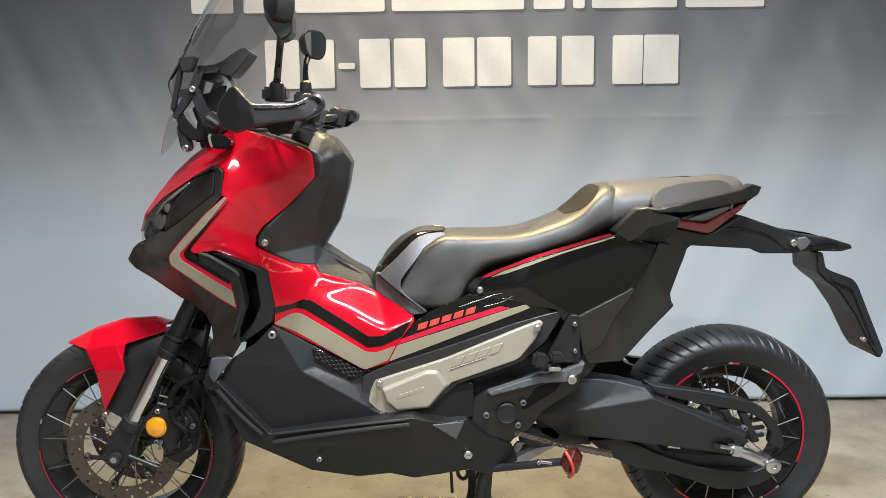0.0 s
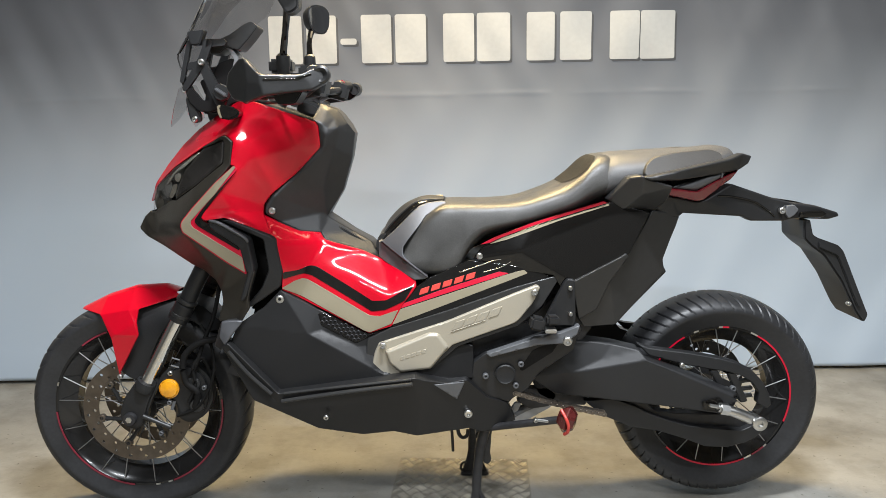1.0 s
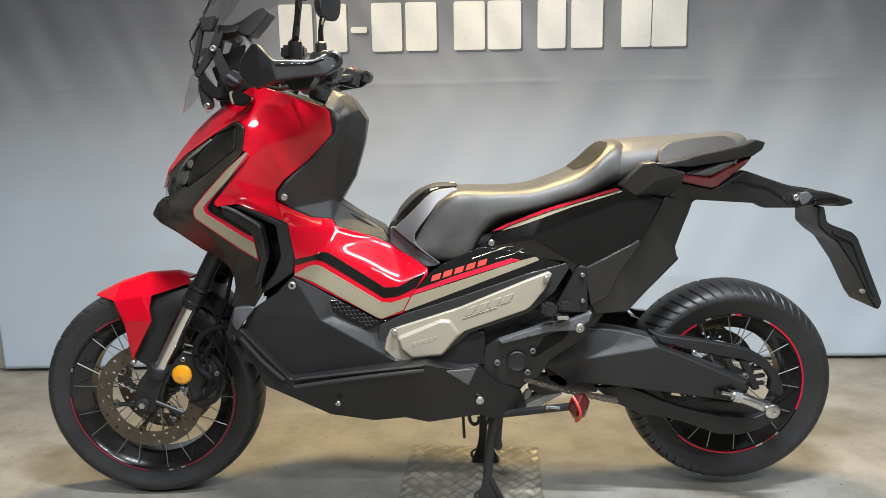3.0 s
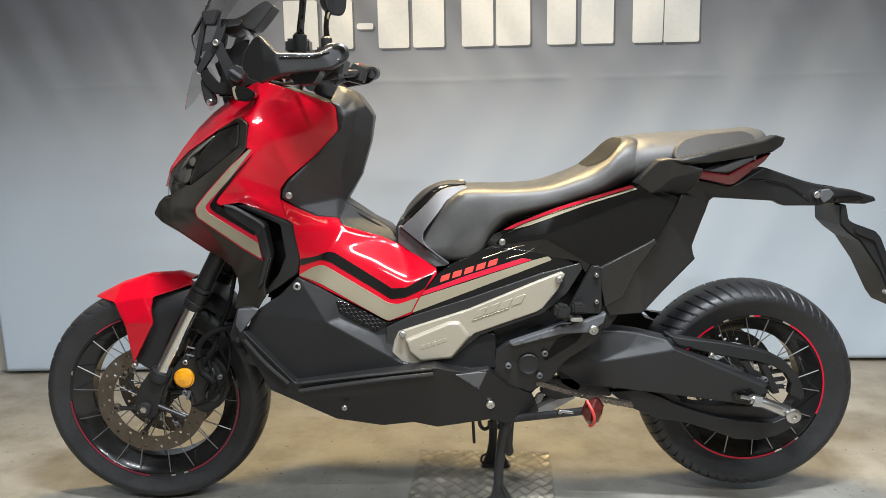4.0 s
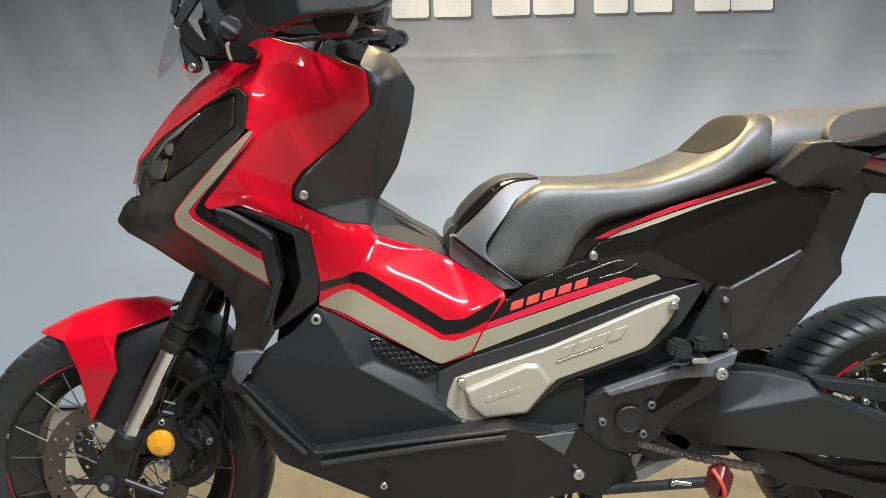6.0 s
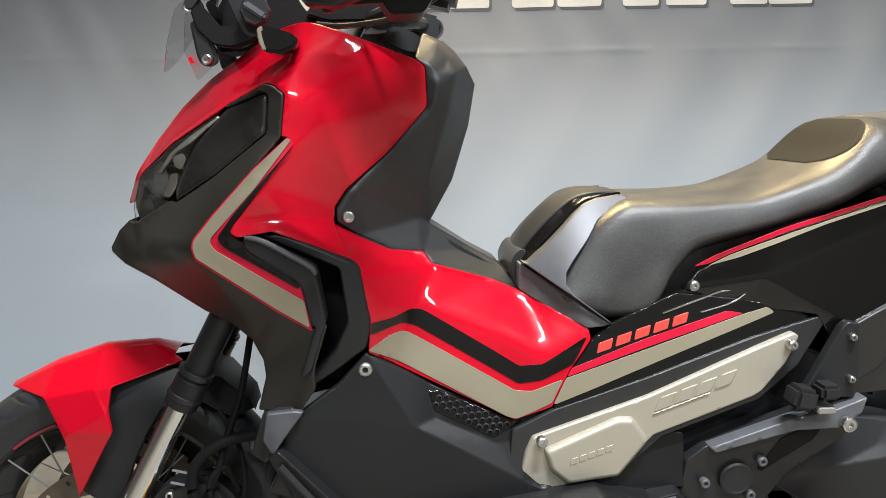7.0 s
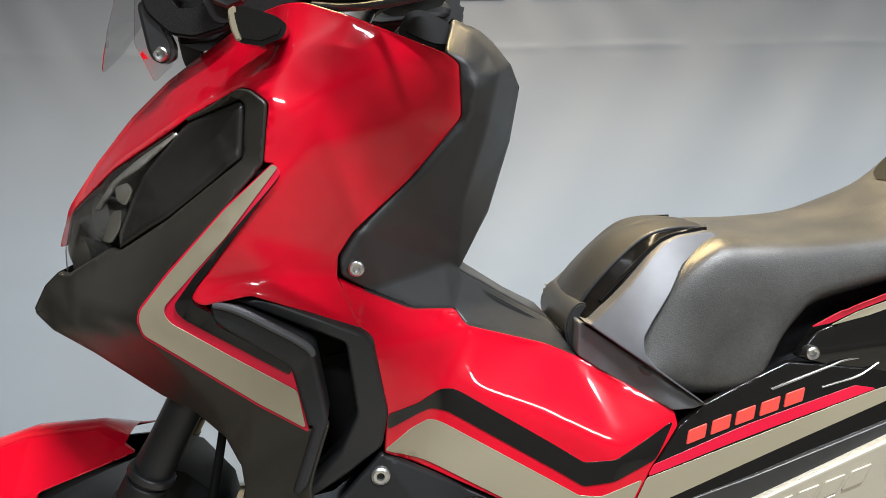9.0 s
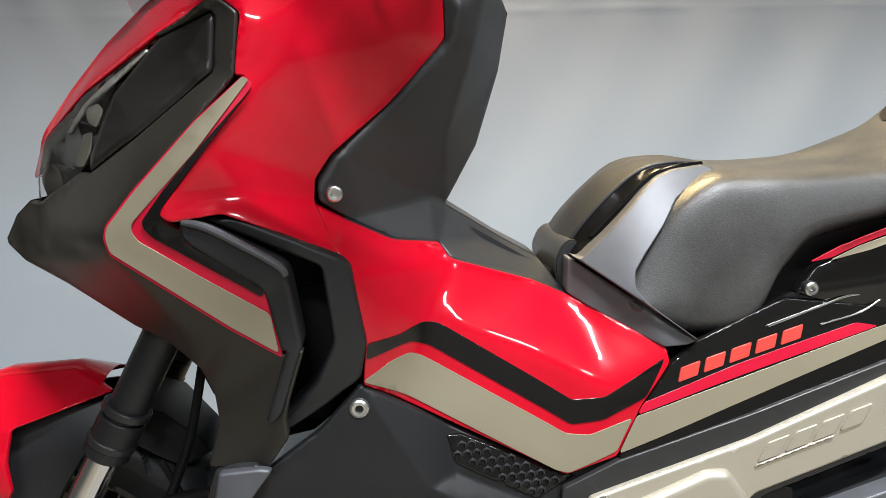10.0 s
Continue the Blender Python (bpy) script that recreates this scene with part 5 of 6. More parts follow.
slab("carrier_ridge", [(0.985, 0.728), (1.036, 0.707), (1.048, 0.692), (1.110, 0.552), (1.100, 0.550), (1.036, 0.690), (0.985, 0.712)], -0.078, -0.070, MATT, BIKE, "raised edge of the plate carrier", 0.003)

# drive side
sw = panel("swingarm", None, Facets(dict(
    z=(0.215, 0.396, -0.135), y=(0.283, 0.456, -0.140), a=(0.340, 0.490, -0.138), b=(0.386, 0.488, -0.138),
    c=(0.437, 0.481, -0.140), d=(0.503, 0.468, -0.142), e=(0.520, 0.446, -0.172), f=(0.399, 0.424, -0.176),
    w=(0.328, 0.411, -0.166), g=(0.636, 0.403, -0.174), h=(0.750, 0.355, -0.186), i=(0.735, 0.350, -0.194),
    j=(0.748, 0.338, -0.192), k0=(0.709, 0.322, -0.190), k=(0.707, 0.304, -0.188), l=(0.580, 0.321, -0.176), m=(0.440, 0.337, -0.162),
    n=(0.290, 0.350, -0.145), c2=(0.406, 0.444, -0.152),
), "y a b c c2 w / c d e f w c2 / z y w / e g h i / f e i j k0 k l m / w f m n z", 0.003, 0.4), MATT, BIKE, "matt black swingarm", thick=0.045, edge=0.005, step=0.009)
slab("swingarm_root", [(p[0], p[1]) for p in [
    (0.215, 0.439, -0.100), (0.372, 0.464, -0.100), (0.388, 0.389, -0.100), (0.375, 0.307, -0.100), (0.299, 0.312, -0.100),
    (0.246, 0.341, -0.100),
]], -0.12, 0.12, IRON, sw, "", 0.006)
slab("lower_arm", [
    (0.384, 0.322), (0.456, 0.330), (0.530, 0.316), (0.550, 0.294), (0.600, 0.286), (0.724, 0.279), (0.829, 0.275), (0.836, 0.240), (0.800, 0.215),
    (0.743, 0.198), (0.686, 0.200), (0.630, 0.222), (0.563, 0.244), (0.488, 0.256), (0.430, 0.284),
], -0.13, -0.10, IRON, sw, "", 0.006)
ring = [
    (0.503, 0.477, -0.130), (0.532, 0.467, -0.135), (0.640, 0.452, -0.140), (0.715, 0.438, -0.143), (0.760, 0.426, -0.146), (0.800, 0.404, -0.148),
    (0.830, 0.371, -0.150), (0.846, 0.340, -0.150), (0.853, 0.312, -0.150), (0.843, 0.300, -0.150), (0.815, 0.316, -0.150), (0.818, 0.345, -0.150),
    (0.800, 0.372, -0.150), (0.770, 0.392, -0.149), (0.730, 0.403, -0.148), (0.690, 0.409, -0.146), (0.629, 0.420, -0.143), (0.533, 0.446, -0.138),
]
chain_guard = panel("chain_guard", ring, Skin(ring), MATT, BIKE, "black chain guard", thick=0.02, edge=0.004)
for x0, z0, x1, z1 in ((0.690, 0.405, 0.720, 0.352), (0.735, 0.398, 0.773, 0.320)):
    slab("guard_rib", [(x0, z0), (x0 + 0.020, z0 + 0.002), (x1 + 0.020, z1), (x1, z1 - 0.004)], -0.146, -0.128, MATT, chain_guard, "", 0.003)
for z0 in (0.372, 0.350, 0.330):
    slab("guard_bar", [(0.762, z0 - 0.006), (0.806, z0), (0.806, z0 + 0.009), (0.760, z0 + 0.003)], -0.140, -0.127, MATT, chain_guard, "", 0.002)
ring = [
    (0.366, 0.327, -0.140), (0.395, 0.303, -0.140), (0.421, 0.284, -0.140), (0.488, 0.255, -0.143), (0.563, 0.243, -0.146), (0.630, 0.221, -0.149),
    (0.686, 0.199, -0.150), (0.743, 0.196, -0.150), (0.790, 0.208, -0.150), (0.816, 0.222, -0.150), (0.840, 0.244, -0.150), (0.850, 0.266, -0.150),
    (0.820, 0.262, -0.150), (0.780, 0.243, -0.150), (0.700, 0.250, -0.150), (0.640, 0.258, -0.149), (0.590, 0.272, -0.147), (0.540, 0.290, -0.145),
    (0.500, 0.312, -0.143), (0.440, 0.334, -0.140),
]
panel("lower_chain_guard", ring, Skin(ring), MATT, BIKE, "black lower chain guard", thick=0.02)
ring = [
    (0.065, 0.375, -0.185), (0.076, 0.455, -0.190), (0.104, 0.476, -0.190), (0.239, 0.520, -0.195), (0.336, 0.549, -0.200),
    (0.345, 0.539, -0.200), (0.325, 0.480, -0.190), (0.242, 0.419, -0.180), (0.214, 0.375, -0.175), (0.163, 0.341, -0.170),
    (0.112, 0.357, -0.178),
]
piv = panel("pivot_plate", ring, Skin(ring), MATT, BIKE, "black swingarm pivot plate", thick=0.03)
# Dark sheet laid on the plate for the shade of a recess.
panel("plate_recess", [(0.223, 0.482), (0.240, 0.491), (0.290, 0.505), (0.274, 0.477), (0.200, 0.427), (0.192, 0.431)], Skin(ring), ROUGH_BLACK, piv, "", 0.0012, 0.003, edge=0.0)
ring = [
    (0.108, 0.478, -0.200), (0.230, 0.519, -0.205), (0.292, 0.535, -0.215), (0.337, 0.555, -0.222), (0.330, 0.530, -0.222),
    (0.298, 0.507, -0.220), (0.237, 0.502, -0.208), (0.118, 0.469, -0.200),
]
panel("footrest_bracket", ring, Skin(ring), GREY, BIKE, "grey footrest bracket", thick=0.02)
ring = [
    (0.245, 0.550, -0.200), (0.299, 0.658, -0.205), (0.308, 0.667, -0.207), (0.325, 0.664, -0.207), (0.328, 0.566, -0.210),
    (0.323, 0.550, -0.210),
]
panel("footrest_hanger", ring, Skin(ring), MATT, BIKE, "black footrest hanger plate", thick=0.012)

# seat
def smoothed(rows, times=4):
    """More rows between the given ones, on a smooth line through them."""
    rows, out = [np.array(r, float) for r in rows], []
    for i in range(len(rows) - 1):
        p0, p1, p2, p3 = rows[max(i - 1, 0)], rows[i], rows[i + 1], rows[min(i + 2, len(rows) - 1)]
        for k in range(times):
            t = k / times
            out.append(0.5 * (2 * p1 + (p2 - p0) * t + (2 * p0 - 5 * p1 + 4 * p2 - p3) * t * t + (3 * p1 - p0 - 3 * p2 + p3) * t ** 3))
    return [tuple(r) for r in out + [rows[-1]]]


def seat_edge(x):
    """How square the shoulder of the seat is: crisp in front, rounder over the raised back."""
    return 7.5 - 3.4 * min(1, max(0, (x - 0.14) / 0.16))


SEAT = smoothed([
    (-0.112, 0.715, 0.712, 0.080, 0.125), (-0.097, 0.752, 0.690, 0.097, 0.146), (-0.074, 0.782, 0.676, 0.105, 0.152),
    (-0.050, 0.809, 0.665, 0.108, 0.156), (-0.023, 0.829, 0.659, 0.111, 0.158), (0.005, 0.843, 0.656, 0.112, 0.160),
    (0.029, 0.845, 0.659, 0.113, 0.160), (0.050, 0.845, 0.680, 0.115, 0.158), (0.072, 0.844, 0.718, 0.116, 0.156),
    (0.120, 0.843, 0.748, 0.117, 0.153), (0.190, 0.847, 0.768, 0.119, 0.152), (0.240, 0.860, 0.780, 0.121, 0.152),
    (0.309, 0.888, 0.797, 0.124, 0.152), (0.345, 0.912, 0.808, 0.126, 0.152), (0.366, 0.932, 0.816, 0.124, 0.152),
    (0.382, 0.947, 0.823, 0.120, 0.152), (0.401, 0.958, 0.830, 0.117, 0.152), (0.425, 0.962, 0.839, 0.110, 0.152),
    (0.448, 0.956, 0.848, 0.100, 0.142),
], 3)
seat = loft("seat", SEAT, VINYL, BIKE, "black vinyl rider's seat with raised back", seat_edge, 5.0, 0.025)


def grip_patch(sections, first, last):
    """A darker, rougher oval laid over the front of the raised back."""
    rows, cols = 12, 15
    cut = np.array(sections[first:last + 1])
    verts, faces = [], []
    for i in range(rows):
        u = -0.96 + 1.92 * i / (rows - 1)
        pos = (u + 1) / 2 * (len(cut) - 1)
        k = min(int(pos), len(cut) - 2)
        sec = cut[k] + (cut[k + 1] - cut[k]) * (pos - k)
        sec = (sec[0], sec[1] + 0.0015, sec[2], sec[3] + 0.001, sec[4] + 0.001)
        half = 0.8 * math.sqrt(1 - u * u)
        verts += [ring_point(sec, math.pi / 2 + half * (-1 + 2 * j / (cols - 1)), seat_edge(sec[0]), 2.6) for j in range(cols)]
    faces = [(i * cols + j, i * cols + j + 1, (i + 1) * cols + j + 1, (i + 1) * cols + j) for i in range(rows - 1) for j in range(cols - 1)]
    return oriented("grip_patch", verts, faces, ROUGH_BLACK, seat, "dark oval patch on the raised seat back")


grip_patch(SEAT, 36, 48)
loft("pillion_seat", [
    (0.412, 0.952, 0.846, 0.115, 0.145), (0.425, 0.964, 0.850, 0.120, 0.148), (0.455, 0.967, 0.859, 0.123, 0.150),
    (0.548, 0.971, 0.887, 0.125, 0.160), (0.672, 0.975, 0.899, 0.120, 0.150), (0.722, 0.980, 0.915, 0.105, 0.125),
    (0.739, 0.977, 0.922, 0.097, 0.115), (0.748, 0.966, 0.928, 0.088, 0.105), (0.751, 0.950, 0.934, 0.080, 0.095),
], PILLION, BIKE, "grey vinyl pillion seat")
ring = [
    (0.498, 0.911, -0.160), (0.508, 0.939, -0.150), (0.531, 0.956, -0.134), (0.581, 0.966, -0.128), (0.676, 0.973, -0.114),
    (0.700, 0.964, -0.112), (0.706, 0.946, -0.128), (0.579, 0.915, -0.160),
]
panel("pillion_pad", ring, Skin(ring, even=0.01), PAD, BIKE, "brown-grey pad on the pillion seat", 0.003, 0.02, edge=0.0015, corner=0.012)
ring = [
    (-0.158, 0.755, -0.086), (-0.149, 0.752, -0.089), (-0.121, 0.777, -0.089), (-0.097, 0.800, -0.087), (-0.072, 0.825, -0.083),
    (-0.054, 0.839, -0.079), (-0.034, 0.8465, -0.074), (0.006, 0.850, -0.062), (0.016, 0.846, -0.060), (0.012, 0.839, -0.066),
    (-0.008, 0.831, -0.082), (-0.037, 0.816, -0.102), (-0.058, 0.788, -0.120), (-0.083, 0.759, -0.138), (-0.096, 0.741, -0.147),
    (-0.097, 0.724, -0.151), (-0.085, 0.708, -0.153), (-0.033, 0.668, -0.158), (-0.040, 0.672, -0.157), (-0.088, 0.707, -0.136),
]
sf = panel("seat_front_cover", ring, Skin(ring, even=0.02), GUNMETAL, BIKE, "gunmetal cover in front of the seat", lift=0.0045, thick=0.02, edge=0.002, step=0.005)
ring = [
    (-0.160, 0.752, -0.083), (-0.150, 0.746, -0.090), (-0.088, 0.705, -0.134), (-0.034, 0.668, -0.158), (-0.045, 0.663, -0.157),
    (-0.069, 0.660, -0.152), (-0.110, 0.680, -0.120), (-0.140, 0.697, -0.105), (-0.162, 0.710, -0.085),
]
panel("seat_cover_band", ring, Skin(ring), BANDING, sf, "grey lower band", 0.0035, 0.03, edge=0.002, step=0.006)
slab("tunnel_core", [(p[0], p[1]) for p in [
    (-0.290, 0.800, -0.040), (-0.231, 0.764, -0.040), (-0.183, 0.735, -0.040), (-0.159, 0.722, -0.040), (-0.130, 0.683, -0.040),
    (-0.163, 0.681, -0.040), (-0.285, 0.722, -0.040),
]], -0.05, 0.05, MATT, BIKE, "", 0.004)

# dark inner body that closes the gaps behind the panels
slab("engine_block", [(-0.47, 0.385), (-0.40, 0.345), (-0.32, 0.305), (-0.2, 0.285), (0.0, 0.275), (0.12, 0.27), (0.20, 0.36), (0.30, 0.5), (0.14, 0.58), (-0.05, 0.58), (-0.4, 0.62), (-0.5, 0.52), (-0.56, 0.42)], -0.14, 0.14, IRON, BIKE, "dark engine and frame", 0.02)
slab("frame_core", [(-0.70, 0.86), (-0.64, 0.70), (-0.52, 0.62), (-0.4, 0.60), (-0.1, 0.58), (-0.12, 0.64), (-0.36, 0.74), (-0.42, 0.84), (-0.33, 1.0), (-0.5, 1.05), (-0.6, 0.97)], -0.06, 0.06, IRON, BIKE, "dark frame", 0.01)
slab("inner_frame", [(p[0], p[1]) for p in [
    (0.197, 0.531, -0.130), (0.282, 0.608, -0.130), (0.363, 0.575, -0.130), (0.386, 0.523, -0.130), (0.349, 0.473, -0.130),
    (0.259, 0.457, -0.130),
]], -0.13, 0.13, IRON, BIKE, "dark inner frame", 0.01)
slab("seat_frame", [(0.06, 0.60), (0.3, 0.56), (0.45, 0.60), (0.58, 0.79), (0.62, 0.83), (0.5, 0.84), (0.2, 0.74), (0.05, 0.68)], -0.11, 0.11, IRON, BIKE, "dark rear frame", 0.01)

# seat hinge cover and trims
def draped(name, lines, mat, parent, label="", rows=5, thick=0.004):
    """A moulded strip over both sides of the middle, through lines of points (x, z, half-width) from the middle outwards."""
    lines = [smoothed(line, 5) for line in lines]
    n, verts, faces = len(lines[0]), [], []
    across = [smoothed([line[i] for line in lines], rows) for i in range(n)]
    across = [[(x, -abs(y), z) for x, z, y in row] for row in across]
    across = [[(x, -y, z) for x, y, z in reversed(row[1:])] + row for row in across]
    m = len(across[0])
    verts = [p for row in across for p in row]
    faces = [(i * m + k, i * m + k + 1, (i + 1) * m + k + 1, (i + 1) * m + k) for i in range(n - 1) for k in range(m - 1)]
    ob = oriented(name, verts, faces, mat, parent, label)
    mod = ob.modifiers.new("thickness", "SOLIDIFY")
    mod.thickness, mod.offset = thick, 0
    return ob


MID = [(-0.158, 0.752, 0.0), (-0.152, 0.766, 0.0), (-0.134, 0.798, 0.0), (-0.096, 0.834, 0.0), (-0.054, 0.8505, 0.0), (-0.014, 0.8535, 0.0), (0.012, 0.849, 0.0)]
RIM = [(-0.155, 0.752, 0.058), (-0.149, 0.763, 0.058), (-0.131, 0.787, 0.058), (-0.100, 0.818, 0.057), (-0.066, 0.844, 0.056), (-0.030, 0.852, 0.054), (0.010, 0.849, 0.048)]
LOW = [(-0.150, 0.748, 0.087), (-0.143, 0.756, 0.087), (-0.120, 0.777, 0.087), (-0.096, 0.799, 0.085), (-0.055, 0.836, 0.078), (-0.034, 0.844, 0.073), (0.008, 0.848, 0.060)]
half = [tuple((2 * a + b) / 3 for a, b in zip(p, q)) for p, q in zip(MID, RIM)]
hinge = draped("hinge_cover", [MID, [(x, z + 0.002, y) for x, z, y in half], RIM], MATT, BIKE, "black hinge cover in front of the seat")
slope = [tuple((a + b) / 2 for a, b in zip(p, q)) for p, q in zip(RIM, LOW)]
for sd in (-1, 1):
    gutter = [[(x, sd * y, z + d) for x, z, y in smoothed(line, 5)] for line, d in ((RIM, -0.001), (slope, -0.0035), (LOW, -0.001))]
    n = len(gutter[0])
    oriented("gloss_gutter", [p for line in gutter for p in line], [(j * n + i, j * n + i + 1, (j + 1) * n + i + 1, (j + 1) * n + i) for j in range(2) for i in range(n - 1)], BLACK, hinge, "gloss black gutter beside the hinge cover")
    hose("trim_line", [(p[0], sd * p[2], p[1]) for p in ((-0.130, 0.772, 0.077), (-0.101, 0.801, 0.076), (-0.072, 0.827, 0.072), (-0.050, 0.842, 0.068), (-0.022, 0.849, 0.064), (0.008, 0.8505, 0.056))], 0.003, BLACK, hinge, "gloss black trim line")
slab("hinge_foot", [
    (-0.170, 0.735), (-0.169, 0.745), (-0.162, 0.760), (-0.152, 0.768), (-0.140, 0.765), (-0.122, 0.750), (-0.140, 0.738), (-0.150, 0.715), (-0.164, 0.703),
], -0.066, 0.066, SATIN, hinge, "", 0.010)
slab("hinge_tongue", [(-0.171, 0.728), (-0.158, 0.735), (-0.140, 0.700), (-0.165, 0.700)], -0.05, 0.05, MATT, hinge, "", 0.004)
slab("seat_cover_core", [(-0.140, 0.740), (-0.120, 0.770), (-0.060, 0.825), (-0.02, 0.840), (0.010, 0.842), (0.0, 0.70), (-0.05, 0.675), (-0.13, 0.70)], -0.055, 0.055, MATT, sf, "", 0.006)
ring = [
    (-0.567, 0.511, -0.200), (-0.547, 0.572, -0.200), (-0.526, 0.580, -0.205), (-0.502, 0.583, -0.215), (-0.498, 0.566, -0.220),
    (-0.524, 0.547, -0.225), (-0.531, 0.521, -0.228), (-0.545, 0.504, -0.220),
]
panel("fork_trim", ring, Skin(ring), SATIN, BIKE, "grey trim beside the fork", thick=0.02, edge=0.004)

slab("duct_back", [(-0.53, 0.60), (-0.44, 0.59), (-0.40, 0.66), (-0.42, 0.75), (-0.50, 0.74), (-0.52, 0.66)], -0.135, -0.115, ROUGH_BLACK, BIKE, "dark back of the air duct", 0.004)

# pressed emblem and lettering patches, without letters
def slanted(name, x, z, w, h, lean, rise, skin, mat, parent, lift, gap=0.0):
    ring = [(x, z), (x + w, z + rise * w), (x + w + lean * h, z + rise * w + h), (x + lean * h, z + h)]
    return panel(name, ring, skin, mat, parent, "", lift, 0.003, 0.01, 0.0006, 0.002, both=False)


def emblem(a, b, height, count, skin, mat, parent, lift, lean):
    """A row of plain slanted bars from a to b in the side view, in place of a maker's name."""
    pitch = (b[0] - a[0]) / count
    rise = (b[2] - a[2]) / (b[0] - a[0])
    for k in range(count):
        slanted("emblem_bar", a[0] + pitch * k, a[2] + rise * pitch * k, pitch * 0.78, height, lean, rise, skin, mat, parent, lift)


emblem((-0.058, -0.165, 0.624), (0.087, -0.165, 0.667), 0.015, 5, band_skin, LETTER_RED, band, 0.0014, 0.3)
emblem((0.022, -0.200, 0.539), (0.144, -0.200, 0.579), 0.022, 4, cover_skin, CHAMPAGNE, cover, 0.0052, 0.5)
emblem((0.019, -0.200, 0.533), (0.130, -0.200, 0.570), 0.004, 1, cover_skin, CHAMPAGNE, cover, 0.0052, 0.5)
emblem((-0.107, -0.210, 0.467), (-0.041, -0.210, 0.487), 0.010, 5, cover_skin, CHAMPAGNE, cover, 0.0145, 0.2)

# Chrome lines stand in for reflections on the gloss band.
for line, r in (([(0.046, 0.679), (0.104, 0.698), (0.134, 0.708), (0.160, 0.710), (0.174, 0.706)], 0.0013), ([(0.174, 0.705), (0.149, 0.691), (0.120, 0.683), (0.104, 0.679)], 0.001)):
    hose("bright_edge", [(x, float(band_skin([(x, z)])[0]) - 0.001, z) for x, z in line], r, CHROME, band, "thin chrome line imitating a reflection")
# bolts
for at, r in (((-0.401, -0.186, 0.625), 0.0105), ((-0.417, -0.147, 0.84), 0.009), ((0.095, -0.15, 0.718), 0.0085), ((0.227, -0.199, 0.634), 0.0085),
              ((-0.149, -0.205, 0.507), 0.0085), ((0.305, -0.227, 0.517), 0.012), ((0.876, -0.091, 0.813), 0.009), ((-0.289, -0.252, 0.342), 0.007),
              ((0.061, -0.203, 0.325), 0.011), ((0.313, -0.209, 0.645), 0.006), ((0.314, -0.211, 0.581), 0.006), ((0.106, -0.190, 0.418), 0.008),
              ((0.195, -0.190, 0.448), 0.008), ((0.183, -0.182, 0.389), 0.008), ((1.074, -0.078, 0.561), 0.006), ((0.616, -0.145, 0.422), 0.007), ((0.747, -0.155, 0.360), 0.008)):
    bolt(at, r, BIKE, GREY if r == 0.008 else ALU)
lathe("pivot_cap", [(0.004, 0.026), (-0.003, 0.026), (-0.005, 0.023), (-0.003, 0.020), (-0.003, 0.003)], (0.156, -0.188, 0.421), (0, 1, 0), MATT, piv, "", 32)

# honeycomb in the small grille
hexes = rounded(np.array([(p[0], p[1]) for p in [
    (-0.312, 0.583, -0.186), (-0.294, 0.582, -0.186), (-0.196, 0.535, -0.184), (-0.169, 0.528, -0.184), (-0.217, 0.506, -0.186),
    (-0.304, 0.553, -0.187),
]]), 0.003)
lo, hi = hexes.min(0), hexes.max(0)
cell = 0.0105
bm = bmesh.new()
for j in range(int((hi[1] - lo[1]) / (cell * 0.866)) + 1):
    for i in range(int((hi[0] - lo[0]) / cell) + 1):
        q = np.array([[lo[0] + i * cell + (j % 2) * cell / 2, lo[1] + j * cell * 0.866]])
        if not inside(q, hexes)[0] or edge_distance(q, hexes)[0] < 0.004:
            continue
        y = grill_skin(q)[0] - 0.0025
        outer, inner = [], []
        for k in range(6):
            a = math.pi / 6 + k * math.pi / 3
            outer.append(bm.verts.new((q[0][0] + 0.0058 * math.cos(a), y, q[0][1] + 0.0058 * math.sin(a))))
            inner.append(bm.verts.new((q[0][0] + 0.0036 * math.cos(a), y - 0.0012, q[0][1] + 0.0036 * math.sin(a))))
        for k in range(6):
            bm.faces.new((outer[k], outer[(k + 1) % 6], inner[(k + 1) % 6], inner[k]))
tagged(part("honeycomb", bm, IRON, fair, "honeycomb ribs"), kind="stuff")

# footrest folded up on its hanger
rest = box("footrest", (0.230, -0.225, 0.563), (0.034, 0.04, 0.032), MATT, BIKE, "black folded pillion footrest", 0.006, (0, 12, 0))
box("rest_pad", (0.268, -0.225, 0.571), (0.03, 0.035, 0.022), MATT, rest, "", 0.005)
box("rest_pin", (0.263, -0.225, 0.545), (0.028, 0.03, 0.01), ALU, rest, "", 0.002)

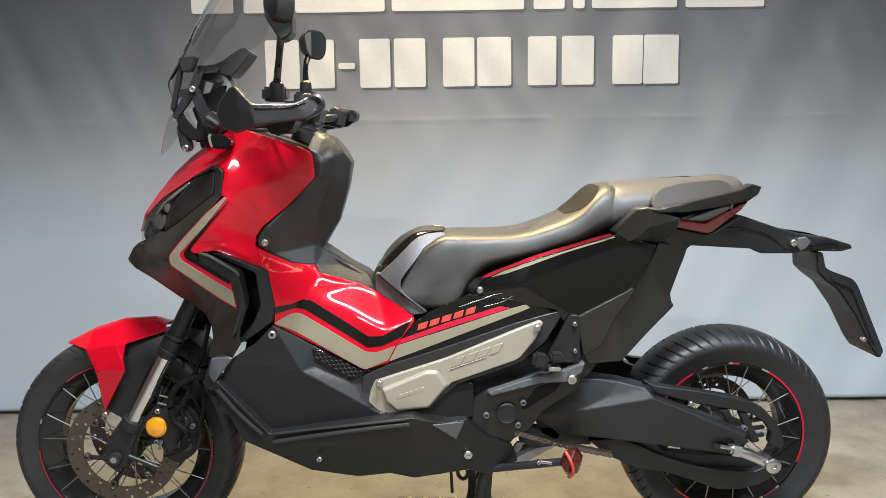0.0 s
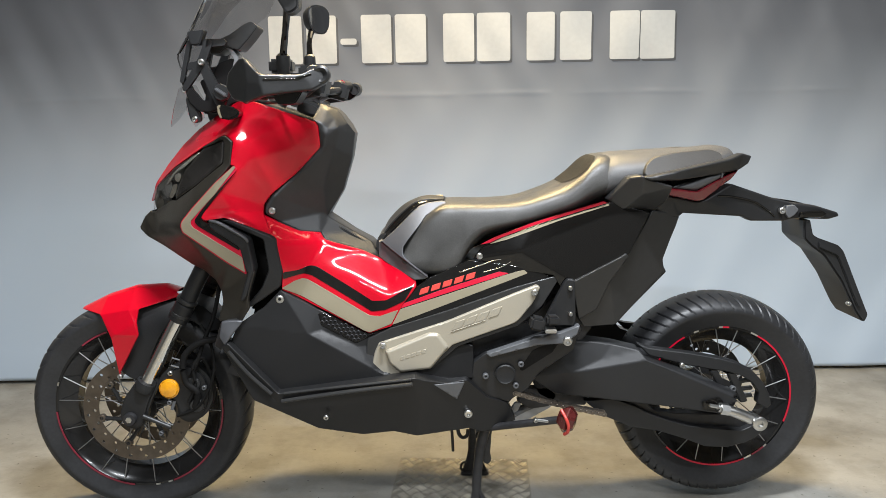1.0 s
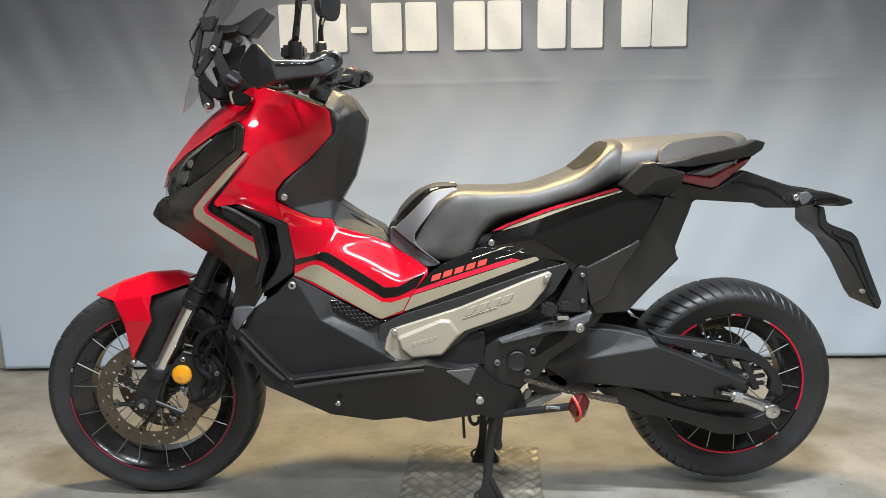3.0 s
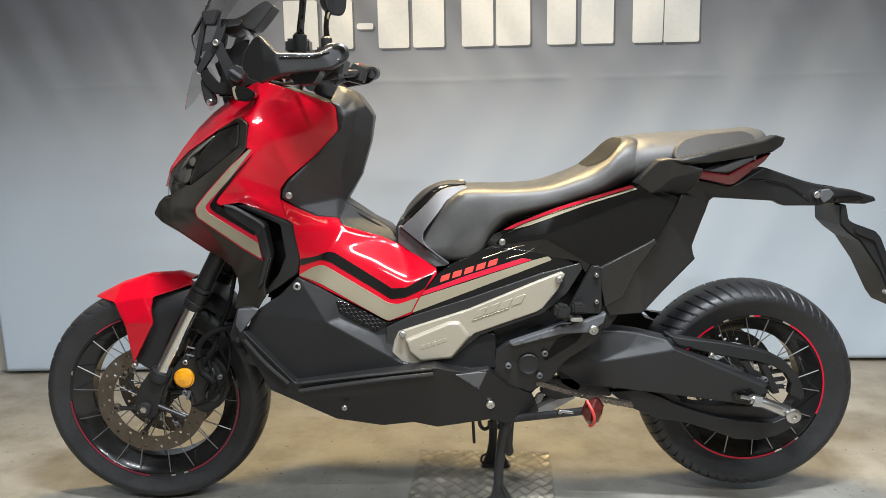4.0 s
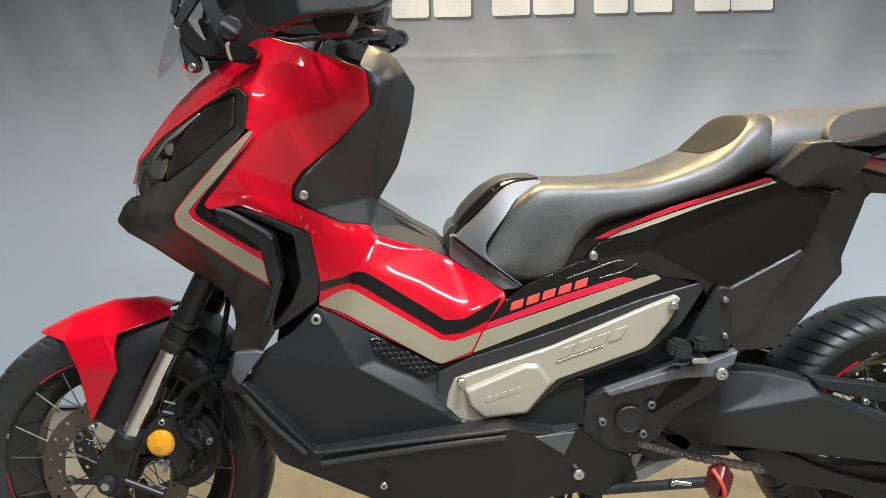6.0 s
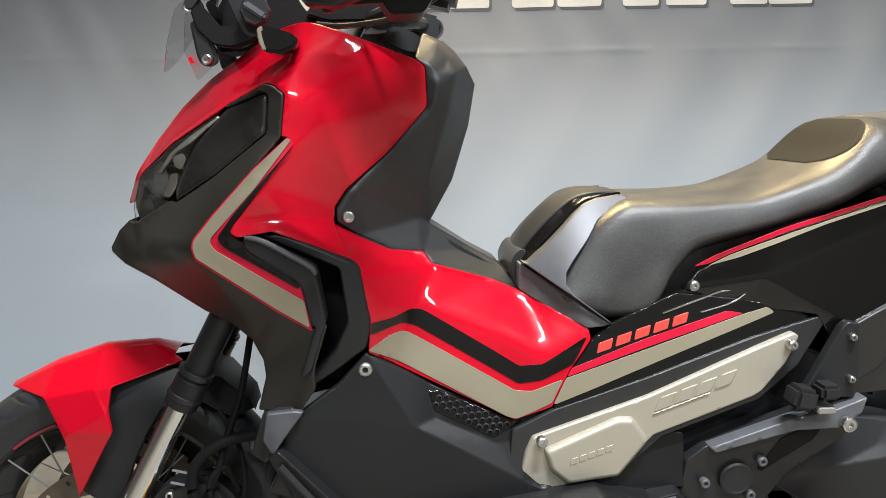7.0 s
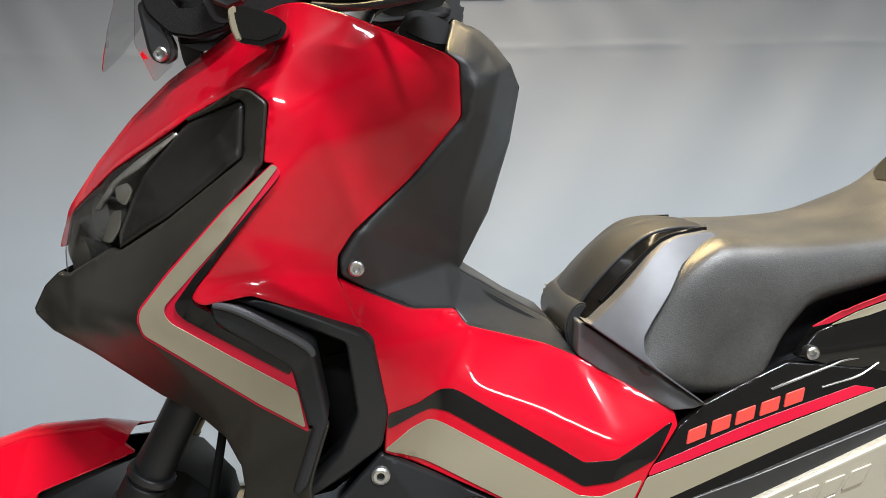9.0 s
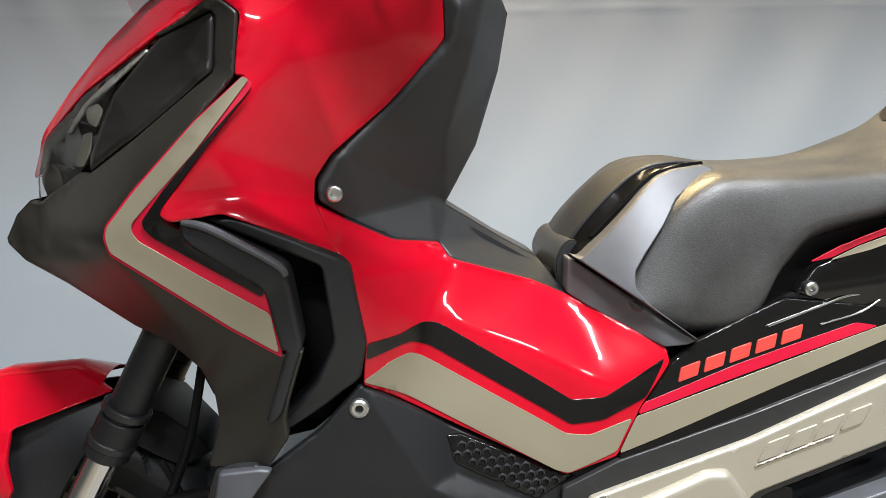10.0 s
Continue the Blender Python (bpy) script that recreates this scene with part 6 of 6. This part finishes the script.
# chain, adjuster and centre stand
a, b = Vector((0.183, -0.168, 0.365)), Vector((0.412, -0.162, 0.302))
links = 15
step_v = (b - a) / links
plate_me = None
for k in range(links):
    mid = a + step_v * (k + 0.5) + Vector((0, 0, -0.004 * math.sin(math.pi * (k + 0.5) / links)))
    d = 0.0055 if k % 2 else 0.0085
    for s in (-1, 1):
        if plate_me is None:
            ring = [(0.0152 * math.cos(t), 0.0082 * math.sin(t) * (0.62 + 0.5 * abs(math.cos(t)))) for t in (2 * math.pi * (i + 0.5) / 20 for i in range(20))]
            bm = bmesh.new()
            f1 = bm.faces.new([bm.verts.new((x, 0, z)) for x, z in ring])
            ext = bmesh.ops.extrude_face_region(bm, geom=[f1])
            bmesh.ops.translate(bm, vec=(0, 0.002, 0), verts=[e for e in ext["geom"] if isinstance(e, bmesh.types.BMVert)])
            chain = tagged(new("chain"), "dull brown drive chain")
            chain.parent = BIKE
            ob = part("chain_link", bm, CHAIN, chain, "")
            plate_me = ob.data
        else:
            ob = new("chain_link", plate_me)
            ob.parent = chain
        ob.matrix_local = Matrix.Translation(mid + Vector((0, s * d, 0))) @ Matrix.Rotation(-math.atan2(step_v.z, step_v.x), 4, "Y")
pin_me = None
for k in range(links + 1):
    at = a + step_v * k + Vector((0, -0.0115, -0.004 * math.sin(math.pi * k / links)))
    if pin_me is None:
        pin_me = lathe("chain_pin", [(0.022, 0.003), (0.0, 0.0032), (-0.001, 0.002), (-0.001, 0.0003)], (0, 0, 0), (0, 1, 0), STEEL, chain, "", 8).data
        pin = [o for o in chain.children if o.data == pin_me][0]
    else:
        pin = new("chain_pin", pin_me)
        pin.parent = chain
    pin.matrix_local = Matrix.Translation(at)
adj = hose("axle_adjuster", [(0.693, -0.205, 0.330), (0.733, -0.208, 0.317), (0.776, -0.210, 0.299)], (0.012, 0.0135, 0.014), ALU, BIKE, "bright metal axle adjuster", 14)
lathe("bobbin", [(0.03, 0.013), (0.0, 0.013), (-0.004, 0.018), (-0.012, 0.018), (-0.014, 0.015), (-0.014, 0.007), (-0.008, 0.006)], (0.788, -0.222, 0.295), (0, 1, 0), ALU, adj, "", 24)
lathe("adjuster_nut", [(-0.01, 0.008), (-0.01, 0.015), (0.01, 0.015), (0.01, 0.008)], (0.706, -0.210, 0.327), (1, 0, -0.2), ALU, adj, "", 6)
rod("adjuster_stud", (0.668, -0.206, 0.336), (0.700, -0.207, 0.330), 0.005, ALU, adj, "", 10)
box("adjuster_block", (0.727, -0.196, 0.317), (0.075, 0.02, 0.022), ALU, adj, "", 0.004, (0, 18, 0))
# Flat black slab stands in for a shaded hollow at the adjuster.
slab("adjuster_recess", [(0.655, 0.340), (0.700, 0.352), (0.712, 0.335), (0.700, 0.316), (0.660, 0.322)], -0.194, -0.186, BLACK, adj, "", 0.002)
for s in (-1, 1):
    y0 = -0.15 if s < 0 else 0.10
    leg = hose("stand_leg", [(0.110, y0 + 0.013, 0.262), (0.097, y0 + 0.013, 0.215), (0.090, y0 + 0.013, 0.170), (0.085, y0 + 0.013, 0.120), (0.083, y0 + 0.013, 0.060)],
               (0.0145, 0.0135, 0.0125, 0.0125, 0.0125), IRON, BIKE, "black centre stand leg", 14)
    slab("stand_foot", [(0.073, 0.086), (0.095, 0.084), (0.108, 0.058), (0.130, 0.012), (0.052, 0.012), (0.066, 0.052)], y0 + 0.004, y0 + 0.022, IRON, leg, "", 0.004)
    hose("foot_ridge", [(0.091, y0 + 0.003, 0.078), (0.102, y0 + 0.002, 0.052), (0.119, y0 + 0.003, 0.016)], 0.003, IRON, leg, "", 8)
    box("stand_pad", (0.091, y0 + 0.013, 0.010), (0.082, 0.034, 0.012), IRON, leg, "", 0.003)
    hose("stand_loop", [(0.070, y0 + 0.013, 0.046), (0.052, y0 + 0.013, 0.036), (0.050, y0 + 0.013, 0.020), (0.062, y0 + 0.013, 0.012)], 0.0035, IRON, leg, "", 8)
slab("stand_brace", [(p[0], p[1]) for p in [
    (0.098, 0.262, -0.120), (0.130, 0.262, -0.120), (0.125, 0.237, -0.120), (0.121, 0.181, -0.120), (0.125, 0.162, -0.120), (0.116, 0.149, -0.120), (0.103, 0.154, -0.120),
]], -0.128, -0.112, IRON, BIKE, "black stand brace", 0.003)
hose("spring_hook", [(0.036, -0.120, 0.262), (0.038, -0.120, 0.236), (0.048, -0.120, 0.224), (0.060, -0.120, 0.229), (0.063, -0.120, 0.245)], 0.005, IRON, BIKE, "", 8)
rod("stand_crossbar", (0.095, -0.112, 0.225), (0.095, 0.112, 0.225), 0.012, IRON, BIKE)
lever = rod("stand_arm", (0.102, -0.150, 0.262), (0.286, -0.232, 0.316), 0.0095, IRON, BIKE, "black stand lever", 16)
rod("arm_pin", (0.231, -0.215, 0.309), (0.261, -0.228, 0.310), 0.004, ALU, lever, "", 10)
pedal = lathe("stand_pedal", [(-0.022, 0.006), (-0.022, 0.019), (-0.004, 0.034), (0.003, 0.035), (0.021, 0.021), (0.023, 0.004)], (0.305, -0.235, 0.318), (1, -0.45, -0.25), PEDAL, BIKE, "red-brown faceted stand pedal", 7)
hose("pedal_rib", [(0.287, -0.252, 0.350), (0.296, -0.266, 0.334), (0.302, -0.271, 0.316), (0.301, -0.266, 0.298), (0.295, -0.254, 0.287)], 0.004, LETTER_RED, pedal, "orange rib", 8)
bolt((0.229, -0.217, 0.309), 0.006, BIKE)
rod("drain_hose", (0.020, -0.100, 0.247), (0.023, -0.100, 0.176), 0.004, MATT, BIKE)
ring = [
    (0.213, 0.361, -0.140), (0.279, 0.360, -0.140), (0.301, 0.336, -0.140), (0.279, 0.306, -0.140), (0.228, 0.299, -0.140),
    (0.191, 0.323, -0.140),
]
slab("sprocket_cover", [(p[0], p[1]) for p in ring], -0.12, -0.10, IRON, BIKE, "dark sprocket", 0.004)
slab("frame_gusset", [(p[0], p[1]) for p in [
    (0.151, 0.257, -0.105), (0.189, 0.315, -0.105), (0.207, 0.315, -0.105), (0.192, 0.280, -0.105), (0.275, 0.314, -0.105),
    (0.286, 0.301, -0.105), (0.208, 0.258, -0.105),
]], -0.11, -0.1, SILVER, BIKE, "pale grey frame gusset", 0.003)
rod("frame_tube", (0.165, -0.100, 0.268), (0.308, -0.100, 0.344), 0.012, GREY, BIKE, "grey frame tube", 14)

# cockpit
guard_skin = Facets(dict(
    P1=(-0.455, 1.160, -0.335), P2=(-0.422, 1.188, -0.355), P3=(-0.408, 1.188, -0.372), P4=(-0.372, 1.152, -0.395),
    P5=(-0.294, 1.153, -0.372), P6=(-0.266, 1.168, -0.350), P7=(-0.240, 1.158, -0.340), P8=(-0.244, 1.137, -0.340),
    P9=(-0.268, 1.122, -0.352), P10=(-0.365, 1.110, -0.385), P11=(-0.410, 1.096, -0.368), P12=(-0.444, 1.104, -0.345),
    C1=(-0.372, 1.134, -0.415), C2=(-0.275, 1.138, -0.376), L=(-0.402, 1.140, -0.400), P0=(-0.463, 1.130, -0.332),
), "P3 P4 C1 L / P4 P5 C2 C1 / P5 P6 P7 P8 P9 C2 / C1 C2 P9 P10 / L C1 P10 P11 / P1 P2 P3 L P11 P12 P0", 0.004)
slab("switch_housing", [(-0.372, 1.142), (-0.300, 1.140), (-0.296, 1.118), (-0.312, 1.094), (-0.350, 1.092), (-0.362, 1.112)], -0.335, -0.26, MATT, BIKE, "black switch housing behind the handguard", 0.006)
for x, z in ((-0.386, 1.124), (-0.352, 1.116), (-0.290, 1.126)):
    box("switch_clip", (x, -0.338, z), (0.010, 0.006, 0.007), GREY, BIKE, "small grey clip", 0.002, (0, 20, 0))
slab("lever_stub", [(-0.430, 1.108), (-0.400, 1.122), (-0.350, 1.118), (-0.350, 1.106), (-0.398, 1.104), (-0.424, 1.094)], -0.335, -0.315, SATIN, BIKE, "black brake lever", 0.004)
guard = panel("handguard", None, guard_skin, SATIN, BIKE, "black handguard", thick=0.03, edge=0.004, corner=0.006)
panel("guard_line", [
    (-0.366, 1.1445), (-0.300, 1.1465), (-0.272, 1.156), (-0.270, 1.152), (-0.298, 1.1425), (-0.366, 1.1405),
], guard_skin, BLACK, guard, "", 0.002, 0.004, edge=0.001)
for s in (-1, 1):
    lathe("guard_end", [(0.03, 0.017), (0.0, 0.021), (-0.006, 0.02), (-0.009, 0.015), (-0.006, 0.009), (-0.001, 0.006)], (-0.253, s * 0.343, 1.153), (0, -s, 0) if s > 0 else (0, 1, 0), SATIN, guard, "", 24)
    grip = lathe("handlebar_grip", [(0.0, 0.014)] + [(0.004 + 0.006 * i, 0.0165 + 0.0008 * (i % 2)) for i in range(18)] + [(0.115, 0.013)], (-0.272, s * 0.325, 1.160), (-0.16, -s, -0.02), RUBBER, BIKE, "black ribbed rubber grip", 20)
    hose("handlebar", [(-0.272, s * 0.22, 1.143), (-0.30, s * 0.13, 1.14), (-0.37, s * 0.06, 1.125), (-0.39, 0.0, 1.12)], 0.011, SATIN, BIKE)
    box("switch_block", (-0.285, s * 0.2, 1.14), (0.055, 0.06, 0.045), SATIN, BIKE, "", 0.008, (0, 15, 8 * s))
    hose("lever", [(-0.31, s * 0.19, 1.13), (-0.345, s * 0.25, 1.12), (-0.335, s * 0.32, 1.11)], (0.008, 0.006, 0.007), SATIN, BIKE)
    box("clamp", (-0.33, s * 0.16, 1.155), (0.05, 0.05, 0.028), SATIN, BIKE, "", 0.006)
for pts, at, turn in (([(-0.361, -0.200, 1.186), (-0.357, -0.210, 1.216), (-0.343, -0.245, 1.261), (-0.328, -0.285, 1.312)], (-0.325, -0.300, 1.353), 38),
                      ([(-0.365, 0.200, 1.220), (-0.366, 0.210, 1.251), (-0.369, 0.235, 1.288), (-0.366, 0.260, 1.318)], (-0.353, 0.280, 1.349), -34)):
    stem = hose("mirror_stem", pts, (0.011, 0.0085, 0.0075, 0.009), BLACK, BIKE, "thin black mirror stalk")
    lathe("stem_boot", [(-0.02, 0.013), (0.0, 0.017), (0.02, 0.016), (0.026, 0.01)], pts[0], (0, 0, 1), SATIN, stem, "", 20)
    head = loft("mirror", [(-0.03, 0.012, -0.008, 0.02, 0.012), (-0.022, 0.032, -0.028, 0.038, 0.028), (-0.006, 0.04, -0.036, 0.047, 0.036), (0.01, 0.043, -0.039, 0.05, 0.038)], SATIN, stem, "black mirror housing")
    loft("mirror_glass", [(0.0098, 0.039, -0.035, 0.046, 0.034), (0.0112, 0.039, -0.035, 0.046, 0.034)], MIRROR, head, "mirror glass")
    head.matrix_local = Matrix.Translation(at) @ Matrix.Rotation(radians(turn), 4, "Z")
slab("mirror_neck", [(-0.357, 1.352), (-0.355, 1.331), (-0.326, 1.284), (-0.312, 1.288), (-0.299, 1.298), (-0.299, 1.352)], -0.316, -0.268, SATIN, BIKE, "black wedge under the mirror housing", 0.006)
box("brake_reservoir", (-0.37, -0.17, 1.185), (0.055, 0.05, 0.032), SATIN, BIKE, "black fluid reservoir", 0.006)
box("brake_reservoir", (-0.36, 0.17, 1.195), (0.06, 0.05, 0.035), SATIN, BIKE, "black fluid reservoir", 0.006)
box("start_switch", (-0.285, 0.235, 1.165), (0.025, 0.02, 0.02), RED_MATT, BIKE, "red switch", 0.004)
ring = [
    (-0.577, 1.228, -0.050), (-0.558, 1.258, -0.050), (-0.520, 1.273, -0.050), (-0.484, 1.297, -0.050), (-0.465, 1.305, -0.050),
    (-0.448, 1.292, -0.050), (-0.473, 1.262, -0.050), (-0.499, 1.235, -0.050), (-0.527, 1.243, -0.050), (-0.548, 1.228, -0.050),
]
slab("dash_hood", [(p[0], p[1]) for p in ring], -0.06, 0.015, SATIN, BIKE, "black instrument hood", 0.006)
ring = [
    (-0.602, 1.080, -0.045), (-0.591, 1.144, -0.045), (-0.557, 1.205, -0.045), (-0.520, 1.218, -0.045), (-0.479, 1.150, -0.045),
    (-0.453, 1.115, -0.045), (-0.524, 1.106, -0.045), (-0.564, 1.082, -0.045),
]
slab("display_edge", [(-0.531, 1.242), (-0.517, 1.240), (-0.503, 1.218), (-0.510, 1.196), (-0.519, 1.196), (-0.513, 1.215)], -0.052, 0.02, SILVER, BIKE, "pale edge of the instrument display", 0.002)
slab("dash_body", [(p[0], p[1]) for p in ring], -0.045, 0.045, ROUGH_BLACK, BIKE, "black dashboard body", 0.01)
ring = [
    (-0.471, 1.130, -0.050), (-0.457, 1.149, -0.050), (-0.381, 1.154, -0.050), (-0.298, 1.143, -0.050), (-0.296, 1.132, -0.050),
    (-0.341, 1.120, -0.050), (-0.438, 1.120, -0.050),
]
slab("bar_cover", [(p[0], p[1]) for p in ring], -0.06, 0.06, ROUGH_BLACK, BIKE, "black handlebar cover", 0.01)
ring = [
    (-0.363, 1.085, -0.060), (-0.350, 1.109, -0.060), (-0.334, 1.112, -0.060), (-0.306, 1.099, -0.060), (-0.293, 1.084, -0.060),
    (-0.300, 1.067, -0.060), (-0.319, 1.066, -0.060), (-0.341, 1.074, -0.060),
]
slab("ignition_cover", [(p[0], p[1]) for p in ring], -0.07, 0.03, SATIN, BIKE, "dark rounded ignition cover", 0.014, 0.012)
rod("steering_head", (-0.416, -0.030, 1.103), (-0.399, -0.030, 1.134), 0.024, ALU, BIKE, "silver steering head", 24)
ring = [
    (-0.532, 1.505, -0.010), (-0.554, 1.425, -0.010), (-0.596, 1.359, -0.010), (-0.638, 1.282, -0.010), (-0.671, 1.230, -0.010),
    (-0.647, 1.163, -0.040), (-0.608, 1.175, -0.070), (-0.564, 1.251, -0.100), (-0.498, 1.319, -0.130), (-0.464, 1.344, -0.140),
    (-0.435, 1.400, -0.140), (-0.430, 1.478, -0.120),
]
screen = panel("windscreen", ring, Skin(ring, [
    (-0.519, 1.383, -0.100), (-0.571, 1.309, -0.075), (-0.483, 1.433, -0.100),
], 0.02), SCREEN, BIKE, "clear curved windscreen", thick=0.0035, edge=0.0, corner=0.02)
bridge("screen_middle", ring[:5], SCREEN, screen, "", 4, 0.0)
hose("screen_edge", [(-0.576, -0.1, 1.320), (-0.607, -0.1, 1.269), (-0.637, -0.095, 1.225), (-0.639, -0.09, 1.203), (-0.628, -0.09, 1.178), (-0.622, -0.09, 1.167), (-0.625, -0.09, 1.152)], 0.0018, SATIN, screen, "dark edge of the screen", 8)
ring = [
    (-0.665, 1.146, -0.030), (-0.644, 1.159, -0.040), (-0.626, 1.103, -0.080), (-0.646, 1.067, -0.100), (-0.669, 1.047, -0.100),
    (-0.676, 1.091, -0.050),
]
panel("air_deflector", ring, Skin(ring), SCREEN, BIKE, "clear air deflector", thick=0.003, edge=0.0)
for s in (-1, 1):
    plates = (((-0.610, 1.252), (-0.634, 1.160), 0.005, 0.005), ((-0.585, 1.204), (-0.628, 1.143), 0.010, 0.007), ((-0.585, 1.204), (-0.544, 1.110), 0.011, 0.014),
              ((-0.585, 1.204), (-0.565, 1.250), 0.010, 0.010), ((-0.624, 1.195), (-0.580, 1.200), 0.008, 0.010), ((-0.572, 1.250), (-0.530, 1.252), 0.010, 0.008),
              ((-0.634, 1.165), (-0.622, 1.140), 0.007, 0.010))
    for k_plate, ((px, pz), (qx, qz), w0, w1) in enumerate(plates):
        nx, nz = (qz - pz), -(qx - px)
        h = math.hypot(nx, nz)
        nx, nz, ex, ez = nx / h, nz / h, (qx - px) / h, (qz - pz) / h
        rim = [(px + nx * w0 * math.cos(t) - ex * w0 * math.sin(t), pz + nz * w0 * math.cos(t) - ez * w0 * math.sin(t)) for t in (math.pi * k / 6 for k in range(7))]
        rim += [(qx - nx * w1 * math.cos(t) + ex * w1 * math.sin(t), qz - nz * w1 * math.cos(t) + ez * w1 * math.sin(t)) for t in (math.pi * k / 6 for k in range(7))]
        slab("screen_bracket", rim, s * (0.096 - 0.0016 * k_plate), s * (0.082 - 0.0016 * k_plate), MATT, BIKE, "black screen bracket", 0.003, 0.0)
    slab("bracket_web", [(-0.632, 1.148), (-0.615, 1.144), (-0.590, 1.112), (-0.571, 1.112), (-0.546, 1.128), (-0.528, 1.114), (-0.540, 1.092), (-0.575, 1.082), (-0.600, 1.086), (-0.622, 1.108)],
         s * 0.092, s * 0.070, ROUGH_BLACK, BIKE, "black web of the screen mount", 0.004)
    slab("bracket_cap", [(-0.612, 1.276), (-0.568, 1.281), (-0.582, 1.246), (-0.604, 1.244)], s * 0.104, s * 0.076, MATT, BIKE, "black screen clamp", 0.004)
    lathe("adjuster_knob", [(0.0, 0.012), (0.0, 0.021), (0.012, 0.022), (0.016, 0.019), (0.016, 0.004)], (-0.535, s * 0.096, 1.130), (0, s, 0), SATIN, BIKE, "black screen adjuster knob", 8)
    box("knob_bar", (-0.535, s * 0.114, 1.130), (0.034, 0.008, 0.010), GREY, BIKE, "grey grip of the adjuster", 0.003, (0, 35, 0))
    ring = [
    (-0.632, 1.118, -0.085), (-0.617, 1.125, -0.085), (-0.597, 1.076, -0.085), (-0.598, 1.062, -0.085), (-0.611, 1.056, -0.085),
    (-0.621, 1.061, -0.085), (-0.625, 1.071, -0.085),
]
    slab("screen_stay", [(p[0], p[1]) for p in ring], s * 0.088, s * 0.066, SATIN, BIKE, "black screen stay", 0.004)
    wl = slab("indicator", [(p[0], p[1]) for p in [
    (-0.518, 1.094, -0.190), (-0.506, 1.098, -0.190), (-0.476, 1.088, -0.190), (-0.467, 1.080, -0.190), (-0.472, 1.069, -0.190),
    (-0.492, 1.062, -0.190), (-0.511, 1.065, -0.190), (-0.517, 1.080, -0.190),
]], s * 0.21, s * 0.165, BLACK, BIKE, "smoked front indicator", 0.006, 0.004)
    slab("indicator_lens", [(p[0], p[1]) for p in [
    (-0.519, 1.094, -0.190), (-0.512, 1.098, -0.190), (-0.512, 1.088, -0.190), (-0.508, 1.068, -0.190), (-0.513, 1.066, -0.190),
    (-0.518, 1.078, -0.190),
]], s * 0.2105, s * 0.17, CREAM, wl, "pale lens edge", 0.004)
for at in ((-0.582, -0.100, 1.204), (-0.610, -0.090, 1.066), (-0.631, -0.085, 1.139)):
    bolt(at, 0.008, BIKE)
for p in ([(-0.449, -0.120, 1.109), (-0.402, -0.150, 1.103), (-0.326, -0.200, 1.110), (-0.266, -0.250, 1.139)],):
    hose("cable", p, 0.004, SATIN, BIKE)

# raised edges of the footboard
for pts, r in (([(-0.522, -0.238, 0.509), (-0.475, -0.242, 0.452), (-0.421, -0.246, 0.401)], 0.005), ([(-0.396, -0.250, 0.384), (-0.323, -0.252, 0.395), (-0.198, -0.254, 0.411), (-0.076, -0.254, 0.423)], 0.005),
               ([(-0.391, -0.243, 0.401), (-0.268, -0.247, 0.415), (-0.080, -0.249, 0.433)], 0.004)):
    for s in (-1, 1):
        hose("footboard_edge", [(p[0], -s * p[1], p[2]) for p in pts], r, SATIN, skirt, "", 8)
ring = [
    (0.888, 0.825, -0.088), (0.908, 0.827, -0.088), (0.922, 0.814, -0.086), (0.911, 0.799, -0.086), (0.896, 0.791, -0.087),
    (0.886, 0.803, -0.088),
]
panel("tail_bracket_plate", ring, Skin(ring), GREY, BIKE, "grey metal plate at the tail", 0.003, 0.006, both=False)
ring = [
    (0.927, 0.807, -0.082), (0.993, 0.808, -0.068), (1.006, 0.800, -0.066), (0.995, 0.790, -0.066), (0.926, 0.792, -0.080),
]
panel("rear_indicator", ring, Skin(ring), BLACK, BIKE, "smoked rear indicator", 0.006, 0.02, edge=0.005)
